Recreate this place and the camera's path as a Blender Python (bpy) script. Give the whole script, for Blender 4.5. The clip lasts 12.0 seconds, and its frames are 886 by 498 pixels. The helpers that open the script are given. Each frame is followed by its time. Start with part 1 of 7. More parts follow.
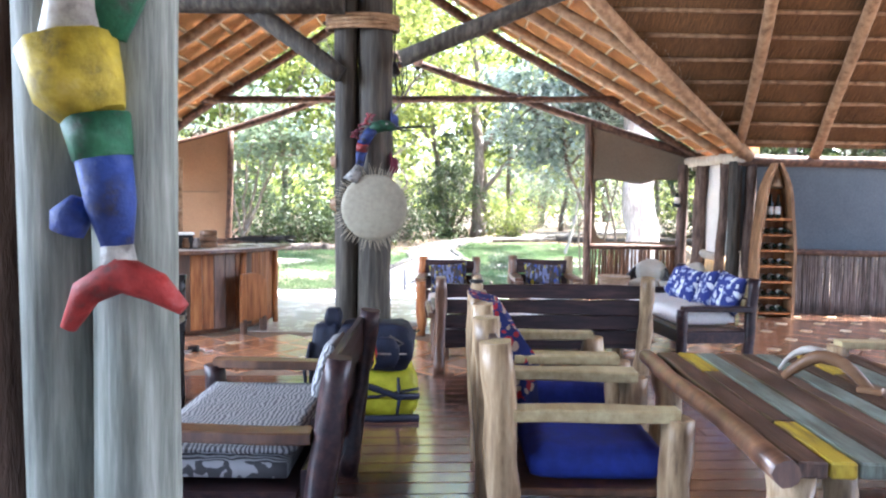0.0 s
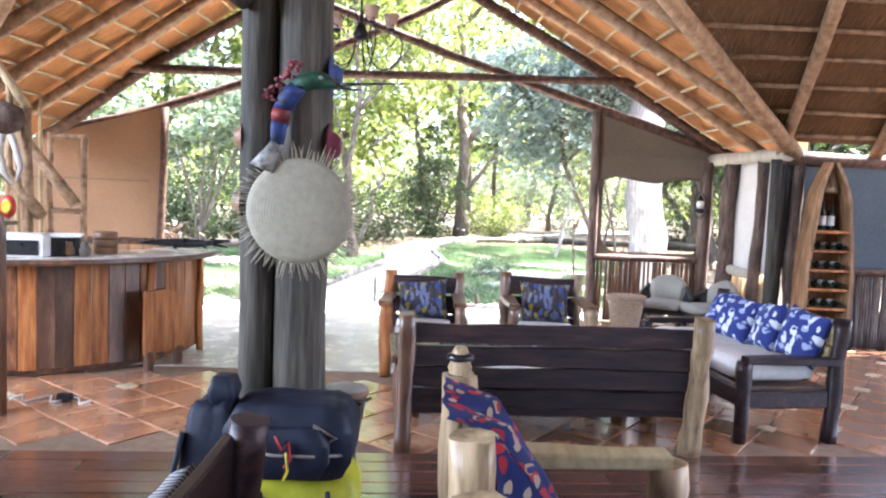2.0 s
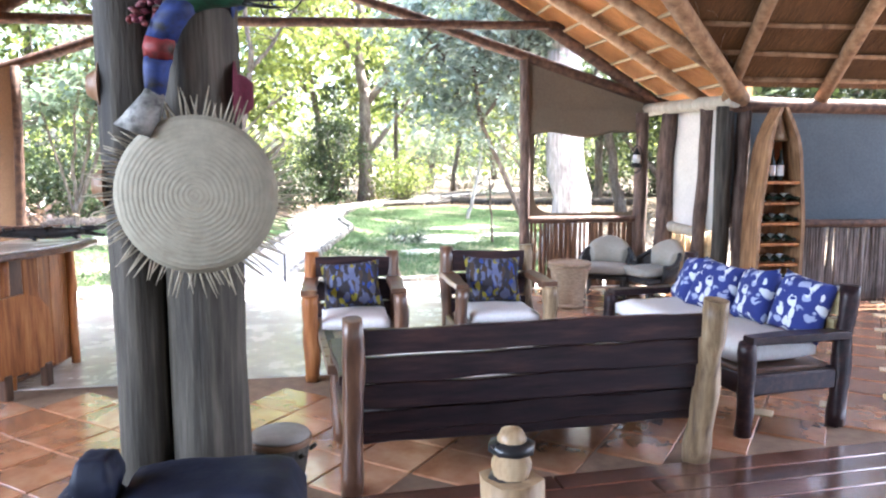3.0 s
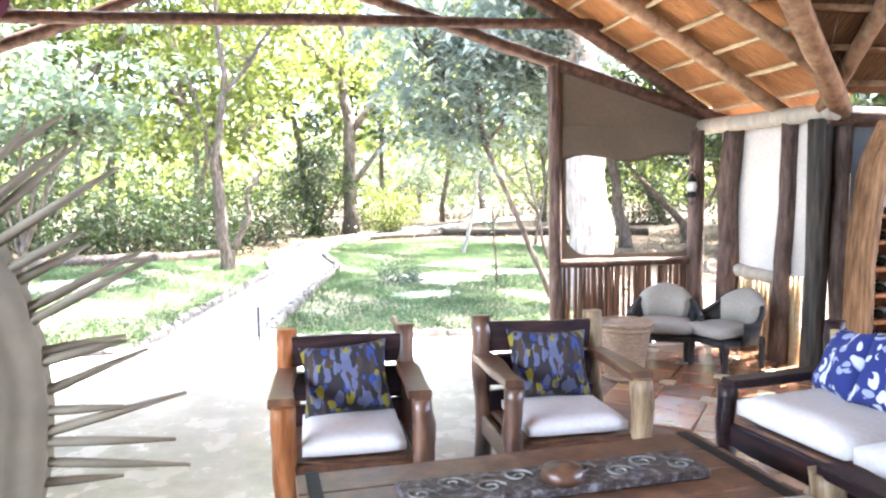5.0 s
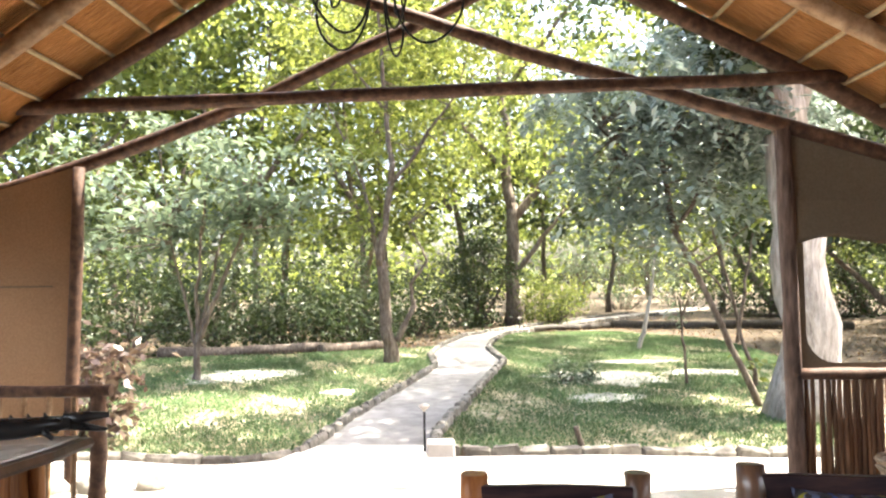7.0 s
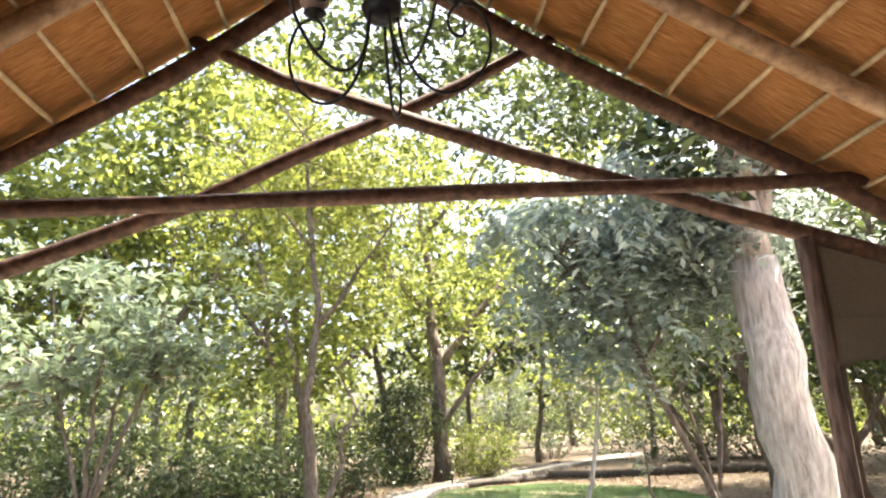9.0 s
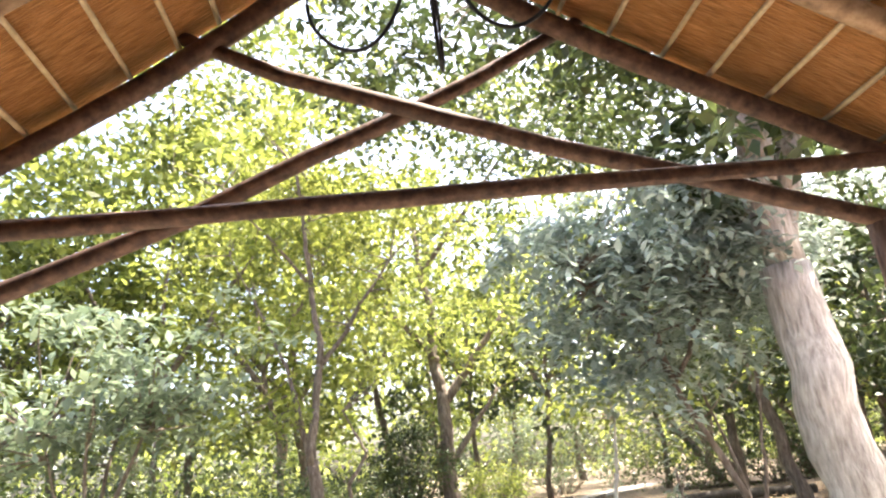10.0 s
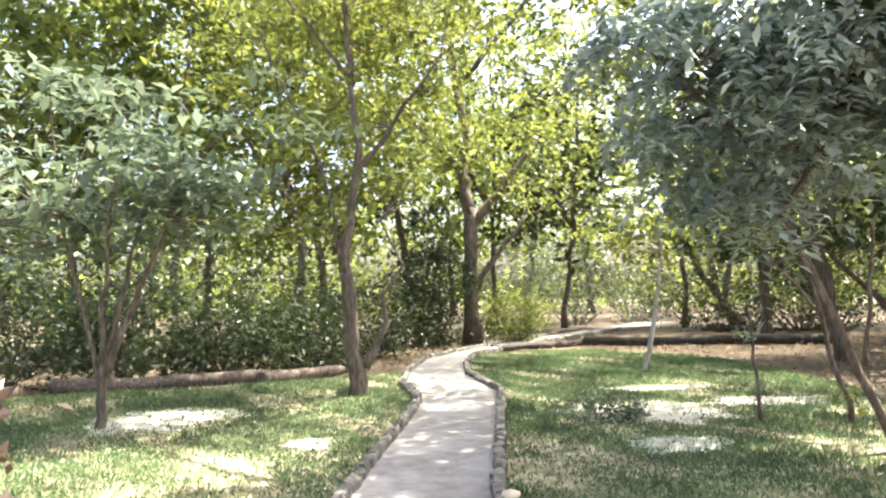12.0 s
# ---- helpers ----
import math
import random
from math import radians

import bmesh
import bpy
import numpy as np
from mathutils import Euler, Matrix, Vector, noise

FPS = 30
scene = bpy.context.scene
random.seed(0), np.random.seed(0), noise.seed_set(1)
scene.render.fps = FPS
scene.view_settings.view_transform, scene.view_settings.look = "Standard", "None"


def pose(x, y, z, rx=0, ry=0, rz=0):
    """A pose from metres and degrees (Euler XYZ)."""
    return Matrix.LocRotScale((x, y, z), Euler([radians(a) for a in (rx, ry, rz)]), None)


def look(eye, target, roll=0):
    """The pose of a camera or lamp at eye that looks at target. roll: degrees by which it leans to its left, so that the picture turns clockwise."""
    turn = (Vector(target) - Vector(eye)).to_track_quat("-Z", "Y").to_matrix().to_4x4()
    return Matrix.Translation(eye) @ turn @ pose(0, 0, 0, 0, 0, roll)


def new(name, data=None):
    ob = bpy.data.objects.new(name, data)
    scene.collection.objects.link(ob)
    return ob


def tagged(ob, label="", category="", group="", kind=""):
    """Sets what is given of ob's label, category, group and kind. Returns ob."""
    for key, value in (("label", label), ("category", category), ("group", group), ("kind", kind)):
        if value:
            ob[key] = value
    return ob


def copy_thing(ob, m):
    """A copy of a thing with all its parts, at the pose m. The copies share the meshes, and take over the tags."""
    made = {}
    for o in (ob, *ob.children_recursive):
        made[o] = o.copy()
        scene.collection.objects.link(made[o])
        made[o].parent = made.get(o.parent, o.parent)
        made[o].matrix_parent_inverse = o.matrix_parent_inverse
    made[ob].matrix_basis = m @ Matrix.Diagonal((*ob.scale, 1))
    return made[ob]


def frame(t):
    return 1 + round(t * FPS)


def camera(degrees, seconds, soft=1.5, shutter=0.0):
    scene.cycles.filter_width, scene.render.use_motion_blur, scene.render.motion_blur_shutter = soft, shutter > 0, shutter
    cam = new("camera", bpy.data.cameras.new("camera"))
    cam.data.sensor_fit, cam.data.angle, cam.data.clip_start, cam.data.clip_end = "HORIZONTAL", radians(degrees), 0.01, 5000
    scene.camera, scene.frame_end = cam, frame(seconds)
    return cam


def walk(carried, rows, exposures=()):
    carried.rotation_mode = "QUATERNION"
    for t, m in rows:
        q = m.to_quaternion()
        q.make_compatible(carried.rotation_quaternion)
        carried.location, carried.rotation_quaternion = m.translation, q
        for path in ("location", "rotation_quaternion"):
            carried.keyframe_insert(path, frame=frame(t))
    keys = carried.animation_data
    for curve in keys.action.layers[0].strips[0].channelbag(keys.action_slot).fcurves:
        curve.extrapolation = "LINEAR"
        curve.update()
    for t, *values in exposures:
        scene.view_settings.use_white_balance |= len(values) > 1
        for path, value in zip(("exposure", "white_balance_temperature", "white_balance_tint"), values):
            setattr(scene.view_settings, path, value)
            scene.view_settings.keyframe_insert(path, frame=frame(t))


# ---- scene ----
cam = camera(63.1, 12.0, 2.2)
# t, x, y, z, yaw, pitch, roll
ROWS = [
    (0.0, 0.026, 0.112, 1.460, 0.06, -4.02, -0.93),
    (0.5, 0.084, 0.557, 1.456, -0.75, -5.30, -0.78),
    (1.0, 0.157, 1.000, 1.482, -0.28, -5.44, -1.04),
    (1.5, 0.139, 1.462, 1.476, -0.01, -4.92, -1.60),
    (2.0, 0.099, 1.945, 1.489, -1.22, -4.36, -2.34),
    (2.5, -0.026, 2.414, 1.463, -2.43, -5.08, -2.22),
    (3.0, -0.091, 2.910, 1.497, -9.31, -7.24, -0.10),
    (3.2, -0.089, 3.114, 1.507, -12.58, -8.11, 0.75),
    (4.8, -0.081, 4.475, 1.496, -11.42, -5.95, 0.97),
    (5.0, -0.074, 4.619, 1.514, -10.66, -4.98, 0.58),
    (5.5, -0.032, 4.930, 1.509, -6.48, -2.04, -0.21),
    (6.0, -0.012, 5.165, 1.535, -1.85, -0.34, -0.39),
    (6.5, -0.102, 5.408, 1.524, 1.05, 1.08, 0.29),
    (6.7, -0.144, 5.483, 1.533, 2.06, 1.69, 0.83),
    (8.3, -0.536, 6.329, 1.479, -2.83, 4.15, 2.64),
    (8.5, -0.567, 6.439, 1.476, -3.36, 6.35, 3.22),
    (9.0, -0.655, 6.699, 1.505, -5.03, 13.86, 2.83),
    (9.5, -0.756, 6.976, 1.532, -5.75, 18.00, 5.69),
    (10.0, -0.841, 7.307, 1.488, -4.90, 16.93, 5.96),
    (10.5, -0.943, 7.642, 1.446, -3.48, 12.75, 3.84),
    (11.0, -1.075, 7.977, 1.450, -4.01, 8.92, 3.11),
    (11.5, -1.193, 8.312, 1.434, -4.83, 6.40, 2.13),
    (12.0, -1.342, 8.636, 1.413, -4.61, 3.47, 1.24),
]
# seconds, stops, kelvin, tint
EXPOSURES = [(0.0, 3.9, 5450, 14), (3.0, 3.9, 5550, 14), (4.8, 4.12, 5650, 13), (5.5, 4.0, 5750, 13), (6.0, 3.42, 5900, 12), (6.5, 3.05, 6200, 10), (8.5, 2.65, 6700, 11), (10.0, 2.86, 6600, 14), (10.6, 2.6, 6500, 12), (12.0, 2.35, 6400, 10)]
walk(cam, [(t, pose(x, y, z, 90 + pitch, roll, yaw)) for t, x, y, z, yaw, pitch, roll in ROWS], EXPOSURES)

# ---- light ----
SUN_EL, SUN_AZ = 61.0, 72.0   # azimuth from +y towards +x
world = bpy.data.worlds.new("sky")
scene.world = world
world.use_nodes = True
_n = world.node_tree.nodes
_sky = _n.new("ShaderNodeTexSky")
_sky.sky_type = "NISHITA"
_sky.sun_disc = False
_sky.dust_density, _sky.air_density = 6.0, 1.0
_sky.sun_elevation = radians(SUN_EL)
_sky.sun_rotation = radians(SUN_AZ)
_n["Background"].inputs["Strength"].default_value = 0.15
world.node_tree.links.new(_sky.outputs[0], _n["Background"].inputs[0])
sun_data = bpy.data.lights.new("sun", "SUN")
sun_data.energy, sun_data.angle, sun_data.color = 5.0, radians(0.53), (1.0, 0.93, 0.80)
sun = new("sun", sun_data)
_d = Vector((math.sin(radians(SUN_AZ)) * math.cos(radians(SUN_EL)), math.cos(radians(SUN_AZ)) * math.cos(radians(SUN_EL)), math.sin(radians(SUN_EL))))
sun.matrix_world = look(_d * 60, (0, 0, 0))


def fill_light(name, eye, target, wide, high, watts):
    """An added fill lamp, sky-tinted, at an unseen open side of the hall."""
    d = bpy.data.lights.new(name, "AREA")
    d.shape, d.size, d.size_y, d.energy, d.color = "RECTANGLE", wide, high, watts, (0.92, 0.97, 1.0)
    new(name, d).matrix_world = look(eye, target)


# invented lamps that brighten the interior, the left one mainly the floor
fill_light("fill_right", (9.1, 3.2, 2.9), (0, 3.6, 2.2), 9.0, 3.4, 5)
fill_light("fill_left", (-7.4, 3.6, 2.9), (-1, 4.8, 0.4), 7.0, 2.6, 160)
fill_light("fill_rear", (0.8, -3.45, 1.5), (0.8, 5, 1.9), 14.0, 1.1, 2.5)

# ---- materials ----
MATS = {}


def links_of(m):
    return m.node_tree.nodes, m.node_tree.links


def surface(name, stops, scale=(1, 1, 1), noise_scale=6.0, detail=6.0, rough=0.7, rough_var=0.15, bump=0.3, bump_dist=0.01, metal=0.0,
            grain=0.0, per_object=0.0, per_island=0.0, coat=0.0, distortion=0.0, stain=0.25, stain_scale=0.9, gloss=0.28):
    """A noise-coloured principled material; stops: colours from dark to light."""
    m = bpy.data.materials.new(name)
    m.use_nodes = True
    n, l = links_of(m)
    b = n["Principled BSDF"]
    tc = n.new("ShaderNodeTexCoord")
    mp = n.new("ShaderNodeMapping")
    mp.inputs["Scale"].default_value = scale
    l.new(tc.outputs["Object"], mp.inputs["Vector"])
    vec = mp.outputs["Vector"]
    if per_object:
        oi = n.new("ShaderNodeObjectInfo")
        mul = n.new("ShaderNodeMath"); mul.operation = "MULTIPLY"; mul.inputs[1].default_value = 37.0
        l.new(oi.outputs["Random"], mul.inputs[0])
        add = n.new("ShaderNodeVectorMath"); add.operation = "ADD"
        l.new(vec, add.inputs[0]); l.new(mul.outputs[0], add.inputs[1])
        vec = add.outputs[0]
    nz = n.new("ShaderNodeTexNoise")
    nz.inputs["Scale"].default_value, nz.inputs["Detail"].default_value = noise_scale, detail
    nz.inputs["Roughness"].default_value, nz.inputs["Distortion"].default_value = 0.62, distortion
    l.new(vec, nz.inputs["Vector"])
    ramp = n.new("ShaderNodeValToRGB")
    el = ramp.color_ramp.elements
    for i, c in enumerate(stops):
        p = 0.3 + 0.4 * i / max(1, len(stops) - 1)
        e = el[i] if i < 2 else el.new(p)
        e.position, e.color = p, (*c, 1)
    l.new(nz.outputs["Fac"], ramp.inputs["Fac"])
    col = ramp.outputs["Color"]
    big = n.new("ShaderNodeTexNoise")
    big.inputs["Scale"].default_value, big.inputs["Detail"].default_value = stain_scale, 4
    l.new(tc.outputs["Object"], big.inputs["Vector"])
    mr = n.new("ShaderNodeMapRange")
    mr.inputs["From Min"].default_value, mr.inputs["From Max"].default_value = 0.3, 0.7
    mr.inputs["To Min"].default_value, mr.inputs["To Max"].default_value = 1 - stain, 1 + stain * 0.6
    l.new(big.outputs["Fac"], mr.inputs["Value"])
    val = mr.outputs["Result"]
    for src, amount in (("o", per_object), ("i", per_island)):
        if amount:
            node = n.new("ShaderNodeObjectInfo") if src == "o" else n.new("ShaderNodeNewGeometry")
            out = node.outputs["Random"] if src == "o" else node.outputs["Random Per Island"]
            r2 = n.new("ShaderNodeMapRange")
            r2.inputs["To Min"].default_value, r2.inputs["To Max"].default_value = 1 - amount, 1 + amount
            l.new(out, r2.inputs["Value"])
            mm = n.new("ShaderNodeMath"); mm.operation = "MULTIPLY"
            l.new(val, mm.inputs[0]); l.new(r2.outputs[0], mm.inputs[1])
            val = mm.outputs[0]
    hs = n.new("ShaderNodeHueSaturation")
    l.new(col, hs.inputs["Color"]); l.new(val, hs.inputs["Value"])
    l.new(hs.outputs["Color"], b.inputs["Base Color"])
    rr = n.new("ShaderNodeMapRange")
    rr.inputs["To Min"].default_value, rr.inputs["To Max"].default_value = max(0.03, rough - rough_var), min(1, rough + rough_var)
    l.new(nz.outputs["Fac"], rr.inputs["Value"])
    l.new(rr.outputs[0], b.inputs["Roughness"])
    b.inputs["Metallic"].default_value = metal
    b.inputs["Coat Weight"].default_value = coat
    b.inputs["Coat Roughness"].default_value = 0.2
    b.inputs["Specular IOR Level"].default_value = gloss
    b.inputs["Coat IOR"].default_value = 1.5 + 0.4 * (gloss > 0.5)
    if bump:
        bp = n.new("ShaderNodeBump")
        bp.inputs["Strength"].default_value, bp.inputs["Distance"].default_value = bump, bump_dist
        l.new(nz.outputs["Fac"], bp.inputs["Height"])
        l.new(bp.outputs[0], b.inputs["Normal"])
    MATS[name] = m
    return m


def leafy(name, dark, light, trans=0.45, spread=0.35, rough=0.45):
    m = bpy.data.materials.new(name)
    m.use_nodes = True
    n, l = links_of(m)
    b = n["Principled BSDF"]
    g = n.new("ShaderNodeNewGeometry")
    ramp = n.new("ShaderNodeValToRGB")
    ramp.color_ramp.elements[0].color, ramp.color_ramp.elements[1].color = (*dark, 1), (*light, 1)
    l.new(g.outputs["Random Per Island"], ramp.inputs["Fac"])
    tc = n.new("ShaderNodeTexCoord")
    nz = n.new("ShaderNodeTexNoise"); nz.inputs["Scale"].default_value = 0.7
    l.new(tc.outputs["Object"], nz.inputs["Vector"])
    mr = n.new("ShaderNodeMapRange")
    mr.inputs["From Min"].default_value, mr.inputs["From Max"].default_value = 0.3, 0.7
    mr.inputs["To Min"].default_value, mr.inputs["To Max"].default_value = 1 - spread, 1 + spread
    l.new(nz.outputs["Fac"], mr.inputs["Value"])
    hs = n.new("ShaderNodeHueSaturation")
    l.new(ramp.outputs[0], hs.inputs["Color"]); l.new(mr.outputs[0], hs.inputs["Value"])
    l.new(hs.outputs[0], b.inputs["Base Color"])
    b.inputs["Roughness"].default_value = rough
    tr = n.new("ShaderNodeBsdfTranslucent")
    h2 = n.new("ShaderNodeHueSaturation")
    h2.inputs["Value"].default_value, h2.inputs["Saturation"].default_value, h2.inputs["Hue"].default_value = 1.5, 1.0, 0.485
    l.new(hs.outputs[0], h2.inputs["Color"]); l.new(h2.outputs[0], tr.inputs["Color"])
    mx = n.new("ShaderNodeMixShader"); mx.inputs[0].default_value = trans
    l.new(b.outputs[0], mx.inputs[1]); l.new(tr.outputs[0], mx.inputs[2])
    l.new(mx.outputs[0], n["Material Output"].inputs["Surface"])
    MATS[name] = m
    return m


def printed(name, ground, petals, scale=9.0, size=0.32, rough=0.85, stretch=(1, 1, 1)):
    """Cloth printed with blotches of several colours."""
    m = bpy.data.materials.new(name)
    m.use_nodes = True
    n, l = links_of(m)
    b = n["Principled BSDF"]
    tc = n.new("ShaderNodeTexCoord")
    warp = n.new("ShaderNodeTexNoise"); warp.inputs["Scale"].default_value = 7
    l.new(tc.outputs["Object"], warp.inputs["Vector"])
    mixv = n.new("ShaderNodeVectorMath"); mixv.operation = "MULTIPLY_ADD"
    mixv.inputs[1].default_value = (0.09, 0.09, 0.09)
    l.new(warp.outputs["Color"], mixv.inputs[0]); l.new(tc.outputs["Object"], mixv.inputs[2])
    col = None
    for i, c in enumerate(petals):
        mp = n.new("ShaderNodeMapping")
        mp.inputs["Scale"].default_value = (stretch[0] * (1 + 0.5 * (i % 2)), stretch[1], stretch[2] * (1.6 - 0.6 * (i % 2)))
        mp.inputs["Location"].default_value = (3.1 * i, 1.7 * i, 2.3 * i)
        mp.inputs["Rotation"].default_value = (0.4 * i, 0.7 + 1.1 * i, 0.9 * i)
        l.new(mixv.outputs[0], mp.inputs["Vector"])
        v = n.new("ShaderNodeTexVoronoi"); v.inputs["Scale"].default_value = scale
        l.new(mp.outputs[0], v.inputs["Vector"])
        lt = n.new("ShaderNodeMath"); lt.operation = "LESS_THAN"; lt.inputs[1].default_value = size
        l.new(v.outputs["Distance"], lt.inputs[0])
        mx = n.new("ShaderNodeMix"); mx.data_type = "RGBA"
        l.new(lt.outputs[0], mx.inputs["Factor"])
        if col is None:
            mx.inputs["A"].default_value = (*ground, 1)
        else:
            l.new(col, mx.inputs["A"])
        mx.inputs["B"].default_value = (*c, 1)
        col = mx.outputs["Result"]
    l.new(col, b.inputs["Base Color"])
    b.inputs["Roughness"].default_value = rough
    wv = n.new("ShaderNodeTexNoise"); wv.inputs["Scale"].default_value = 220
    l.new(tc.outputs["Object"], wv.inputs["Vector"])
    bp = n.new("ShaderNodeBump"); bp.inputs["Strength"].default_value, bp.inputs["Distance"].default_value = 0.25, 0.003
    l.new(wv.outputs["Fac"], bp.inputs["Height"]); l.new(bp.outputs[0], b.inputs["Normal"])
    MATS[name] = m
    return m


def zebra_cloth(name, a, c, scale=16.0):
    m = bpy.data.materials.new(name)
    m.use_nodes = True
    n, l = links_of(m)
    tc = n.new("ShaderNodeTexCoord")
    w = n.new("ShaderNodeTexWave")
    w.inputs["Scale"].default_value, w.inputs["Distortion"].default_value = scale, 9
    w.inputs["Detail"].default_value, w.inputs["Detail Scale"].default_value = 1.5, 0.8
    l.new(tc.outputs["Object"], w.inputs["Vector"])
    r = n.new("ShaderNodeValToRGB")
    r.color_ramp.elements[0].position, r.color_ramp.elements[1].position = 0.42, 0.55
    r.color_ramp.elements[0].color, r.color_ramp.elements[1].color = (*a, 1), (*c, 1)
    l.new(w.outputs["Fac"], r.inputs["Fac"])
    l.new(r.outputs[0], n["Principled BSDF"].inputs["Base Color"])
    n["Principled BSDF"].inputs["Roughness"].default_value = 0.85
    MATS[name] = m
    return m


def rings_straw(name):
    m = surface(name, [(0.23, 0.205, 0.15), (0.31, 0.28, 0.21)], noise_scale=30, rough=0.8, bump=0.0)
    n, l = links_of(m)
    tc = n.new("ShaderNodeTexCoord")
    w = n.new("ShaderNodeTexWave"); w.wave_type = "RINGS"; w.rings_direction = "Y"
    w.inputs["Scale"].default_value, w.inputs["Distortion"].default_value = 24, 2.2
    l.new(tc.outputs["Object"], w.inputs["Vector"])
    bp = n.new("ShaderNodeBump"); bp.inputs["Strength"].default_value, bp.inputs["Distance"].default_value = 0.3, 0.005
    l.new(w.outputs["Fac"], bp.inputs["Height"]); l.new(bp.outputs[0], n["Principled BSDF"].inputs["Normal"])
    return m


GREY_LOG = surface("weathered_log", [(0.015, 0.012, 0.009), (0.050, 0.043, 0.033), (0.108, 0.094, 0.074)], scale=(9, 9, 0.6), noise_scale=3.2, rough=0.75, bump=0.7, bump_dist=0.02, per_object=0.12)
DARK_LOG = surface("dark_bark_pole", [(0.03, 0.016, 0.01), (0.085, 0.045, 0.028), (0.15, 0.085, 0.055)], scale=(3, 3, 3), noise_scale=5, rough=0.7, bump=0.6, bump_dist=0.012, per_object=0.12)
BARK_POST = surface("bark_post", [(0.035, 0.022, 0.016), (0.10, 0.065, 0.05), (0.17, 0.12, 0.095)], scale=(7, 7, 1.2), noise_scale=4, rough=0.85, bump=0.9, bump_dist=0.02, per_object=0.12)
POLE = surface("peeled_pole", [(0.12, 0.065, 0.032), (0.26, 0.155, 0.08), (0.36, 0.24, 0.14)], scale=(4, 4, 4), noise_scale=3, rough=0.62, bump=0.35, per_object=0.15)
BATTEN = surface("pale_batten", [(0.30, 0.20, 0.10), (0.46, 0.35, 0.20)], scale=(5, 5, 5), noise_scale=4, rough=0.7, bump=0.3, per_object=0.15)
PALE_LOG = surface("pale_log", [(0.30, 0.26, 0.20), (0.48, 0.43, 0.34)], scale=(6, 6, 1), noise_scale=3, rough=0.7, bump=0.4)
# wing thatch: light bounced off the patio is put into the bright stops
THATCH = surface("thatch_straw_lit", [(0.15, 0.045, 0.012), (0.60, 0.245, 0.066), (0.92, 0.50, 0.20)], scale=(2.6, 75, 2.6), noise_scale=3, detail=8, rough=0.75, bump=1.0, bump_dist=0.05, stain=0.22, stain_scale=1.6)
# main roof thatch, a darker tone than the wing's
THATCH_DARK = surface("thatch_straw_dark", [(0.04, 0.018, 0.007), (0.125, 0.062, 0.022), (0.25, 0.135, 0.052)], scale=(45, 2.4, 2.4), noise_scale=3, detail=8, rough=0.8, bump=1.0, bump_dist=0.03, stain=0.3, stain_scale=1.4)
DARK_PLANK = surface("dark_varnished_plank", [(0.009, 0.006, 0.008), (0.024, 0.013, 0.015), (0.058, 0.028, 0.024)], scale=(1.2, 9, 9), noise_scale=3, rough=0.38, bump=0.3, bump_dist=0.006, per_object=0.25)
BROWN_WOOD = surface("brown_wood", [(0.035, 0.017, 0.010), (0.095, 0.045, 0.024), (0.18, 0.09, 0.045)], scale=(5, 5, 1.2), noise_scale=3, rough=0.36, gloss=0.7, bump=0.3, per_object=0.25)
ORANGE_WOOD = surface("orange_wood", [(0.14, 0.042, 0.013), (0.31, 0.115, 0.034), (0.45, 0.20, 0.07)], scale=(9, 9, 0.9), noise_scale=3, rough=0.42, bump=0.3, per_object=0.3)
BAR_WOOD = surface("old_bar_plank", [(0.035, 0.014, 0.008), (0.17, 0.062, 0.024), (0.33, 0.15, 0.06)], scale=(6, 6, 1.4), noise_scale=4, detail=9, rough=0.45, bump=0.4, stain=0.4, stain_scale=5, per_object=0.3)
HONEY_WOOD = surface("honey_wood", [(0.09, 0.055, 0.03), (0.26, 0.18, 0.10), (0.40, 0.30, 0.185)], scale=(6, 6, 1.0), noise_scale=3.5, rough=0.4, bump=0.35, per_object=0.2)
YELLOW_WOOD = surface("yellow_wood", [(0.24, 0.18, 0.085), (0.44, 0.37, 0.21)], scale=(1.0, 8, 8), noise_scale=3, rough=0.45, bump=0.25, per_object=0.1)
WOOD_FLOOR = surface("floor_board", [(0.05, 0.022, 0.016), (0.118, 0.054, 0.038), (0.185, 0.092, 0.062)], scale=(0.8, 9, 9), noise_scale=3, coat=0.9, gloss=0.8, rough=0.17, rough_var=0.08, bump=0.10, bump_dist=0.004, per_object=0.3, stain=0.3)
TILE = surface("terracotta_tile", [(0.29, 0.12, 0.055), (0.45, 0.215, 0.11), (0.57, 0.325, 0.185)], noise_scale=3.5, coat=1.0, gloss=1.0, rough=0.22, rough_var=0.10, bump=0.1, bump_dist=0.004, per_object=0.2, per_island=0.08)
TILE_PALE = surface("cream_tile", [(0.45, 0.36, 0.22), (0.58, 0.49, 0.33)], noise_scale=5, rough=0.3, bump=0.1, per_object=0.1, per_island=0.08)
GROUT = surface("grout", [(0.16, 0.10, 0.065), (0.25, 0.17, 0.11)], noise_scale=12, rough=0.85)
CONCRETE = surface("pale_concrete", [(0.36, 0.33, 0.295), (0.47, 0.44, 0.40), (0.54, 0.51, 0.47)], noise_scale=5, rough=0.75, bump=0.25, bump_dist=0.006, stain=0.22, stain_scale=0.7)
SCREED = surface("polished_screed", [(0.44, 0.40, 0.345), (0.56, 0.52, 0.46), (0.62, 0.58, 0.525)], noise_scale=4, coat=0.5, rough=0.26, rough_var=0.12, bump=0.1, bump_dist=0.004, stain=0.2, stain_scale=0.8)
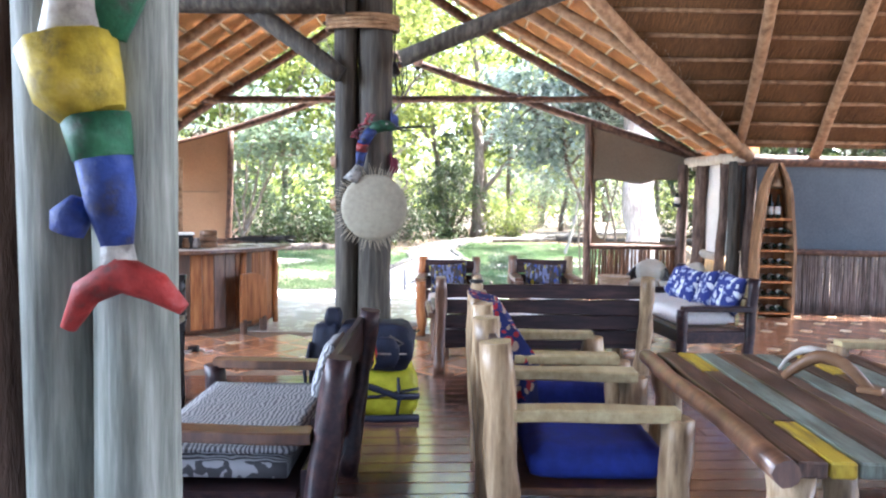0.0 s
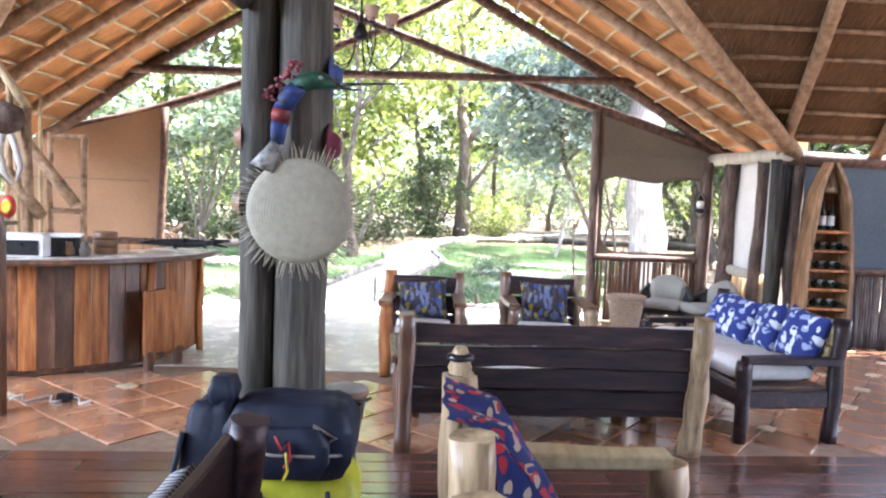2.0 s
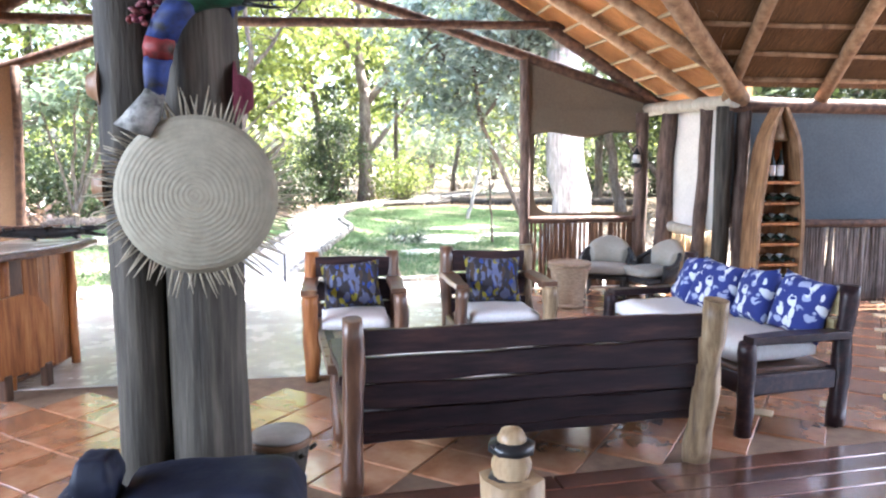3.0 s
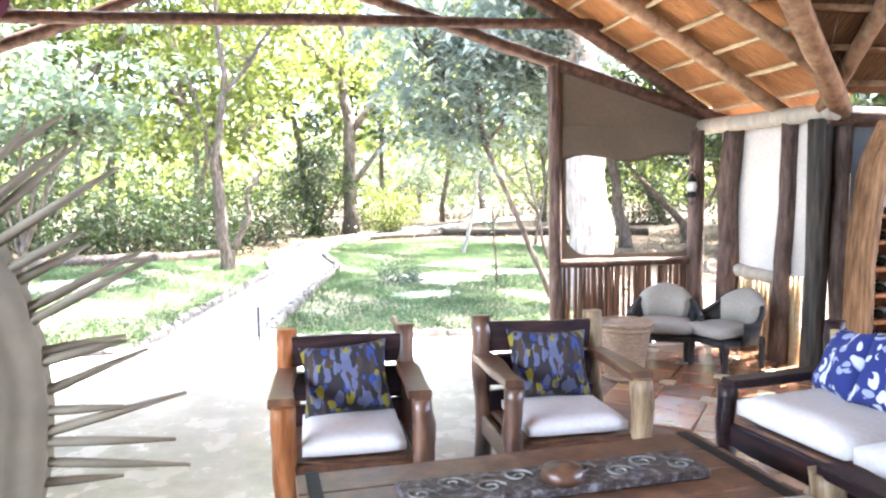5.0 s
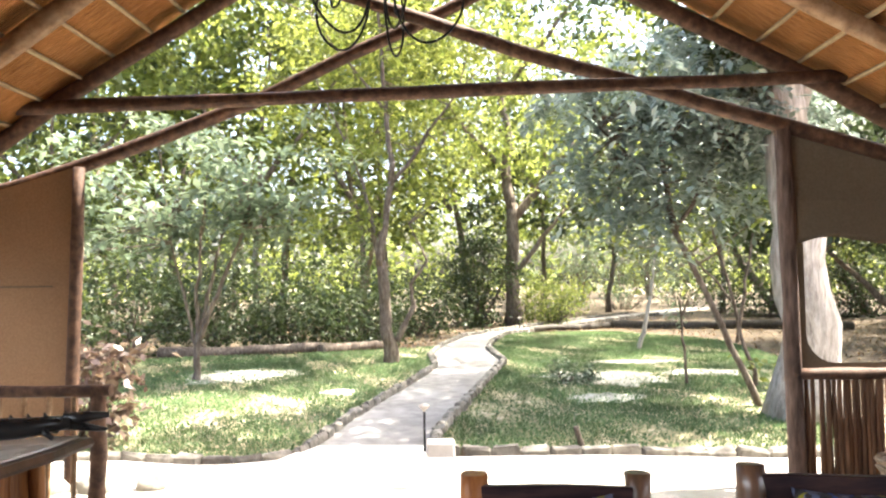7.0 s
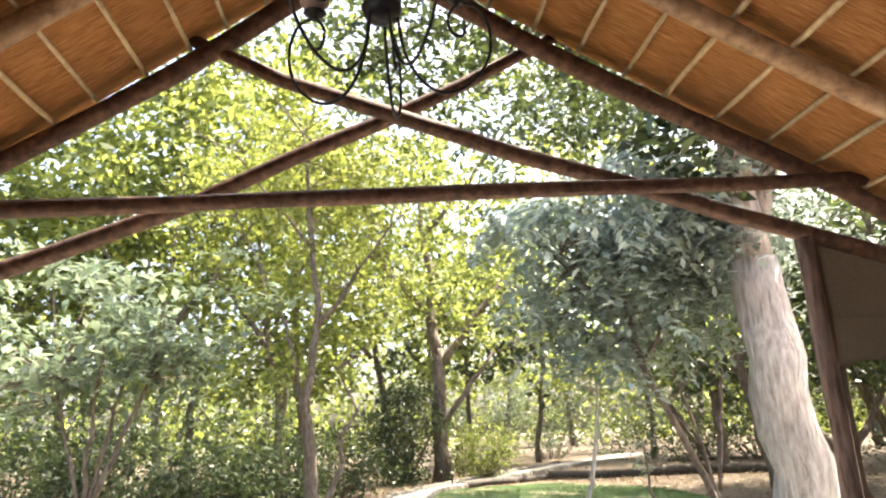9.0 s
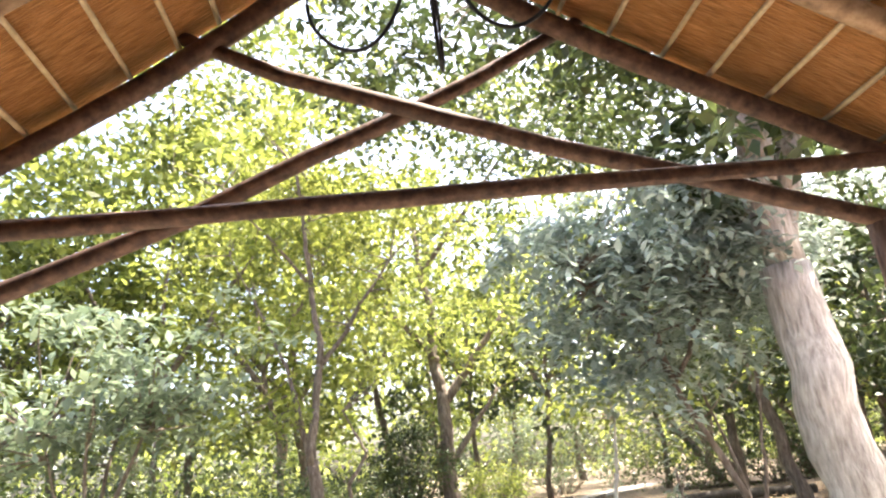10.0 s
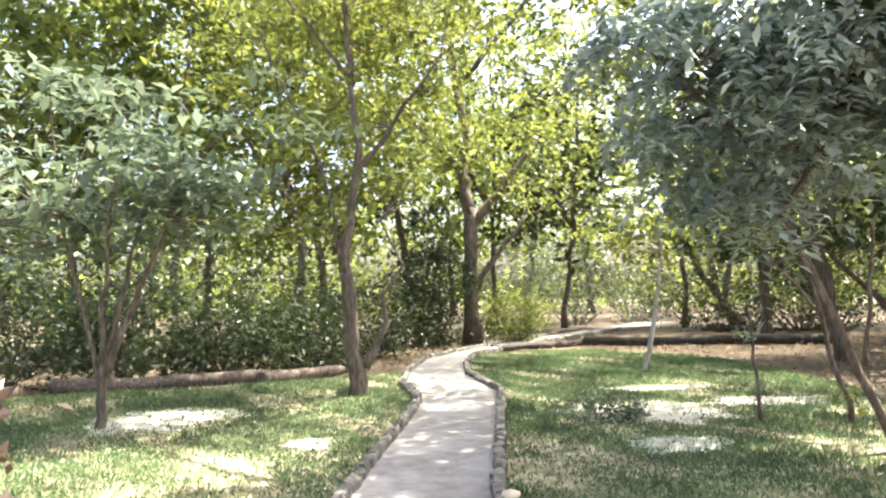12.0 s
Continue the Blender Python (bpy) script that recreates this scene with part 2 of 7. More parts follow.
# concrete of the garden path, tree shade put into its darker colour
SHADED_CONCRETE = surface("shaded_path_concrete", [(0.17, 0.16, 0.145), (0.26, 0.245, 0.225), (0.33, 0.315, 0.29)], noise_scale=5, detail=9, rough=0.85, bump=0.4, bump_dist=0.008, stain=0.3, stain_scale=0.8)
STONE = surface("kerb_stone", [(0.075, 0.068, 0.055), (0.16, 0.148, 0.125), (0.25, 0.235, 0.2)], noise_scale=8, rough=0.9, bump=0.8, bump_dist=0.02, per_object=0.2, per_island=0.2)
# pale colour that stands in for sunlight falling on the grass
SUNLIT_PALE = surface("painted_sunlight", [(0.27, 0.265, 0.19), (0.42, 0.41, 0.32), (0.56, 0.545, 0.46)], noise_scale=7, detail=9, rough=0.95, bump=0.6, bump_dist=0.01, stain=0.2)
SOIL = surface("leaf_litter_soil", [(0.05, 0.036, 0.022), (0.13, 0.10, 0.066), (0.25, 0.20, 0.14)], noise_scale=9, detail=9, rough=0.95, bump=0.9, bump_dist=0.03, stain=0.35, stain_scale=0.5)
LAWN_SOIL = surface("lawn_earth", [(0.11, 0.115, 0.05), (0.24, 0.215, 0.12), (0.44, 0.39, 0.28)], noise_scale=5, detail=9, rough=0.95, bump=0.8, bump_dist=0.02, stain=0.4, stain_scale=0.6)
CANVAS = surface("khaki_canvas", [(0.125, 0.095, 0.062), (0.165, 0.13, 0.09)], noise_scale=60, rough=0.9, bump=0.2, bump_dist=0.003, stain=0.18)
CANVAS_TAN = surface("tan_canvas", [(0.22, 0.135, 0.075), (0.30, 0.19, 0.11)], noise_scale=60, rough=0.9, bump=0.2, bump_dist=0.003, stain=0.18)
CANVAS_BLUE = surface("grey_blue_canvas", [(0.062, 0.08, 0.092), (0.092, 0.115, 0.13)], noise_scale=50, rough=0.9, bump=0.2, bump_dist=0.003, stain=0.25)
CANVAS_WHITE = surface("off_white_canvas", [(0.50, 0.47, 0.41), (0.62, 0.59, 0.53)], noise_scale=40, rough=0.9, bump=0.2, bump_dist=0.003)
REED = surface("reed_stick", [(0.05, 0.024, 0.014), (0.13, 0.065, 0.035), (0.24, 0.13, 0.075)], scale=(8, 8, 1), noise_scale=3, rough=0.7, bump=0.4, per_object=0.35)
REED_GREY = surface("grey_reed_stick", [(0.05, 0.04, 0.035), (0.12, 0.10, 0.088), (0.20, 0.175, 0.155)], scale=(8, 8, 1), noise_scale=3, rough=0.8, bump=0.4, per_object=0.35)
WHITE_CUSHION = surface("white_cushion", [(0.62, 0.60, 0.58), (0.72, 0.70, 0.68)], noise_scale=40, rough=0.9, bump=0.15, bump_dist=0.003, stain=0.08)
BLUE_CUSHION = surface("royal_blue_cushion", [(0.012, 0.022, 0.16), (0.022, 0.04, 0.26)], noise_scale=20, rough=0.8, bump=0.25, stain=0.2)
BEIGE_CLOTH = surface("beige_chair_pad", [(0.27, 0.245, 0.20), (0.37, 0.34, 0.285)], noise_scale=60, rough=0.9, bump=0.2, bump_dist=0.003)
BLUE_PRINT = printed("blue_floral_print", (0.018, 0.03, 0.16), [(0.30, 0.34, 0.50), (0.60, 0.63, 0.68), (0.018, 0.03, 0.16)], scale=8.0, size=0.36, stretch=(1.5, 0.9, 1.2))
LEAF_PRINT = printed("dark_leaf_print", (0.02, 0.016, 0.02), [(0.02, 0.045, 0.20), (0.10, 0.115, 0.20), (0.22, 0.185, 0.012), (0.045, 0.026, 0.015), (0.09, 0.10, 0.17), (0.016, 0.013, 0.016)], scale=8.0, size=0.37, stretch=(2.0, 1.2, 0.8))
MAROON_PRINT = printed("maroon_print", (0.14, 0.015, 0.035), [(0.55, 0.5, 0.45), (0.14, 0.015, 0.035)], scale=6, size=0.26)
PAISLEY = printed("blue_red_paisley", (0.012, 0.02, 0.11), [(0.38, 0.02, 0.03), (0.40, 0.30, 0.22), (0.012, 0.02, 0.13), (0.32, 0.02, 0.03)], scale=15, size=0.28)
ZEBRA = zebra_cloth("zebra_print", (0.05, 0.05, 0.055), (0.30, 0.30, 0.31), 17.0)
GREY_ZEBRA = zebra_cloth("faded_zebra_print", (0.06, 0.06, 0.065), (0.22, 0.215, 0.21), 17)
STRAW = rings_straw("woven_straw")
STRAW_EDGE = surface("straw_fringe", [(0.24, 0.205, 0.145), (0.36, 0.32, 0.235)], noise_scale=30, rough=0.8)
MAROON_FELT = surface("maroon_hat", [(0.07, 0.01, 0.022), (0.12, 0.02, 0.04)], noise_scale=60, rough=0.9)
IRON = surface("black_iron", [(0.012, 0.011, 0.012), (0.03, 0.028, 0.028)], noise_scale=15, rough=0.5, metal=0.6, bump=0.2)
BLACK_WICKER = surface("black_wicker", [(0.01, 0.009, 0.009), (0.035, 0.031, 0.03)], scale=(30, 30, 60), noise_scale=3, rough=0.5, bump=0.8, bump_dist=0.006)
WICKER = surface("tan_wicker", [(0.17, 0.105, 0.06), (0.40, 0.29, 0.19)], scale=(12, 12, 70), noise_scale=2, rough=0.7, bump=0.9, bump_dist=0.006)
NAVY_NYLON = surface("navy_nylon", [(0.003, 0.004, 0.011), (0.009, 0.012, 0.028)], noise_scale=14, rough=0.6, bump=0.4, stain=0.3, stain_scale=4)
YELLOW_NYLON = surface("yellow_nylon", [(0.25, 0.245, 0.008), (0.36, 0.35, 0.02)], noise_scale=10, rough=0.5, bump=0.4, stain=0.2, stain_scale=5)
BLACK_PAINT = surface("black_lacquer", [(0.008, 0.008, 0.009), (0.022, 0.02, 0.02)], noise_scale=14, rough=0.3, bump=0.1)
GLASS_DARK = surface("dark_bottle_glass", [(0.006, 0.009, 0.006), (0.014, 0.02, 0.012)], noise_scale=4, rough=0.08, rough_var=0.03, bump=0)
PAPER = surface("white_paper", [(0.62, 0.61, 0.58), (0.74, 0.73, 0.70)], noise_scale=10, rough=0.8, bump=0.05)
CARVED = surface("carved_black_wood", [(0.02, 0.015, 0.013), (0.07, 0.055, 0.05), (0.30, 0.30, 0.32)], noise_scale=28, rough=0.45, bump=0.8, bump_dist=0.01)
WHITE_BRICK = surface("white_painted_brick", [(0.50, 0.46, 0.40), (0.66, 0.62, 0.55)], noise_scale=9, rough=0.85, bump=0.4, per_object=0.12)
CALABASH = surface("brown_calabash", [(0.10, 0.05, 0.025), (0.20, 0.11, 0.055)], noise_scale=5, rough=0.5)
BONE = surface("bleached_horn", [(0.30, 0.26, 0.22), (0.52, 0.48, 0.42)], noise_scale=9, rough=0.5)
TREE_BARK = surface("tree_bark", [(0.06, 0.045, 0.032), (0.14, 0.11, 0.085), (0.24, 0.205, 0.165)], scale=(4, 4, 1), noise_scale=5, detail=9, rough=0.95, bump=1.0, bump_dist=0.03)
BIG_BARK = surface("pale_rough_bark", [(0.19, 0.165, 0.14), (0.37, 0.34, 0.30), (0.52, 0.48, 0.43)], scale=(5, 5, 1), noise_scale=4, detail=10, rough=0.95, bump=1.0, bump_dist=0.05)
for _name, _c in (("paint_red", (0.42, 0.025, 0.02)), ("paint_yellow", (0.55, 0.42, 0.02)), ("paint_green", (0.015, 0.14, 0.06)), ("paint_blue", (0.02, 0.06, 0.30)),
                  ("paint_white", (0.55, 0.53, 0.48)), ("paint_pink", (0.45, 0.07, 0.11)), ("paint_greygreen", (0.16, 0.20, 0.16)), ("paint_orange", (0.5, 0.16, 0.02))):
    surface(_name, [tuple(v * 0.55 for v in _c), _c], noise_scale=14, rough=0.42, bump=0.35, bump_dist=0.006, stain=0.4, stain_scale=7)
for _name in ("red", "yellow", "green", "blue", "white", "pink"):
    _c = MATS["paint_" + _name].node_tree.nodes["Color Ramp"].color_ramp.elements[1].color
    surface("worn_paint_" + _name, [(0.015, 0.014, 0.012), tuple(v * 0.35 + 0.01 for v in _c[:3]), tuple(v * 0.55 + 0.012 for v in _c[:3])], noise_scale=22, detail=8, rough=0.55, bump=0.6, bump_dist=0.008, stain=0.5, stain_scale=9)
for _name in ("yellow", "green", "blue", "white", "red"):
    _c = MATS["paint_" + _name].node_tree.nodes["Color Ramp"].color_ramp.elements[1].color
    surface("chipped_paint_" + _name, [(0.05, 0.042, 0.036), tuple(v * 0.6 + 0.01 for v in _c[:3]), tuple(v * 0.85 + 0.02 for v in _c[:3]), tuple(v * 0.8 + 0.08 for v in _c[:3])], noise_scale=16, detail=9, rough=0.6, bump=0.8, bump_dist=0.012, stain=0.45, stain_scale=12)
surface("table_brown", [(0.018, 0.010, 0.007), (0.06, 0.032, 0.02), (0.13, 0.08, 0.055)], scale=(16, 1.3, 5), noise_scale=3, detail=8, rough=0.42, gloss=0.4, bump=0.45, stain=0.4, stain_scale=4, per_object=0.25)
surface("table_ochre", [(0.10, 0.06, 0.025), (0.36, 0.25, 0.02), (0.50, 0.38, 0.04)], scale=(14, 1.5, 5), noise_scale=3, detail=8, rough=0.45, bump=0.4, stain=0.35, stain_scale=5, per_object=0.15)
surface("table_greygreen", [(0.05, 0.04, 0.03), (0.13, 0.155, 0.125), (0.20, 0.235, 0.20)], scale=(14, 1.5, 5), noise_scale=3, detail=8, rough=0.45, bump=0.4, stain=0.35, stain_scale=5, per_object=0.15)
PALE_POST = surface("grey_green_painted_post", [(0.075, 0.083, 0.072), (0.21, 0.23, 0.198), (0.38, 0.40, 0.355)], scale=(12, 12, 1.0), noise_scale=3, detail=8, rough=0.6, bump=0.6, bump_dist=0.01, stain=0.3, stain_scale=3)
CANOE_WOOD = surface("weathered_canoe_wood", [(0.08, 0.04, 0.018), (0.23, 0.125, 0.058), (0.36, 0.225, 0.125)], scale=(8, 8, 0.9), noise_scale=3.5, detail=8, rough=0.5, bump=0.45, stain=0.3, stain_scale=3)
HIDE = surface("stretched_hide", [(0.16, 0.14, 0.12), (0.27, 0.25, 0.22)], noise_scale=9, rough=0.7, bump=0.1)
LEAF_GREEN = leafy("leaf_bright", (0.045, 0.07, 0.014), (0.22, 0.265, 0.06), 0.5)
LEAF_DEEP = leafy("leaf_deep", (0.016, 0.03, 0.010), (0.062, 0.088, 0.026), 0.3)
LEAF_BLUE = leafy("leaf_blue_green", (0.09, 0.125, 0.095), (0.34, 0.40, 0.34), 0.38, 0.3, 0.3)
LEAF_GREY = leafy("leaf_grey_green", (0.07, 0.105, 0.06), (0.19, 0.24, 0.15), 0.32, 0.3, 0.35)
LEAF_YELLOW = leafy("leaf_yellow_green", (0.075, 0.105, 0.018), (0.20, 0.235, 0.05), 0.5)
GRASS = leafy("grass_blade", (0.045, 0.10, 0.036), (0.135, 0.205, 0.088), 0.35, 0.4, 0.5)
DRY = leafy("dry_leaf", (0.12, 0.075, 0.035), (0.34, 0.25, 0.14), 0.2, 0.3, 0.8)
CLEAR = bpy.data.materials.new("clear_plastic")
CLEAR.use_nodes = True
CLEAR.node_tree.nodes["Principled BSDF"].inputs["Transmission Weight"].default_value = 1.0
CLEAR.node_tree.nodes["Principled BSDF"].inputs["Roughness"].default_value = 0.02
CLEAR.node_tree.nodes["Principled BSDF"].inputs["IOR"].default_value = 1.02
FROST = surface("frosted_shade_glass", [(0.5, 0.33, 0.26), (0.6, 0.42, 0.34)], noise_scale=9, rough=0.3)
FROST.node_tree.nodes["Principled BSDF"].inputs["Transmission Weight"].default_value = 0.5

# ---- mesh tools ----
def mesh_of(name, bm, material, smooth=False):
    me = bpy.data.meshes.new(name)
    bm.to_mesh(me)
    bm.free()
    for m in (material if isinstance(material, (list, tuple)) else [material]):
        me.materials.append(m)
    if smooth:
        me.polygons.foreach_set("use_smooth", [True] * len(me.polygons))
    return me


def part(name, bm, material, parent=None, label="", smooth=False):
    ob = new(name, mesh_of(name, bm, material, smooth))
    if parent is not None:
        ob.parent = parent
    if label:
        ob["label"] = label
    return ob


def thing(name, m, label, category, group="", kind=""):
    ob = new(name)
    ob.empty_display_size = 0.1
    ob.matrix_basis = m
    return tagged(ob, label, category, group, kind)


def add_box(bm, c, s, bevel=0.008, rot=None, jitter=0.0, rng=random):
    """A chamfered box; c centre, s full size, rot optional 3x3."""
    hx, hy, hz = (v / 2 for v in s)
    b = min(bevel, hx * 0.45, hy * 0.45, hz * 0.45)
    vs = {}
    for ix in (-1, 1):
        for iy in (-1, 1):
            for iz in (-1, 1):
                for ax in range(3):
                    p = Vector((ix * hx, iy * hy, iz * hz))
                    for a, i in ((0, ix), (1, iy), (2, iz)):
                        if a != ax:
                            p[a] -= i * b
                    if jitter:
                        p += Vector((rng.uniform(-jitter, jitter) for _ in range(3)))
                    if rot is not None:
                        p = rot @ p
                    vs[ix, iy, iz, ax] = bm.verts.new(p + Vector(c))
    def face(keys):
        try:
            return bm.faces.new([vs[k] for k in keys])
        except ValueError:
            return None
    for ax in range(3):
        o = [a for a in range(3) if a != ax]
        for s1 in (-1, 1):
            ring = []
            for u, v in ((-1, -1), (1, -1), (1, 1), (-1, 1)):
                k = [0, 0, 0]
                k[ax], k[o[0]], k[o[1]] = s1, u, v
                ring.append((*k, ax))
            face(ring)
        for u in (-1, 1):
            for v in (-1, 1):
                k0, k1 = [0, 0, 0], [0, 0, 0]
                k0[o[0]] = k1[o[0]] = u
                k0[o[1]] = k1[o[1]] = v
                k0[ax], k1[ax] = -1, 1
                face([(*k0, o[0]), (*k1, o[0]), (*k1, o[1]), (*k0, o[1])])
    for ix in (-1, 1):
        for iy in (-1, 1):
            for iz in (-1, 1):
                face([(ix, iy, iz, 0), (ix, iy, iz, 1), (ix, iy, iz, 2)])


def fix(bm):
    bmesh.ops.recalc_face_normals(bm, faces=bm.faces)
    return bm


def box(c, s, bevel=0.008, rot=None, jitter=0.0):
    bm = bmesh.new()
    add_box(bm, c, s, bevel, rot, jitter)
    return fix(bm)


def add_tube(bm, pts, radii, seg=8, wobble=0.0, seed=0, cap=True, mat=0):
    """A tube along points; radii a list or a number; wobble roughens it."""
    pts = [Vector(p) for p in pts]
    if not isinstance(radii, (list, tuple)):
        radii = [radii] * len(pts)
    rings = []
    up = Vector((0, 0, 1)) if abs((pts[-1] - pts[0]).normalized().z) < 0.9 else Vector((0, 1, 0))
    for i, p in enumerate(pts):
        d = (pts[min(i + 1, len(pts) - 1)] - pts[max(i - 1, 0)]).normalized()
        a = d.cross(up)
        if a.length < 1e-4:
            a = d.orthogonal()
        a.normalize()
        b = a.cross(d).normalized()
        ring = []
        for k in range(seg):
            t = 2 * math.pi * k / seg
            r = radii[i]
            if wobble:
                r *= 1 + wobble * noise.noise(Vector((math.cos(t) * 1.3 + seed * 3.7, math.sin(t) * 1.3 + seed, i * 0.55 + seed * 1.9)))
            ring.append(bm.verts.new(p + (a * math.cos(t) + b * math.sin(t)) * r))
        rings.append(ring)
    for r0, r1 in zip(rings, rings[1:]):
        for k in range(seg):
            f = bm.faces.new((r0[k], r0[(k + 1) % seg], r1[(k + 1) % seg], r1[k]))
            f.material_index, f.smooth = mat, True
    if cap:
        for r, flip in ((rings[0], True), (rings[-1], False)):
            f = bm.faces.new(r[::-1] if flip else r)
            f.material_index = mat


def tube(pts, radii, seg=8, wobble=0.0, seed=0):
    bm = bmesh.new()
    add_tube(bm, pts, radii, seg, wobble, seed)
    return fix(bm)


def log(p0, p1, r0, r1=None, seg=10, wobble=0.22, bend=0.015, seed=0, steps=9):
    """A tapered, slightly crooked log between two points."""
    p0, p1 = Vector(p0), Vector(p1)
    r1 = r0 if r1 is None else r1
    d = p1 - p0
    side = d.orthogonal().normalized()
    side2 = d.cross(side).normalized()
    pts, rad = [], []
    for i in range(steps + 1):
        f = i / steps
        e = math.sin(math.pi * f)
        pts.append(p0 + d * f + (side * noise.noise(Vector((f * 2.1, seed * 5.3, 1))) + side2 * noise.noise(Vector((f * 2.1, seed * 5.3, 9)))) * bend * d.length * (0.25 + e))
        rad.append((r0 + (r1 - r0) * f) * (1 + 0.10 * noise.noise(Vector((f * 5, seed * 2.2, 4)))))
    return tube(pts, rad, seg, wobble, seed)


def wavy_plank(length, height, thick, seed=0, steps=14, wave=0.012, axis="x"):
    """A plank along x with live edges in z, centred at the origin's y, from x=0."""
    bm = bmesh.new()
    rows = []
    b = 0.006
    for i in range(steps + 1):
        x = length * i / steps
        lo = -height / 2 + wave * noise.noise(Vector((x * 3.1, seed * 4.7, 0)))
        hi = height / 2 + wave * noise.noise(Vector((x * 2.7, seed * 4.7, 7)))
        y0, y1 = -thick / 2, thick / 2
        rows.append([bm.verts.new((x, *q)) for q in ((y0 + b, lo), (y1 - b, lo), (y1, lo + b), (y1, hi - b), (y1 - b, hi), (y0 + b, hi), (y0, hi - b), (y0, lo + b))])
    for r0, r1 in zip(rows, rows[1:]):
        for k in range(8):
            bm.faces.new((r0[k], r0[(k + 1) % 8], r1[(k + 1) % 8], r1[k]))
    bm.faces.new(rows[0]); bm.faces.new(rows[-1][::-1])
    return fix(bm)


def shifted(bm, m):
    bm.transform(m)
    return bm


def cushion(w, d, h, n=10, puff=0.35, seed=0, sag=0.0):
    """A soft block, w x d x h, its base at z=0."""
    bm = bmesh.new()
    grid = {}
    for side in (0, 1):
        for i in range(n + 1):
            for j in range(n + 1):
                u, v = 2 * i / n - 1, 2 * j / n - 1
                edge = (1 - abs(u) ** 6) * (1 - abs(v) ** 6)
                r = 1 - 0.03 * (1 - edge)
                t = h / 2 * ((1 - puff) + puff * max(edge, 0) ** 0.6)
                if max(abs(u), abs(v)) > 0.999:
                    t *= 0.72
                wr = 0.05 * h * noise.noise(Vector((u * 2.4 + seed * 3, v * 2.4, side * 5)))
                z = h / 2 + (t + wr if side else -t)
                z -= sag * max(0, 1 - u * u - v * v) * (1 if side else 0)
                grid[side, i, j] = bm.verts.new((u * w / 2 * r, v * d / 2 * r, z))
    for i in range(n):
        for j in range(n):
            for side in (0, 1):
                f = [grid[side, i, j], grid[side, i + 1, j], grid[side, i + 1, j + 1], grid[side, i, j + 1]]
                bm.faces.new(f if side else f[::-1]).smooth = True
    ringk = [(i, 0) for i in range(n)] + [(n, j) for j in range(n)] + [(i, n) for i in range(n, 0, -1)] + [(0, j) for j in range(n, 0, -1)]
    for a, b in zip(ringk, ringk[1:] + ringk[:1]):
        bm.faces.new((grid[0, *a], grid[0, *b], grid[1, *b], grid[1, *a])).smooth = True
    return fix(bm)


def pillow(w, h, t, n=12, seed=0):
    """A scatter pillow standing in the xz plane, base at z=0, facing +y."""
    bm = bmesh.new()
    grid = {}
    for side in (0, 1):
        for i in range(n + 1):
            for j in range(n + 1):
                u, v = 2 * i / n - 1, 2 * j / n - 1
                pinch = 1 - 0.10 * (1 - abs(u) ** 2) * abs(v) ** 3
                pinch2 = 1 - 0.10 * (1 - abs(v) ** 2) * abs(u) ** 3
                th = t / 2 * ((1 - u ** 4) * (1 - v ** 4)) ** 0.5 * (1 + 0.25 * noise.noise(Vector((u * 2 + seed * 7, v * 2, side))))
                key = (side, i, j) if 0 < i < n and 0 < j < n else (0, i, j)
                if key not in grid:
                    grid[key] = bm.verts.new((u * w / 2 * pinch2, th if side else -th, h / 2 + v * h / 2 * pinch))
    def g(s, i, j):
        return grid[(s, i, j)] if 0 < i < n and 0 < j < n else grid[(0, i, j)]
    for s in (0, 1):
        for i in range(n):
            for j in range(n):
                f = [g(s, i, j), g(s, i + 1, j), g(s, i + 1, j + 1), g(s, i, j + 1)]
                bm.faces.new(f[::-1] if s else f).smooth = True
    return fix(bm)


def lathe(profile, seg=20, z0=0.0):
    """A turned shape from (r, z) pairs."""
    bm = bmesh.new()
    rings = []
    for r, z in profile:
        rings.append([bm.verts.new((r * math.cos(2 * math.pi * k / seg), r * math.sin(2 * math.pi * k / seg), z + z0)) for k in range(seg)])
    for a, b in zip(rings, rings[1:]):
        for k in range(seg):
            bm.faces.new((a[k], a[(k + 1) % seg], b[(k + 1) % seg], b[k])).smooth = True
    bm.faces.new(rings[0][::-1]); bm.faces.new(rings[-1])
    return fix(bm)


def slab(poly, z0, z1):
    """A flat-topped slab over a plan polygon."""
    bm = bmesh.new()
    lo = [bm.verts.new((x, y, z0)) for x, y in poly]
    hi = [bm.verts.new((x, y, z1)) for x, y in poly]
    bm.faces.new(lo[::-1]); bm.faces.new(hi)
    for i in range(len(poly)):
        j = (i + 1) % len(poly)
        bm.faces.new((lo[i], lo[j], hi[j], hi[i]))
    return fix(bm)


def structure(name, bm, material, label, category="", parent=None):
    ob = part(name, bm, material, parent)
    return tagged(ob, label, category or name.split("_")[0], "", "structure")


def arrays_mesh(name, verts, faces4, material):
    """A mesh from numpy vertices and quads."""
    me = bpy.data.meshes.new(name)
    n = len(faces4)
    me.vertices.add(len(verts)); me.loops.add(4 * n); me.polygons.add(n)
    me.vertices.foreach_set("co", np.asarray(verts, np.float32).ravel())
    me.loops.foreach_set("vertex_index", np.asarray(faces4, np.int32).ravel())
    me.polygons.foreach_set("loop_start", np.arange(0, 4 * n, 4, dtype=np.int32))
    me.update(calc_edges=True)
    me.materials.append(material)
    return me


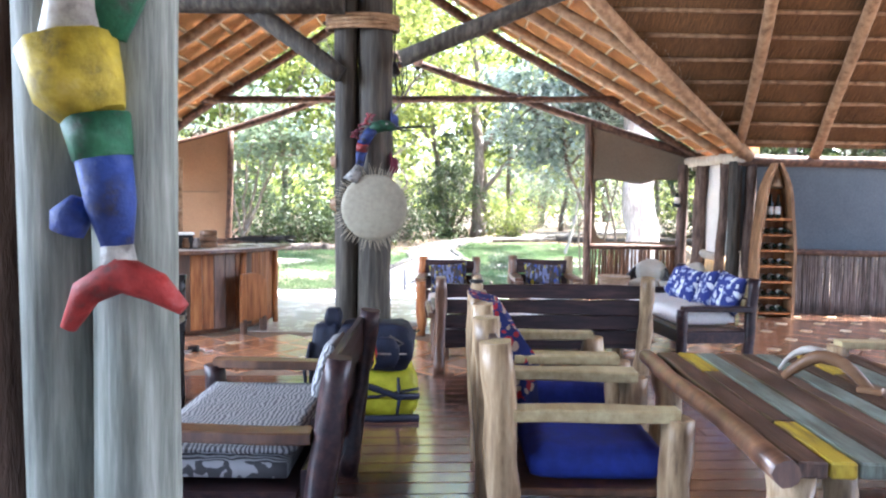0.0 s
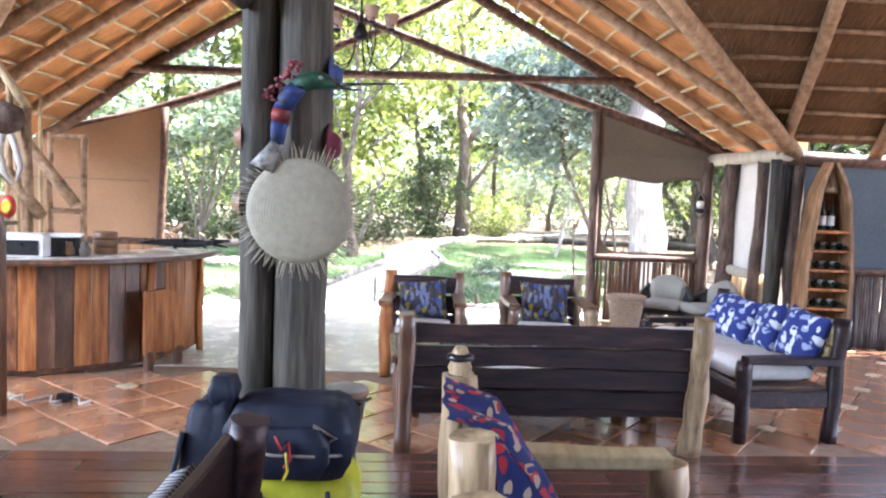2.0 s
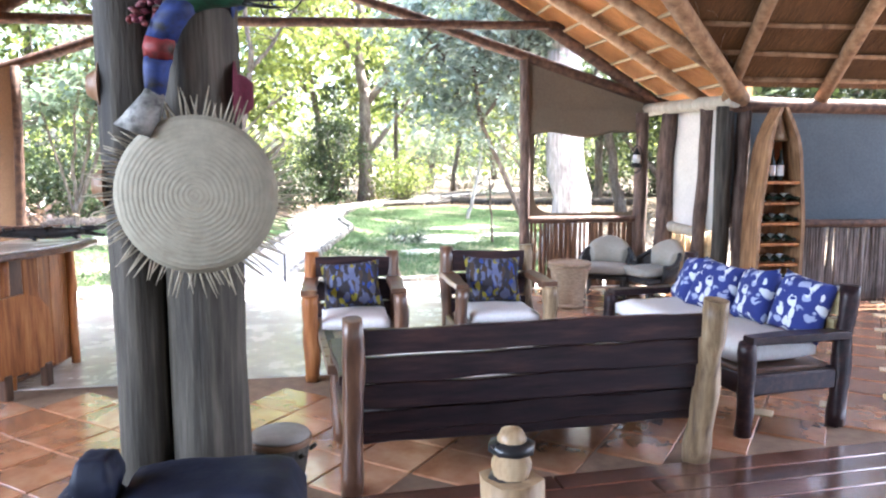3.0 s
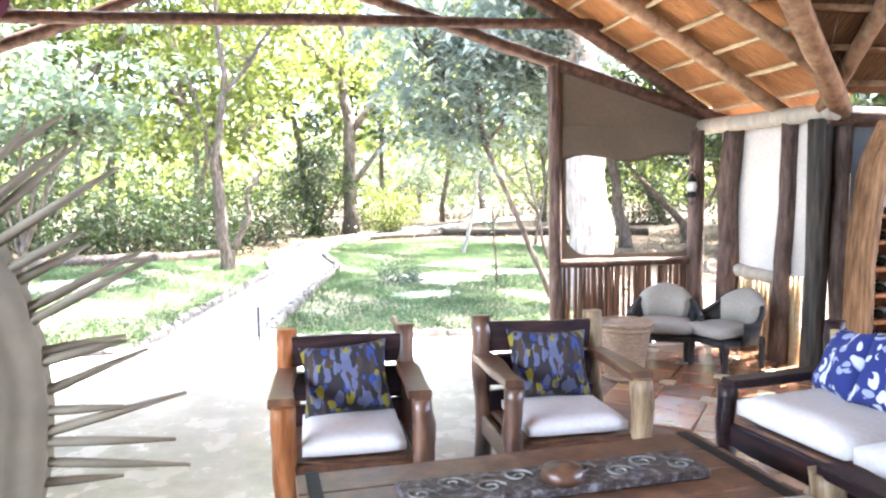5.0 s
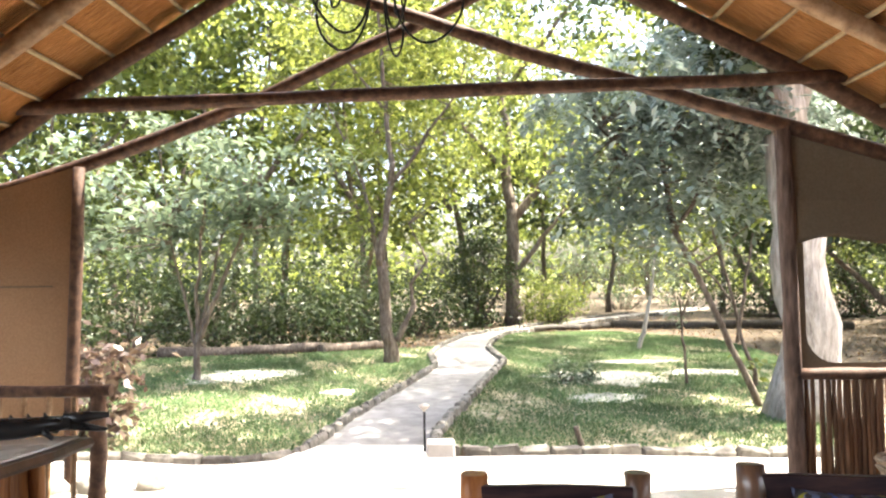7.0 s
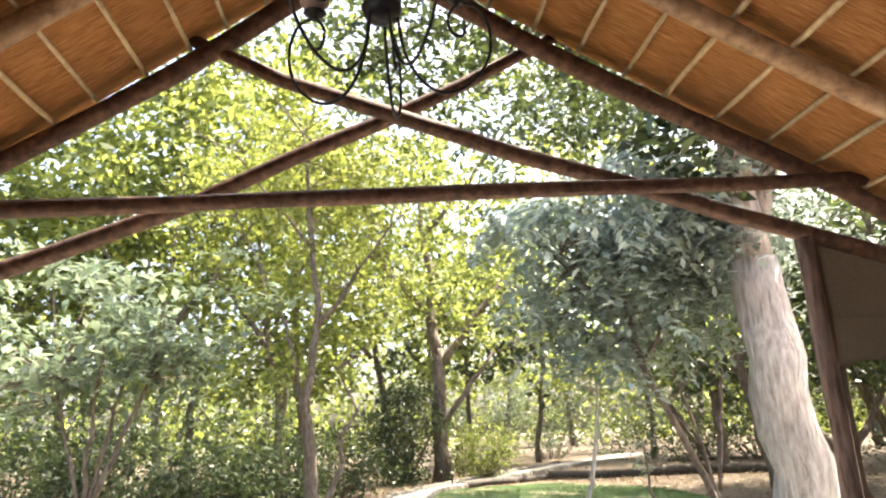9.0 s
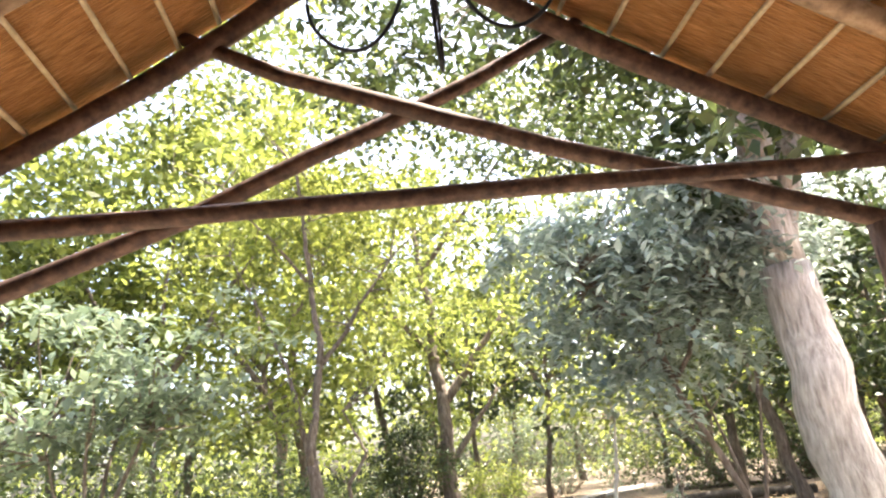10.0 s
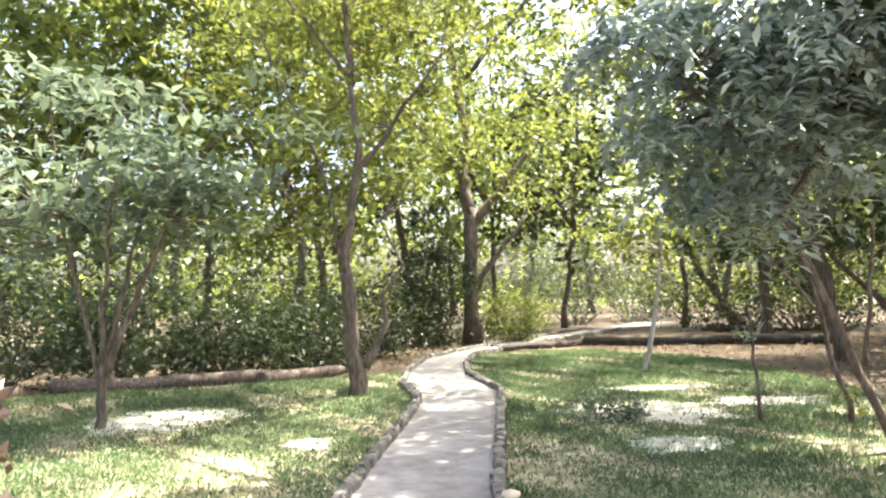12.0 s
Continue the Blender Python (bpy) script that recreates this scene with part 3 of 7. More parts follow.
def leaf_arrays(centres, size, rng, flat=0.5, aspect=0.45, axis=None):
    """Leaf quads at the centres: a rhomb each, bent a little. axis: optional leaf directions."""
    n = len(centres)
    d = rng.normal(size=(n, 3)) if axis is None else axis + 0.25 * rng.normal(size=(n, 3))
    if axis is None:
        d[:, 2] *= 1 - flat * 0.6
        d[:, 2] -= 0.25
    d /= np.linalg.norm(d, axis=1, keepdims=True) + 1e-9
    up = rng.normal(size=(n, 3)) * (1 - flat) + np.array([0, 0, 1.0]) * (0.3 + flat)
    s = np.cross(d, up)
    s /= np.linalg.norm(s, axis=1, keepdims=True) + 1e-9
    nrm = np.cross(s, d)
    L = size * rng.uniform(0.6, 1.3, (n, 1))
    W = L * aspect
    v = np.empty((n, 4, 3))
    v[:, 0] = centres
    v[:, 1] = centres + d * L * 0.5 + s * W * 0.5 + nrm * L * 0.06
    v[:, 2] = centres + d * L - nrm * L * 0.08
    v[:, 3] = centres + d * L * 0.5 - s * W * 0.5 + nrm * L * 0.06
    return v.reshape(-1, 3), np.arange(4 * n).reshape(n, 4)


SET_BACK = Matrix.Translation((0.075, 0.2, 1.6)) @ Matrix.Diagonal((1.055, 1, 1.055, 1)) @ Matrix.Translation((0, 0, -1.6))


def crown_points(rng, centre, radii, clumps, per, clump_r, shell=0.55, squash=0.6):
    """Points in clumps scattered through an uneven ellipsoid."""
    c = rng.normal(size=(clumps, 3))
    c /= np.linalg.norm(c, axis=1, keepdims=True)
    c *= rng.uniform(shell, 1.0, (clumps, 1)) ** 0.7
    c *= 1 + 0.18 * rng.normal(size=(clumps, 1))
    c = c * np.array(radii) + np.array(centre)
    p = np.repeat(c, per, axis=0)
    return p + rng.normal(size=p.shape) * clump_r * np.array([1, 1, squash]) * rng.uniform(0.5, 1.3, (clumps, 1)).repeat(per, axis=0), c

# ---- ground and setting ----
GZ = -0.32                      # level of the garden
RX, RZ = -0.62, 4.71            # ridge of the front wing: x and height
KR, KL, KM = 0.58, 0.67, 0.75   # slopes: wing right, wing left, main roof
EY, EZ, EYL = 9.55, 2.06, 9.05   # eave of the main roof, and of its left half
XR, XL = RX + (RZ - EZ) / KR, RX - (RZ - EZ) / KL
YVL = EYL - (RZ - EZ) / KM
YV = EY - (RZ - EZ) / KM        # where the wing's ridge meets the main roof
GATE = 11.1


def bumpy_ground():
    bm = bmesh.new()
    bmesh.ops.create_grid(bm, x_segments=90, y_segments=90, size=75)
    for v in bm.verts:
        v.co.y += 55
        far = max(0, math.hypot(v.co.x, v.co.y - 12) - 14)
        v.co.z = GZ - 0.035 + 0.02 * noise.noise(v.co * 0.4) + min(far, 30) * 0.01 * (0.4 + noise.noise(v.co * 0.07)) if far > 0 else GZ - 0.06
    return bm


structure("ground", bumpy_ground(), SOIL, "brown soil strewn with dry leaves under the trees", "ground")
# inner strip runs over tiled floor; its pale colour stands for glare there
structure("floor_screed", slab([(-9, 7.72), (-9, 10.86), (1.86, 10.86), (1.86, 7.90)], GZ - 0.25, -0.006), SCREED, "polished pale cement floor at the open front, inner strip painting tile glare", "floor")


def patio():
    """The apron of the hall, falling gently to the lawn."""
    bm = bmesh.new()
    front = [(-9, 12.75), (-3.6, 12.72), (-2.9, 12.55), (-2.3, 12.5), (-2.0, 12.75), (-1.86, 13.3), (-0.62, 13.3), (-0.6, 12.8), (1.0, 12.84), (2.7, 12.66), (9, 12.6)]
    rows = []
    for x, y in front:
        rows.append([bm.verts.new(p) for p in ((x, 10.87, -0.02), (x, 12.0, -0.10), (x, y, GZ + 0.08), (x, y, GZ - 0.3), (x, 10.87, GZ - 0.3))])
    for p, q in zip(rows, rows[1:]):
        for k in range(5):
            bm.faces.new((p[k], p[(k + 1) % 5], q[(k + 1) % 5], q[k]))
    bm.faces.new(rows[0]); bm.faces.new(rows[-1][::-1])
    return fix(bm)


structure("patio", patio(), CONCRETE, "pale trodden concrete patio before the open gable", "patio")
PATH_L = [(-1.92, 12.8), (-1.82, 13.6), (-1.72, 14.6), (-1.46, 16.2), (-1.18, 17.7), (-0.85, 19.8), (-0.86, 20.4), (-1.04, 22.1), (-0.85, 24.4), (-0.3, 27.2), (0.9, 29.3), (2.9, 32.6), (7.0, 38.3), (11.8, 44.5)]
PATH_R = [(-0.64, 12.9), (-0.56, 13.7), (-0.42, 14.7), (-0.10, 16.6), (0.16, 18.2), (0.56, 20.6), (0.52, 21.3), (0.32, 23.4), (0.52, 25.4), (1.0, 27.8), (1.9, 29.3), (4.2, 32.3), (8.2, 37.5), (13.2, 43.6)]


def strip(left, right, z0, z1):
    bm = bmesh.new()
    L = [(bm.verts.new((x, y, z1)), bm.verts.new((x, y, z0))) for x, y in left]
    R = [(bm.verts.new((x, y, z1)), bm.verts.new((x, y, z0))) for x, y in right]
    for i in range(len(L) - 1):
        bm.faces.new((L[i][0], R[i][0], R[i + 1][0], L[i + 1][0]))
        bm.faces.new((L[i][0], L[i + 1][0], L[i + 1][1], L[i][1]))
        bm.faces.new((R[i][0], R[i][1], R[i + 1][1], R[i + 1][0]))
    return fix(bm)


structure("path", strip(PATH_L, PATH_R, GZ - 0.15, GZ + 0.07), SHADED_CONCRETE, "pale concrete garden path winding into the trees", "path")
LAWN_LEFT = [(-14, 12.8), (-3.6, 12.78), (-2.9, 12.62), (-2.35, 12.58)] + PATH_L[:9] + [(-2.4, 23.6), (-4.5, 22.9), (-8.2, 22.0), (-14, 21.0)]
LAWN_RIGHT = [(-0.58, 12.88)] + PATH_R[1:10] + [(1.7, 28.6), (4.6, 28.6), (6.6, 25.5), (6.4, 20.5), (5.2, 16.8), (4.4, 14.6), (3.4, 12.75)]
structure("lawn_left", slab(LAWN_LEFT, GZ - 0.1, GZ + 0.05), LAWN_SOIL, "trodden earth under the thin garden lawn", "lawn")
def bare_patch(cx, cy, rx, ry, seed):
    """A pool of sunlight on the lawn, painted as a pale slab with a ragged edge."""
    pts = []
    for k in range(40):
        a = math.tau * k / 40
        r = 1 + 0.45 * noise.noise(Vector((2.2 * math.cos(a), 2.2 * math.sin(a), seed))) + 0.12 * math.sin(9 * a + seed)
        pts.append((cx + rx * r * math.cos(a), cy + ry * r * math.sin(a)))
    structure("bare_patch", slab(pts, GZ, GZ + 0.058), SUNLIT_PALE, "pool of sunlight painted pale on the lawn", "ground")


# sunlit spots drawn in pale colour: centre x, y and radii
SUN_PATCHES = ((-4.5, 19.1, 1.0, 0.95), (2.3, 18.3, 1.1, 0.85), (1.8, 16.3, 0.5, 0.4), (4.1, 18.9, 0.9, 0.45), (-2.2, 17.0, 0.3, 0.3), (3.2, 20.6, 0.9, 0.35))
for _i, _q in enumerate(SUN_PATCHES):
    bare_patch(*_q, _i + 0.5)
structure("lawn_right", slab(LAWN_RIGHT, GZ - 0.1, GZ + 0.046), LAWN_SOIL, "trodden earth under the thin garden lawn", "lawn")


def along(pts, step):
    """Points at even steps on a line, with its direction."""
    out, carry = [], 0.0
    for (x0, y0), (x1, y1) in zip(pts, pts[1:]):
        ln = math.hypot(x1 - x0, y1 - y0)
        s = carry
        while s < ln:
            out.append((x0 + (x1 - x0) * s / ln, y0 + (y1 - y0) * s / ln, math.atan2(y1 - y0, x1 - x0)))
            s += step
        carry = s - ln
    return out


def kerb(name, pts, label):
    k = thing(name, pose(0, 0, GZ + 0.03), label, "kerb", "", "structure")
    rng = random.Random(name)
    meshes = []
    for i in range(5):
        bm = bmesh.new()
        add_box(bm, (0, 0, 0.05), (0.30, 0.12, 0.17), 0.035, None, 0.016, rng)
        meshes.append(mesh_of("kerb_stone", fix(bm), STONE))
    for x, y, a in along(pts, 0.295):
        ob = new("kerb_stone", rng.choice(meshes))
        ob.parent = k
        ob.matrix_basis = pose(x, y, 0, rng.uniform(-4, 4), rng.uniform(-3, 3), math.degrees(a) + rng.uniform(-5, 5))


kerb("kerb_left", [(-8.5, 12.75), (-3.6, 12.74), (-2.9, 12.57), (-2.35, 12.54)] + PATH_L[:13], "low grey stone kerb along the garden path")
kerb("kerb_right", [(3.4, 12.70), (2.7, 12.68), (1.0, 12.86), (-0.55, 12.84)] + PATH_R[1:13], "low grey stone kerb along the garden path")

# floors
structure("floor_wood_base", slab([(-7, -5), (8.5, -5), (8.5, 6.55), (-7, 5.496)], -0.2, -0.012), BROWN_WOOD, "dark timber deck beneath the boards", "floor")
structure("floor_tile_base", slab([(-7, 5.496), (8.5, 6.55), (8.5, 10.85), (1.87, 10.85), (1.87, 7.89), (-7, 7.71)], -0.2, -0.008), GROUT, "terracotta tiled floor with pale grout", "floor")


# roof
def thatch(name, poly, lift, material, label):
    """A thatched slope: its underside on the polygon, lift metres thick. The shader's grain runs down the slope."""
    bm = bmesh.new()
    lo = [bm.verts.new(p) for p in poly]
    hi = [bm.verts.new((p[0], p[1], p[2] + lift)) for p in poly]
    bm.faces.new(lo); bm.faces.new(hi[::-1])
    for i in range(len(poly)):
        j = (i + 1) % len(poly)
        bm.faces.new((lo[i], lo[j], hi[j], hi[i]))
    return structure(name, fix(bm), material, label, "thatched roof")


def zr(x): return RZ - KR * (x - RX)
def zl(x): return RZ - KL * (RX - x)
def zm(y): return EZ + KM * (EY - y)
def zn(y): return EZ + KM * (EYL - y)
UP = 0.13
FRONT = 11.17
thatch("ceiling_wing_right", [(RX, FRONT, RZ + UP), (XR + 0.25, FRONT, zr(XR + 0.25) + UP), (XR + 0.25, EY + 0.2, zr(XR + 0.25) + UP), (XR, EY, EZ + UP), (RX, YV, RZ + UP)], 0.22, THATCH, "golden thatch of the front gable from below, brightened for patio bounce")
thatch("ceiling_wing_left", [(RX, FRONT, RZ + UP), (XL - 0.25, FRONT, zl(XL - 0.25) + UP), (XL - 0.25, EYL + 0.2, zl(XL - 0.25) + UP), (XL, EYL, EZ + UP), (RX, YVL, RZ + UP)], 0.22, THATCH, "golden thatch of the front gable from below, brightened for patio bounce")
RY = 3.0
thatch("ceiling_main_right", [(XR, EY, EZ + UP), (9.2, EY, EZ + UP), (9.2, RY, zm(RY) + UP), (RX, RY, zm(RY) + UP), (RX, YV, RZ + UP)], 0.24, THATCH_DARK, "dark thatch of the main roof seen from below")
thatch("ceiling_main_left", [(XL, EYL, EZ + UP), (-7.6, EYL, EZ + UP), (-7.6, RY, zn(RY) + UP), (RX, RY, zn(RY) + UP), (RX, YVL, RZ + UP)], 0.24, THATCH_DARK, "dark thatch of the main roof seen from below")
thatch("ceiling_main_back", [(-7.6, RY, zm(RY) + UP), (9.2, RY, zm(RY) + UP), (9.2, -3.6, zm(9.6) + UP), (-7.6, -3.6, zm(9.6) + UP)], 0.24, THATCH_DARK, "dark thatch of the rear roof slope")

# roof timbers
roof = thing("roof_frame", pose(0, 0, 0), "round timber roof frame of dark rafters and pale battens", "roof frame", "", "structure")
RAFTER_Y = [11.1, 10.12, 9.2, 8.3, 7.4, 6.5]
for i, y in enumerate(RAFTER_Y):
    mat = DARK_LOG if i == 0 else POLE
    xe = XR + 0.1 if y > EY else XR - (EY - y) * KM / KR
    part("rafter", log((RX, y, RZ - 0.0), (xe, y, zr(xe)), 0.07, 0.062, seed=i, bend=0.012), mat, roof)
    xe = XL - 0.1 if y > EYL else XL + (EYL - y) * KM / KL
    part("rafter", log((RX, y - 0.02, RZ - 0.0), (xe, y - 0.02, zl(xe)), 0.07, 0.062, seed=i + 20, bend=0.012), mat, roof)
part("ridge_pole", log((RX, YV, RZ - 0.05), (RX, 11.15, RZ - 0.05), 0.06, seed=3), DARK_LOG, roof)
part("valley_rafter", log((XR + 0.03, EY + 0.03, EZ), (RX, YV, RZ), 0.085, 0.08, seed=31, bend=0.012, wobble=0.3), POLE, roof)
part("valley_rafter", log((XL, EYL, EZ), (RX, YVL, RZ), 0.085, 0.08, seed=32, bend=0.012), POLE, roof)
rng = random.Random(5)
for side, k, xe in ((1, KR, XR), (-1, KL, XL)):
    run = abs(xe - RX)
    n = 15
    for i in range(1, n + 1):
        x = RX + side * run * (i - 0.4) / n
        z = (zr(x) if side > 0 else zl(x)) + 0.085
        y0 = (EY if side > 0 else EYL) - abs(xe - x) * k / KM
        part("batten", log((x, y0 - 0.05, z), (x + rng.uniform(-0.03, 0.03), 11.15, z), 0.021, 0.017, seg=6, seed=i + 40 * side, bend=0.004, steps=5), BATTEN, roof)
for i, bx in enumerate((3.84, 4.86, 5.9, 7.0, -5.0, -6.0)):
    ey = EY if bx > 0 else EYL
    top = ey - 4.9
    part("main_rafter", log((bx, ey + 0.05, EZ + 0.02), (bx - 0.26 * 4.9 * (1 if bx > 0 else -1), top, EZ + KM * 4.9 + 0.02), 0.062, 0.07, seed=60 + i, bend=0.008), POLE, roof)
for i in range(22):
    y = EY - 0.12 - i * 0.27
    z = zm(y) + 0.10
    xv = XR - (EY - y) * KM / KR
    xw = XL + (EY - y) * KM / KL
    xv, xw = max(xv, RX), min(xw, RX)
    part("main_batten", log((xv, y, z), (9.0, y + rng.uniform(-0.04, 0.04), z), 0.024, seg=6, seed=80 + i, bend=0.004, steps=6), POLE, roof)
    y -= EY - EYL
    part("main_batten", log((xw, y, z), (-7.4, y + rng.uniform(-0.04, 0.04), z), 0.024, seg=6, seed=110 + i, bend=0.004, steps=6), POLE, roof)

# gable truss at the open front
gate = thing("gable_truss", pose(0, 0, 0), "crossed dark timber poles across the open gable", "truss", "", "structure")
part("tie_pole", log((-3.72, GATE - 0.1, 2.865), (2.62, GATE - 0.1, 2.98), 0.052, 0.05, seed=2, bend=0.003, steps=14), DARK_LOG, gate)
part("cross_pole", tube([(x, GATE, z) for x, z in ((3.95, 2.11), (3.05, 2.38), (2.19, 2.645), (1.66, 2.80), (1.05, 3.0), (0.3, 3.22), (-0.516, 3.515), (-1.21, 3.76), (-2.05, 4.18))], [0.062, 0.06, 0.06, 0.058, 0.055, 0.054, 0.052, 0.048, 0.042], 10, 0.2, 6), DARK_LOG, gate)
part("cross_pole", tube([(x, GATE + 0.09, z) for x, z in ((-4.75, 2.04), (-3.7, 2.30), (-3.25, 2.44), (-2.6, 2.66), (-1.79, 2.955), (-1.1, 3.28), (-0.6, 3.49), (-0.08, 3.735), (0.72, 4.17))], [0.058, 0.058, 0.057, 0.056, 0.054, 0.052, 0.05, 0.046, 0.042], 10, 0.2, 8), DARK_LOG, gate)
part("gate_post", log((2.24, GATE, GZ), (2.20, GATE, 2.62), 0.068, 0.06, seed=11, wobble=0.3, bend=0.008), BARK_POST, gate)
part("gate_post", log((-3.27, GATE, GZ), (-3.2, GATE, 2.42), 0.05, 0.045, seed=12, bend=0.008), DARK_LOG, gate)


def canvas_panel(name, outline, hole, y, thick, material, label):
    """A canvas sheet in the xz plane with an optional hole."""
    bm = bmesh.new()
    def ring(pts, yy):
        return [bm.verts.new((x, yy, z)) for x, z in pts]
    if hole:
        n = len(outline)
        for s in (0, 1):
            yy = y + s * thick
            a, b = ring(outline, yy), ring(hole, yy)
            m = len(hole)
            for i in range(n):
                j = (i + 1) % n
                lo, hi = i * m // n, (i + 1) * m // n
                chain = [b[q % m] for q in range(lo, hi + 1)]
                bm.faces.new([a[j], a[i]] + chain) if s else bm.faces.new([a[i], a[j]] + chain[::-1])
    else:
        a, b = ring(outline, y), ring(outline, y + thick)
        bm.faces.new(a); bm.faces.new(b[::-1])
        for i in range(len(a)):
            j = (i + 1) % len(a)
            bm.faces.new((a[i], a[j], b[j], b[i]))
    return structure(name, fix(bm), material, label, "canvas wall")


def rounded(x0, x1, z0, z1, r, n=6, sag=0.0):
    pts = []
    for cx, cz, a0 in ((x0 + r, z0 + r, 180), (x1 - r, z0 + r, 270), (x1 - 0.03, z1 - 0.03, 0), (x0 + 0.03, z1 - 0.03, 90)):
        rr = r if cz < z1 - 0.1 else 0.03
        for i in range(n):
            a = radians(a0 + 90 * i / (n - 1))
            pts.append((cx + rr * math.cos(a), cz + rr * math.sin(a)))
    return pts


def zpole(x): return 2.13 + (3.9 - x) * 0.305 - 0.03
HOLE = rounded(2.33, 3.68, 0.845, 1.79, 0.22)
canvas_panel("canvas_right", [(2.22, 0.78), (3.74, 0.78), (3.74, zpole(3.74)), (2.22, zpole(2.22))], HOLE, GATE + 0.01, 0.008, CANVAS, "dark khaki canvas panel with a window opening")
bm = bmesh.new()
prev = None
for i in range(29):
    x = 2.27 + 1.38 * i / 28
    f = i / 28
    droop = 0.035 * math.sin(f * math.pi * 3) + 0.05 * noise.noise(Vector((x * 3, 0, 0)))
    lo = 1.74 + droop + 0.04 * f
    cols = [bm.verts.new((x, GATE - 0.02 - 0.02 * math.sin(f * 9) * s, 2.06 - (2.06 - lo) * s)) for s in (0, 0.5, 0.85, 1)] + [bm.verts.new((x, GATE + 0.004, lo + 0.03))]
    if prev:
        for a, b, c, d in zip(prev, prev[1:], cols[1:], cols):
            bm.faces.new((a, b, c, d)).smooth = True
    prev = cols
structure("blind_right", fix(bm), CANVAS, "rolled khaki canvas blind drooping over the window", "blind")
canvas_panel("canvas_left", [(-5.2, 0.3), (-3.29, 0.3), (-3.23, 2.43), (-5.2, 1.88)], None, GATE + 0.02, 0.008, CANVAS_TAN, "tan canvas panel laced beside the open gable")
part("seam", box((-4.2, GATE - 0.0, 1.5), (1.6, 0.006, 0.012), 0.002), CANVAS, bpy.data.objects["canvas_left"])
rail = thing("window_rail", pose(0, 0, 0), "dark round rail over a screen of upright reeds", "railing", "", "structure")
part("rail", log((2.2, GATE - 0.03, 0.77), (3.7, GATE - 0.03, 0.77), 0.045, 0.04, seed=4, bend=0.004), DARK_LOG, rail)


def reeds(name, p0, p1, z0, z1, step, material, label, parent=None, gap=0.1, seed=0):
    rngr = random.Random(seed)
    root = thing(name, pose(0, 0, 0), label, "reed wall", "", "structure") if parent is None else parent
    meshes = [mesh_of("reed", log((0, 0, 0), (0.01 * q - 0.02, 0, 1), 0.019 + 0.004 * q, 0.016, seg=6, seed=q + seed, steps=4, bend=0.008), material, True) for q in range(4)]
    ln = math.hypot(p1[0] - p0[0], p1[1] - p0[1])
    s = 0.0
    while s < ln:
        f = s / ln
        ob = new("reed", rngr.choice(meshes))
        ob.parent = root
        h = z1 - z0 + rngr.uniform(-0.02, 0.02)
        ob.matrix_basis = pose(p0[0] + (p1[0] - p0[0]) * f, p0[1] + (p1[1] - p0[1]) * f + rngr.uniform(-0.008, 0.008), z0, 0, rngr.uniform(-1, 1), rngr.uniform(0, 360)) @ Matrix.Diagonal((1, 1, h, 1))
        s += step * (1.9 if rngr.random() < gap else rngr.uniform(0.85, 1.05))
    return root


reeds("reed_screen_gate", (2.28, GATE), (3.66, GATE), GZ, 0.75, 0.036, REED, "", rail, 0.12, 1)

# corner of posts between the wing and the main wall
corner = thing("corner_posts", pose(0, 0, 0), "cluster of rough bark posts with a pale log beam on top", "posts", "", "structure")
part("post", log((3.66, 11.05, GZ), (3.62, 11.05, 2.02), 0.085, 0.075, seed=21, wobble=0.35), BARK_POST, corner)
part("post", log((3.80, 10.80, GZ), (3.80, 10.75, 2.0), 0.10, 0.085, seed=22, wobble=0.5, bend=0.02), BARK_POST, corner)
part("post", log((3.82, 10.02, 0), (3.86, 10.0, 2.0), 0.075, 0.07, seed=23, wobble=0.35), BARK_POST, corner)
part("post", log((3.86, 9.66, 0), (3.86, 9.64, 2.0), 0.085, 0.08, seed=24, wobble=0.2), GREY_LOG, corner)
part("post", log((4.05, 9.62, 0), (4.06, 9.62, 2.0), 0.07, 0.065, seed=25, wobble=0.35), BARK_POST, corner)
part("beam", log((3.72, 11.15, 2.06), (3.88, 9.5, 2.05), 0.075, 0.07, seed=26, bend=0.004, wobble=0.12), PALE_LOG, corner)
part("rail", log((3.84, 11.1, 0.72), (3.84, 10.72, 0.72), 0.05, seed=27), PALE_LOG, corner)
part("rail", log((3.82, 10.62, 0.72), (3.84, 10.05, 0.70), 0.06, 0.055, seed=28), PALE_LOG, corner)
bm = box((3.90, 10.35, 1.37), (0.012, 1.4, 1.26), 0.002)
structure("canvas_side", bm, CANVAS_WHITE, "off-white canvas between bark posts", "canvas wall")
reeds("reed_screen_side", (3.9, 9.75), (3.9, 11.0), 0.0, 0.72, 0.036, BATTEN, "pale upright sticks under the side rail", None, 0.05, 2)
wall = thing("wall_right", pose(0, 0, 0), "grey-blue canvas wall over a screen of grey sticks", "wall", "", "structure")
part("canvas", box((6.35, 9.74, 1.42), (4.9, 0.012, 1.2), 0.002), CANVAS_BLUE, wall)
part("top_beam", log((3.85, 9.60, 2.02), (8.9, 9.66, 2.0), 0.075, 0.07, seed=33, bend=0.004, steps=12), DARK_LOG, wall)
part("mid_rail", log((4.1, 9.68, 0.83), (8.9, 9.7, 0.82), 0.04, 0.04, seed=34, bend=0.004, steps=12), DARK_LOG, wall)
reeds("", (4.12, 9.70), (8.8, 9.72), 0.0, 0.82, 0.034, REED_GREY, "", wall, 0.04, 3)
structure("wall_far_right", box((8.75, 4.0, 0.45), (0.1, 11.2, 0.9), 0.01), CANVAS_BLUE, "low canvas wall at the open side", "wall")
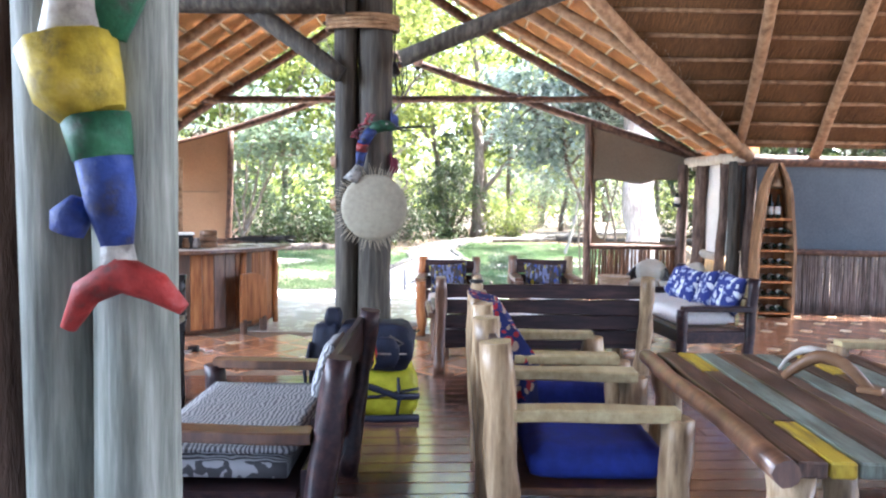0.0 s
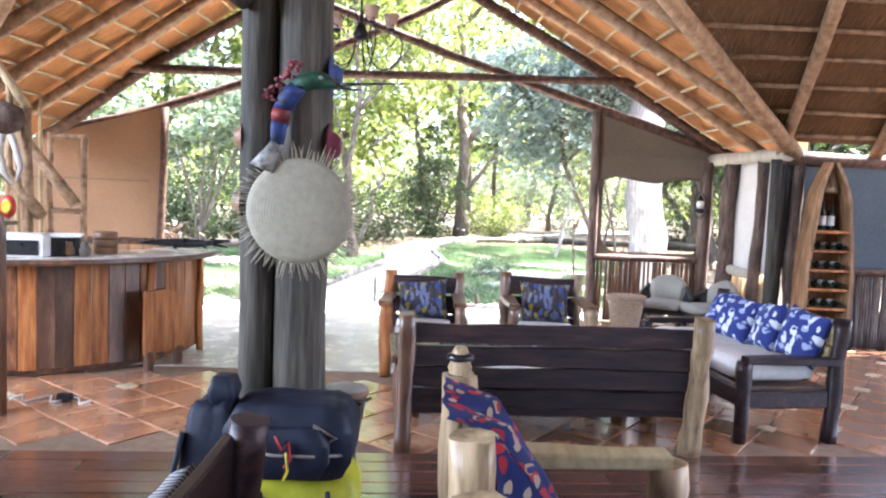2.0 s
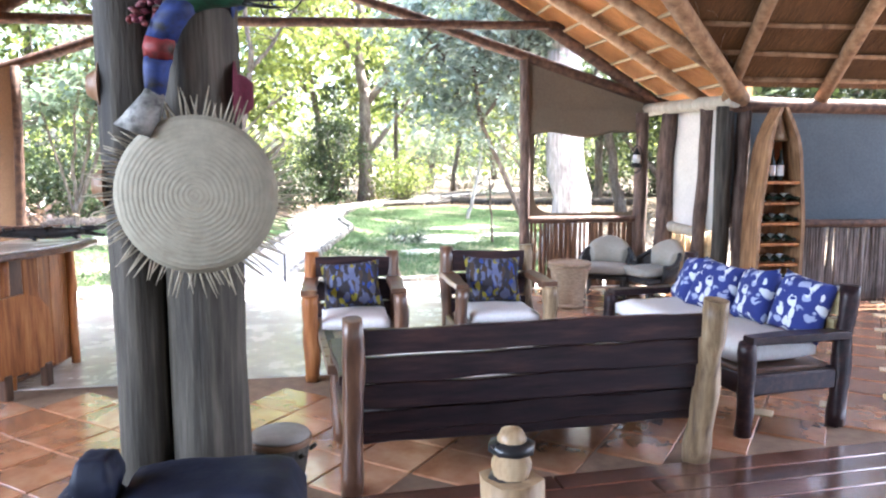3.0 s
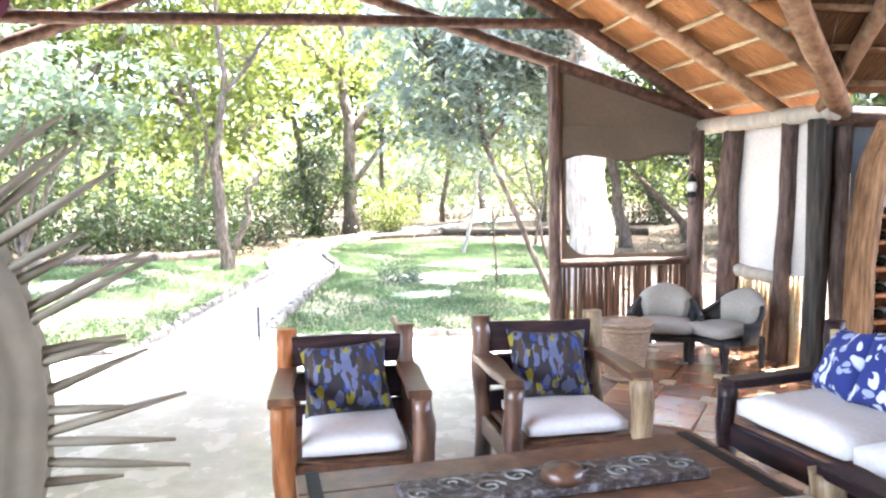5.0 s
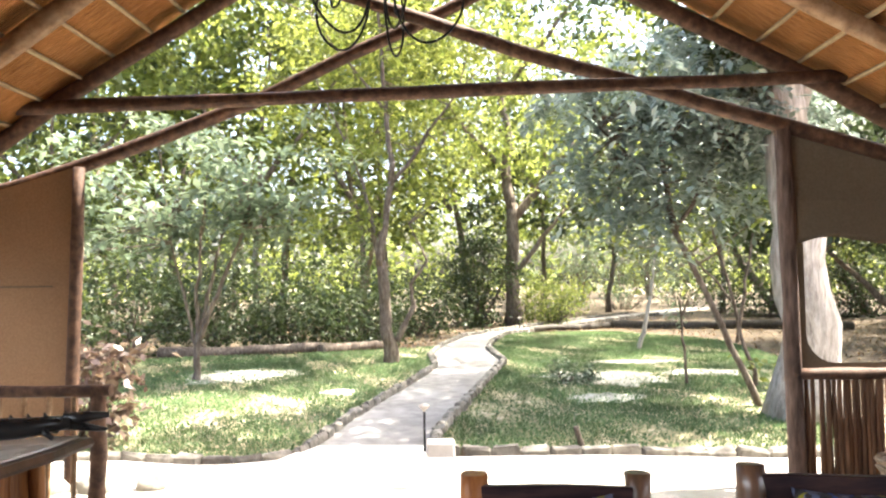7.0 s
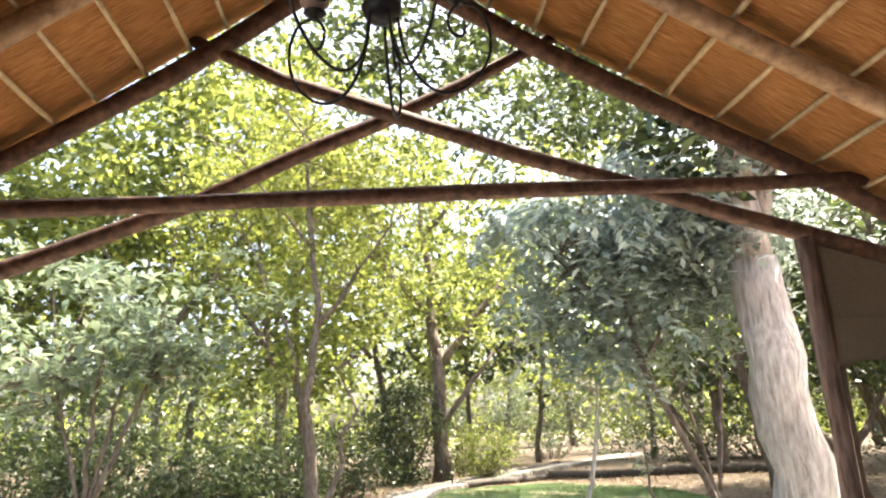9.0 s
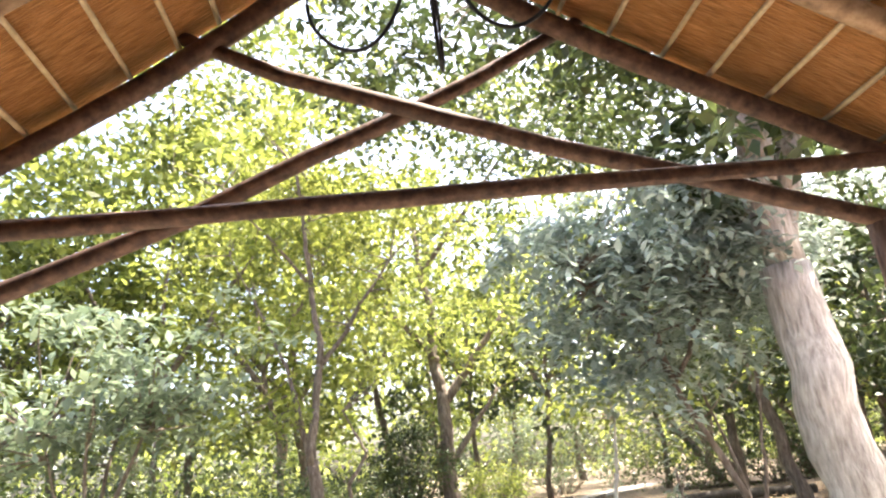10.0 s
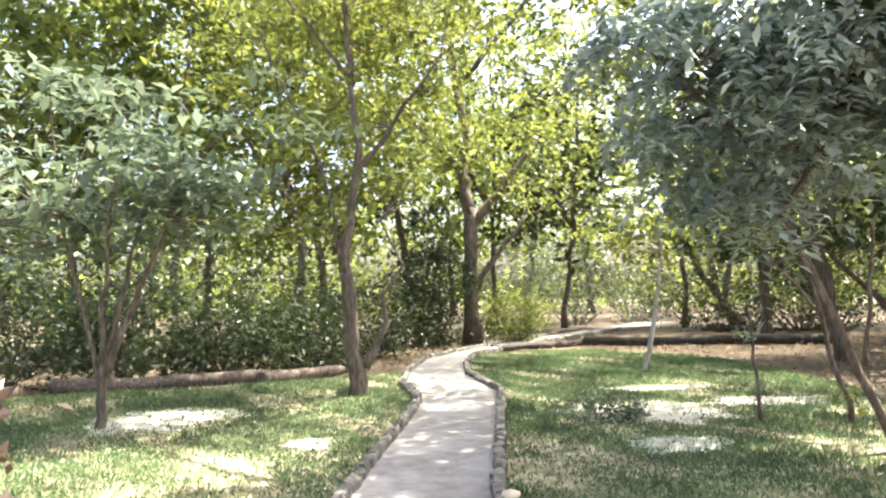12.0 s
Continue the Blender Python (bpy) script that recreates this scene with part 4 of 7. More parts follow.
structure("wall_far_left", box((-6.9, 6.5, 1.2), (0.1, 8.4, 2.4), 0.01), CANVAS_TAN, "tan canvas wall behind the bar", "wall")
structure("wall_back", box((0.8, -3.55, 0.45), (15.5, 0.12, 0.9), 0.01), CANVAS_BLUE, "low canvas wall at the open rear side", "wall")
for i, (x, y) in enumerate(((8.7, -3.4), (-6.8, -3.4), (8.7, 3.2), (0.9, -3.4))):
    structure("hall_post", log((x, y, 0), (x, y, 2.2 if y < 0 else 6.4), 0.1, seed=70 + i), GREY_LOG, "thick weathered roof post", "post")

# double post in the middle of the hall
post = thing("double_post", pose(0, 0, 0), "pair of thick grey weathered posts bound with rope", "post", "", "structure")
part("post", log((-0.695, 5.02, 0), (-0.70, 5.0, 4.9), 0.078, 0.078, seed=41, wobble=0.18, bend=0.006, seg=14, steps=16), GREY_LOG, post)
part("post", log((-0.507, 5.02, 0), (-0.507, 5.0, 4.9), 0.113, 0.105, seed=42, wobble=0.16, bend=0.004, seg=14, steps=16), GREY_LOG, post)
part("tie_beam", log((-4.6, 4.86, 2.64), (-0.70, 4.86, 2.70), 0.07, 0.075, seed=43, bend=0.004), GREY_LOG, post)
part("brace", log((-0.72, 4.9, 2.25), (-1.35, 4.9, 2.70), 0.06, seed=44), GREY_LOG, post)
part("brace", log((-0.34, 4.9, 2.36), (1.3, 4.9, 3.02), 0.058, seed=45), GREY_LOG, post)
post.matrix_basis = SET_BACK @ post.matrix_basis
bm = bmesh.new()
for z in (2.56, 2.585, 2.61, 2.635):
    add_tube(bm, [(-0.595 + 0.235 * math.cos(a), 5.0 + 0.125 * math.sin(a), z) for a in (2 * math.pi * k / 24 for k in range(25))], 0.013, 5)
part("rope_binding", bm, POLE, post, "tan rope wound round both posts")
near = thing("painted_post", pose(0, 0, 0), "pair of grey-green weathered posts by the entrance", "post", "", "structure")
part("post", log((-0.45, 1.23, 0), (-0.45, 1.23, 5.2), 0.066, 0.064, seed=46, wobble=0.12, bend=0.002, seg=14, steps=16), PALE_POST, near)
part("post", log((-0.58, 1.26, 0), (-0.58, 1.26, 5.2), 0.064, 0.062, seed=47, wobble=0.12, bend=0.002, seg=14, steps=16), PALE_POST, near)
part("post", log((-0.73, 1.31, 0), (-0.73, 1.31, 5.2), 0.075, 0.07, seed=48, wobble=0.2, bend=0.002, seg=12, steps=16), BARK_POST, near)

# ---- furniture ----
def settle(name, m, width, depth, label, category, wood, post_wood, plank_wood, cushion_mat, planks=4, back=0.80, arm=0.57, seats=1,
           post_r=(0.05, 0.055), arm_wood=None, group="", seed=0, cushion_h=0.12, finial=0.0, seat_z=0.36, rail_wood=None, lean=-0.03):
    """A log-framed seat. Local x along its width, the sitter looks to +y, the back stands at y=0."""
    s = thing(name, m, label, category, group)
    arm_wood = arm_wood or wood
    rail_wood = rail_wood or wood
    h = width / 2
    for i, sx in enumerate((-1, 1)):
        r = post_r[i]
        top = back + (finial if i else finial * 0.6)
        part("back_post", log((sx * h, 0.02, 0), (sx * h, lean, top), r, r * 0.92, seed=seed + i, wobble=0.35, seg=12, bend=0.02), post_wood[i], s)
        part("front_leg", log((sx * h, depth - 0.05, 0), (sx * h, depth - 0.05, arm + 0.02), r * 0.9, r * 0.95, seed=seed + 5 + i, wobble=0.3, seg=12, bend=0.02), post_wood[i], s)
        part("arm", shifted(wavy_plank(depth - 0.05, 0.10, 0.045, seed + 9 + i, 10, 0.03), pose(sx * h, 0.0, arm + 0.03) @ pose(0, 0, 0, 90, 0, 90)), arm_wood, s)
        part("side_rail", box((sx * h, depth / 2, seat_z - 0.08), (0.045, depth - 0.1, 0.11), 0.01), rail_wood, s)
    for y in (0.05, depth - 0.06):
        part("seat_rail", shifted(wavy_plank(width - 0.06, 0.12, 0.045, seed + y, 10, 0.012), pose(-h + 0.03, y, seat_z - 0.08)), rail_wood, s)
    part("seat_board", box((0, depth / 2, seat_z - 0.02), (width - 0.07, depth - 0.12, 0.03), 0.006), wood, s)
    z0, z1 = 0.26 if planks > 2 else seat_z + 0.1, back - 0.03
    ph = (z1 - z0) / planks
    for k in range(planks):
        part("back_plank", shifted(wavy_plank(width - 0.05, ph - 0.016, 0.035, seed * 3 + k, 22, 0.017), pose(-h + 0.025, 0.03 + (lean - 0.02) * k / planks, z0 + ph * (k + 0.5))), plank_wood, s)
    if cushion_mat:
        for k in range(seats):
            w = (width - 0.12) / seats
            c = part("cushion", shifted(cushion(w - 0.01, depth - 0.14, cushion_h, seed=seed + k), pose(-h + 0.06 + w * (k + 0.5), depth / 2 + 0.03, seat_z)), cushion_mat, s)
    return s


sofa_back = settle("garden_sofa", pose(0.855, 6.03, 0, 0, 0, 3.0), 1.70, 0.72, "dark plank sofa with white seat pads seen from behind", "sofa", DARK_PLANK, (BROWN_WOOD, HONEY_WOOD), DARK_PLANK, WHITE_CUSHION,
       4, 0.81, 0.5, 2, (0.048, 0.062), seed=1, finial=0.03, lean=-0.11)
chair_a = settle("log_armchair", pose(0.105, 8.29, 0, 0, 0, 180), 0.60, 0.62, "orange-brown log armchair with a white seat pad", "armchair", BROWN_WOOD, (BROWN_WOOD, ORANGE_WOOD), DARK_PLANK, WHITE_CUSHION,
            3, 0.80, 0.56, 1, (0.052, 0.055), seed=11, group="log armchairs facing the hall", seat_z=0.325, cushion_h=0.09)
chair_b = settle("log_armchair", pose(1.15, 8.33, 0, 0, 0, 181), 0.64, 0.62, "brown log armchair with broad arms and white seat pad", "armchair", BROWN_WOOD, (HONEY_WOOD, BROWN_WOOD), DARK_PLANK, WHITE_CUSHION,
       3, 0.82, 0.57, 1, (0.055, 0.05), seed=17, group="log armchairs facing the hall", seat_z=0.325, cushion_h=0.09)
cream = settle("cream_sofa", pose(2.66, 7.15, 0, 0, 0, 97), 1.46, 0.68, "long dark-framed sofa with white seats and pale back board", "sofa", BROWN_WOOD, (DARK_PLANK, DARK_PLANK), YELLOW_WOOD, WHITE_CUSHION,
       2, 0.80, 0.50, 2, (0.05, 0.05), seed=23, cushion_h=0.14, rail_wood=DARK_PLANK, arm_wood=DARK_PLANK)


def scatter(m, w, h, t, material, label, seed=0):
    ob = part("scatter_cushion", pillow(w, h, t, seed=seed), material)
    ob.matrix_basis = m
    return tagged(ob, label, "cushion")


scatter(chair_a.matrix_basis @ pose(0.0, 0.20, 0.405, 25, 4, 0), 0.44, 0.36, 0.14, LEAF_PRINT, "dark cushion printed with blue and yellow leaves", 1)
scatter(chair_b.matrix_basis @ pose(0.0, 0.20, 0.405, 24, -3, 0), 0.45, 0.37, 0.14, LEAF_PRINT, "dark cushion printed with blue and yellow leaves", 2)
for i, (w, f, lean, turn) in enumerate(((0.52, 0.20, 26, -22), (0.20, 0.22, 24, 12), (-0.15, 0.17, 20, -12), (-0.50, 0.15, 16, 6))):
    scatter(cream.matrix_basis @ pose(w, f, 0.475, lean, 7 * (-1) ** i, turn), 0.37, 0.36, 0.15, BLUE_PRINT, "navy cushion with white floral print on the cream sofa", 5 + i)

# carved coffee table
tb = thing("coffee_table", pose(0.74, 7.02, 0, 0, 0, 4), "dark plank coffee table with carved inlaid strip and iron bands", "table")
for k in range(4):
    part("top_plank", shifted(wavy_plank(1.72, 0.185, 0.05, 51 + k, 12, 0.006), pose(-0.86, -0.285 + 0.19 * k, 0.40) @ pose(0, 0, 0, 90)), BROWN_WOOD, tb)
for sx in (-1, 1):
    part("iron_band", box((sx * 0.80, 0, 0.428), (0.05, 0.76, 0.006), 0.002), IRON, tb)
    for sy in (-1, 1):
        part("leg", log((sx * 0.72, sy * 0.28, 0), (sx * 0.72, sy * 0.28, 0.375), 0.055, seed=7 + sx + sy, wobble=0.3), BROWN_WOOD, tb)
part("apron", box((0, -0.30, 0.32), (1.4, 0.04, 0.11), 0.01), BROWN_WOOD, tb)
part("apron", box((0, 0.30, 0.32), (1.4, 0.04, 0.11), 0.01), BROWN_WOOD, tb)
cv = part("carved_board", box((0.05, 0.02, 0.445), (1.15, 0.22, 0.035), 0.008), CARVED, tb, "black carved board with scrolled leaves")
for q in range(9):
    bm = bmesh.new()
    cx = -0.46 + q * 0.125
    pts = []
    for a in range(22):
        th = a * 0.42
        r = 0.052 * (1 - a / 26)
        pts.append((cx + r * math.cos(th) * 1.1, 0.02 + (0.03 if q % 2 else -0.03) + r * math.sin(th), 0.466))
    add_tube(bm, pts, 0.005, 5)
    part("scroll", bm, MATS["worn_paint_white"], cv, "pale worn carving")
part("boss", shifted(lathe([(0.0, 0), (0.075, 0.0), (0.08, 0.02), (0.07, 0.045), (0.02, 0.06)], 18), pose(0.06, -0.02, 0.463)), BROWN_WOOD, tb, "round wooden boss")

# wicker corner
def wicker_chair(m, label):
    c = thing("wicker_chair", m, label, "armchair", "black wicker chairs")
    bm = bmesh.new()
    n = 18
    rows = []
    for i in range(n + 1):
        a = radians(-15 + 210 * i / n)
        f = math.sin(max(0, min(math.pi, a)))
        top = 0.42 + 0.24 * max(0, f) ** 1.6
        r0, r1 = 0.28, 0.32
        rows.append([bm.verts.new((math.cos(a) * r, -math.sin(a) * r * 0.95, z)) for r, z in ((r0, 0.25), (r1, top), (r1 + 0.035, top), (r0 + 0.03, 0.25))])
    for a, b in zip(rows, rows[1:]):
        for k in range(4):
            bm.faces.new((a[k], a[(k + 1) % 4], b[(k + 1) % 4], b[k])).smooth = True
    bm.faces.new(rows[0]); bm.faces.new(rows[-1][::-1])
    part("shell", fix(bm), BLACK_WICKER, c)
    bm = bmesh.new()
    add_tube(bm, [(math.cos(a) * 0.335, -math.sin(a) * 0.32, 0.435 + 0.24 * max(0, math.sin(a)) ** 1.6) for a in (radians(-15 + 210 * i / 20) for i in range(21))], 0.028, 8)
    part("rim", fix(bm), BLACK_WICKER, c)
    part("seat", box((0, 0.02, 0.27), (0.54, 0.54, 0.06), 0.02), BLACK_WICKER, c)
    part("seat_pad", shifted(cushion(0.5, 0.54, 0.11, seed=3), pose(0, 0.05, 0.30)), BEIGE_CLOTH, c)
    bm = bmesh.new()
    rows = []
    for i in range(13):
        a = radians(42 + 96 * i / 12)
        top = 0.42 + 0.24 * math.sin(a) ** 1.6
        e = 0.012 if i in (0, 12) else 0.0
        rows.append([bm.verts.new((math.cos(a) * r, -math.sin(a) * r * 0.95, z)) for r, z in ((0.275, 0.39), (0.20 + 2 * e, 0.40), (0.225 + 2 * e, 0.55), (0.275 + e, top + 0.055 - e), (0.345, top + 0.06 - e), (0.385 - e, top + 0.01), (0.38 - e, top - 0.06), (0.35, top - 0.06), (0.33, top))])
    for p, q in zip(rows, rows[1:]):
        for k in range(9):
            bm.faces.new((p[k], p[(k + 1) % 9], q[(k + 1) % 9], q[k])).smooth = True
    bm.faces.new(rows[0]); bm.faces.new(rows[-1][::-1])
    part("back_pad", fix(bm), BEIGE_CLOTH, c)
    for sx in (-1, 1):
        for sy in (-1, 1):
            part("leg", log((sx * 0.24, sy * 0.23, 0), (sx * 0.24, sy * 0.23, 0.26), 0.024, 0.03, seed=sx + sy), BLACK_WICKER, c)
    return c


wicker_chair(pose(2.93, 10.30, 0, 0, 0, 152) @ Matrix.Scale(0.88, 4), "black wicker tub chair with cream pads")
wicker_chair(pose(3.30, 10.0, 0, 0, 0, 105) @ Matrix.Scale(0.88, 4), "black wicker tub chair with cream pads")
bk = thing("wicker_table", pose(2.34, 9.82, 0), "tapered tan wicker drum table", "side table")
part("body", lathe([(0.125, 0), (0.14, 0.02), (0.17, 0.22), (0.20, 0.42), (0.205, 0.44)], 28), WICKER, bk)
for z, r in ((0.44, 0.205), (0.40, 0.20), (0.02, 0.142)):
    part("rim", tube([(r * math.cos(a), r * math.sin(a), z) for a in (2 * math.pi * k / 28 for k in range(29))], 0.017, 6), WICKER, bk)

# wine shelf made of a canoe end
ws = thing("wine_shelf", pose(4.28, 9.40, 0, 0, 0, -3), "upright canoe-shaped wooden wine shelf with dark bottles", "wine shelf")
for sx in (-1, 1):
    bm = bmesh.new()
    prevr = None
    for i in range(15):
        z = 1.98 * i / 14
        f = z / 1.98
        w = 0.205 if f < 0.45 else 0.205 - 0.07 * ((f - 0.45) / 0.33) if f < 0.78 else 0.135 * max(0, 1 - ((f - 0.78) / 0.22) ** 1.6)
        w += 0.004
        d = 0.15 if f < 0.8 else 0.15 - 0.06 * (f - 0.8) / 0.2
        r = [bm.verts.new((sx * (w + dx), y, z)) for dx, y in ((0, -d), (0.035, -d), (0.035, d), (0, d))]
        if prevr:
            for k in range(4):
                bm.faces.new((prevr[k], prevr[(k + 1) % 4], r[(k + 1) % 4], r[k]))
        else:
            bm.faces.new(r)
        prevr = r
    bm.faces.new(prevr[::-1])
    part("side", fix(bm), CANOE_WOOD, ws)
bm = bmesh.new()
pts = []
for i in range(15):
    z = 1.98 * i / 14
    f = z / 1.98
    w = 0.205 if f < 0.45 else 0.205 - 0.07 * ((f - 0.45) / 0.33) if f < 0.78 else 0.135 * max(0.02, 1 - ((f - 0.78) / 0.22) ** 1.6)
    pts.append((w, z))
rows = [[bm.verts.new((-w, 0.13, z)), bm.verts.new((w, 0.13, z)), bm.verts.new((w, 0.15, z)), bm.verts.new((-w, 0.15, z))] for w, z in pts]
for a, b in zip(rows, rows[1:]):
    for k in range(4):
        bm.faces.new((a[k], a[(k + 1) % 4], b[(k + 1) % 4], b[k]))
part("back", fix(bm), ORANGE_WOOD, ws)
part("prow", shifted(log((0, 0.02, 1.66), (0.01, 0.04, 1.98), 0.10, 0.025, seed=5, seg=12), pose(0, 0, 0)), HONEY_WOOD, ws)
SHELF_Z = [0.06, 0.26, 0.46, 0.66, 0.86, 1.06, 1.26]
for z in SHELF_Z:
    part("shelf", box((0, -0.005, z), (0.40 if z < 1 else 0.36, 0.27, 0.03), 0.005), ORANGE_WOOD, ws)


def bottle(m, label, lying=False):
    b = thing("wine_bottle", m, label, "bottle", "bottles on the wine shelf")
    part("glass", lathe([(0.001, 0), (0.034, 0.0), (0.037, 0.02), (0.037, 0.17), (0.03, 0.20), (0.014, 0.235), (0.013, 0.29), (0.015, 0.295), (0.015, 0.305)], 12), GLASS_DARK, b)
    part("label", lathe([(0.0378, 0.05), (0.0380, 0.06), (0.0380, 0.14), (0.0378, 0.15)], 12), PAPER, b, "white paper label")
    return b


for z in SHELF_Z[:-1]:
    for k in range(3):
        bottle(ws.matrix_basis @ pose(-0.11 + 0.11 * k, 0.10, z + 0.054, 90, 0, 0), "dark wine bottle lying neck outward")
for k in range(2):
    bottle(ws.matrix_basis @ pose(-0.06 + 0.09 * k, -0.02, 1.275), "dark wine bottle with a white label")

# lantern on the corner post
ln = thing("lantern", pose(3.52, 10.94, 1.38), "black hurricane lantern hung on a bark post", "lantern")
part("tank", lathe([(0.03, 0), (0.055, 0.005), (0.055, 0.04), (0.035, 0.06)], 14), IRON, ln)
part("globe", lathe([(0.034, 0.06), (0.045, 0.10), (0.038, 0.15)], 14), PAPER, ln)
part("cap", lathe([(0.04, 0.15), (0.042, 0.17), (0.02, 0.20), (0.012, 0.23)], 14), IRON, ln)
part("handle", tube([(0.075 * math.cos(a), 0, 0.10 + 0.16 * math.sin(a)) for a in (math.pi * 2 * k / 20 for k in range(21))], 0.006, 5), IRON, ln)
part("hook", tube([(0, 0, 0.25), (0, 0, 0.38), (0.06, 0.02, 0.40)], 0.005, 5), IRON, ln)

# blue-seated chairs along the aisle
aisle_chairs = []
for i, (y, lab) in enumerate(((2.87, "knotty log armchair with a royal blue seat pad"), (3.76, "knotty log armchair with a blue pad and carved post"))):
    aisle_chairs.append(settle("log_armchair", pose(0.245, y, 0, 0, 0, -90), 0.58, 0.66, lab, "armchair", BROWN_WOOD, (HONEY_WOOD, HONEY_WOOD), DARK_PLANK, BLUE_CUSHION, 3, 0.94, 0.69, 1, (0.06, 0.06), YELLOW_WOOD, "blue armchairs at the painted table", 31 + 6 * i, 0.13, 0.03, 0.44))
settle("log_armchair", pose(3.05, 3.95, 0, 0, 0, 90), 0.66, 0.76, "pale log armchair with a royal blue seat pad", "armchair", BROWN_WOOD, (HONEY_WOOD, HONEY_WOOD), DARK_PLANK, BLUE_CUSHION, 3, 0.88, 0.62, 1, (0.062, 0.06), YELLOW_WOOD, "blue armchairs at the painted table", 47, 0.13)
carved = part("carved_post_top", lathe([(0.001, 0.165), (0.018, 0.16), (0.026, 0.145), (0.024, 0.13), (0.036, 0.10), (0.028, 0.07), (0.046, 0.04), (0.05, 0.0), (0.001, 0.0)], 12), HONEY_WOOD, aisle_chairs[1], "pale carved finial with black notches")
carved.matrix_basis = pose(-0.29, -0.03, 0.88)
for _z in (0.13, 0.07, 0.01):
    part("notch", shifted(lathe([(0.026, -0.012), (0.041, -0.006), (0.041, 0.006), (0.026, 0.012)], 8), pose(-0.29, -0.03, 0.88 + _z)), BLACK_PAINT, aisle_chairs[1], "black painted notch")
bm = bmesh.new()
prev = None
for j in range(13):
    v = j / 12
    row = []
    for i in range(13):
        u = i / 12
        y = 3.50 + 0.38 * u + 0.03 * math.sin(v * 3)
        s = 0.28 + v * 0.72
        if s < 0.28:
            x, z = 0.145 - 0.02 * s, 0.69 + s
        else:
            q = s - 0.28
            x, z = 0.255 + 0.36 * q + 0.03 * math.sin(u * 11), 1.0 - q * 0.56
            if q < 0.06:
                z = 0.995
                x = 0.16 + 1.6 * q
        x += 0.015 * noise.noise(Vector((u * 4, v * 4, 0)))
        row.append(bm.verts.new((x, y, z)))
    if prev:
        for i in range(12):
            bm.faces.new((prev[i], prev[i + 1], row[i + 1], row[i])).smooth = True
    prev = row
prev = None
for j in range(11):
    v = j / 10
    row = []
    for i in range(9):
        u = i / 8
        top = Vector((0.26 + 0.20 * u, 3.42, 0.99 - 0.24 * u))
        low = Vector((0.315 + 0.19 * u, 3.39, 0.37 + 0.03 * math.sin(u * 5)))
        p = top.lerp(low, v)
        p.y += 0.022 * math.sin(u * 13 + v * 2) * v + 0.01 * noise.noise(p * 7)
        row.append(bm.verts.new(p))
    if prev:
        for i in range(8):
            bm.faces.new((prev[i], prev[i + 1], row[i + 1], row[i])).smooth = True
    prev = row
bmesh.ops.solidify(bm, geom=bm.faces[:], thickness=0.006)
tagged(part("draped_cloth", bm, PAISLEY), "blue and red paisley cloth draped over a chair back", "cloth")

# painted plank table
pt = thing("painted_table", pose(0.98, 2.14, 0, 0, 0, -1.5), "low table of brown, yellow and grey-green painted planks", "table")
COLS = ["b", "y", "g", "b", "b", "g", "b", "y", "g", "b"]
xx = 0.07
for k, c in enumerate(COLS):
    w = (0.10, 0.085, 0.10, 0.12, 0.075)[k % 5]
    mats = {"b": MATS["table_brown"], "y": MATS["table_ochre"], "g": MATS["table_greygreen"]}
    cuts = [0, 0.40, 1.12, 1.50] if c == "y" else [0, 1.50]
    for a, (y0, y1) in enumerate(zip(cuts, cuts[1:])):
        mat = mats[c] if not (c == "y" and a == 1) else MATS["table_brown"]
        part("top_plank", box((xx + w / 2, (y0 + y1) / 2, 0.695), (w - 0.006, y1 - y0 - 0.004, 0.05), 0.006), mat, pt)
    xx += w
part("edge_log", log((0.04, -0.02, 0.69), (0.03, 1.53, 0.69), 0.042, 0.036, seed=3, wobble=0.2), BROWN_WOOD, pt)
part("edge_log", log((xx + 0.02, -0.02, 0.69), (xx + 0.02, 1.53, 0.69), 0.04, 0.036, seed=4, wobble=0.2), BROWN_WOOD, pt)
for sx in (0.10, xx - 0.08):
    for sy in (0.10, 1.40):
        part("leg", log((sx, sy, 0), (sx, sy, 0.67), 0.075, 0.068, seed=sx + sy, wobble=0.5, seg=12, bend=0.02), HONEY_WOOD, pt)
hn = thing("horn_carving", pose(1.60, 3.02, 0.72, 0, 0, -40), "curved dark horn carving with a pale edge", "ornament")
part("horn", tube([(-0.16 + 0.32 * i / 10, 0, 0.01 + 0.11 * math.sin(math.pi * i / 10)) for i in range(11)], [0.008 + 0.020 * math.sin(math.pi * (0.15 + 0.7 * i / 10)) for i in range(11)], 10, 0.2), CALABASH, hn)
part("pale_edge", tube([(-0.19 + 0.30 * i / 10, 0.035, 0.03 + 0.105 * math.sin(math.pi * (i / 10) ** 0.8)) for i in range(11)], [0.006 + 0.012 * math.sin(math.pi * i / 10) for i in range(11)], 8), BONE, hn)
part("foot", box((0.16, 0, 0.012), (0.09, 0.07, 0.024), 0.006), CALABASH, hn)

# zebra lounge seat
zs = settle("zebra_sofa", pose(-0.44, 3.25, 0, 0, 0, 90), 1.12, 0.76, "dark log sofa with zebra-print seat covers", "sofa", DARK_PLANK, (DARK_PLANK, DARK_PLANK), DARK_PLANK, ZEBRA, 3, 0.88, 0.56, 1, (0.055, 0.055), BROWN_WOOD, "", 61, 0.13, lean=-0.10)
throw = thing("seat_throw", pose(-0.82, 3.26, 0.483), "grey zebra throw laid on the sofa seat", "throw")
part("cloth", cushion(0.62, 0.98, 0.035, seed=4), GREY_ZEBRA, throw)
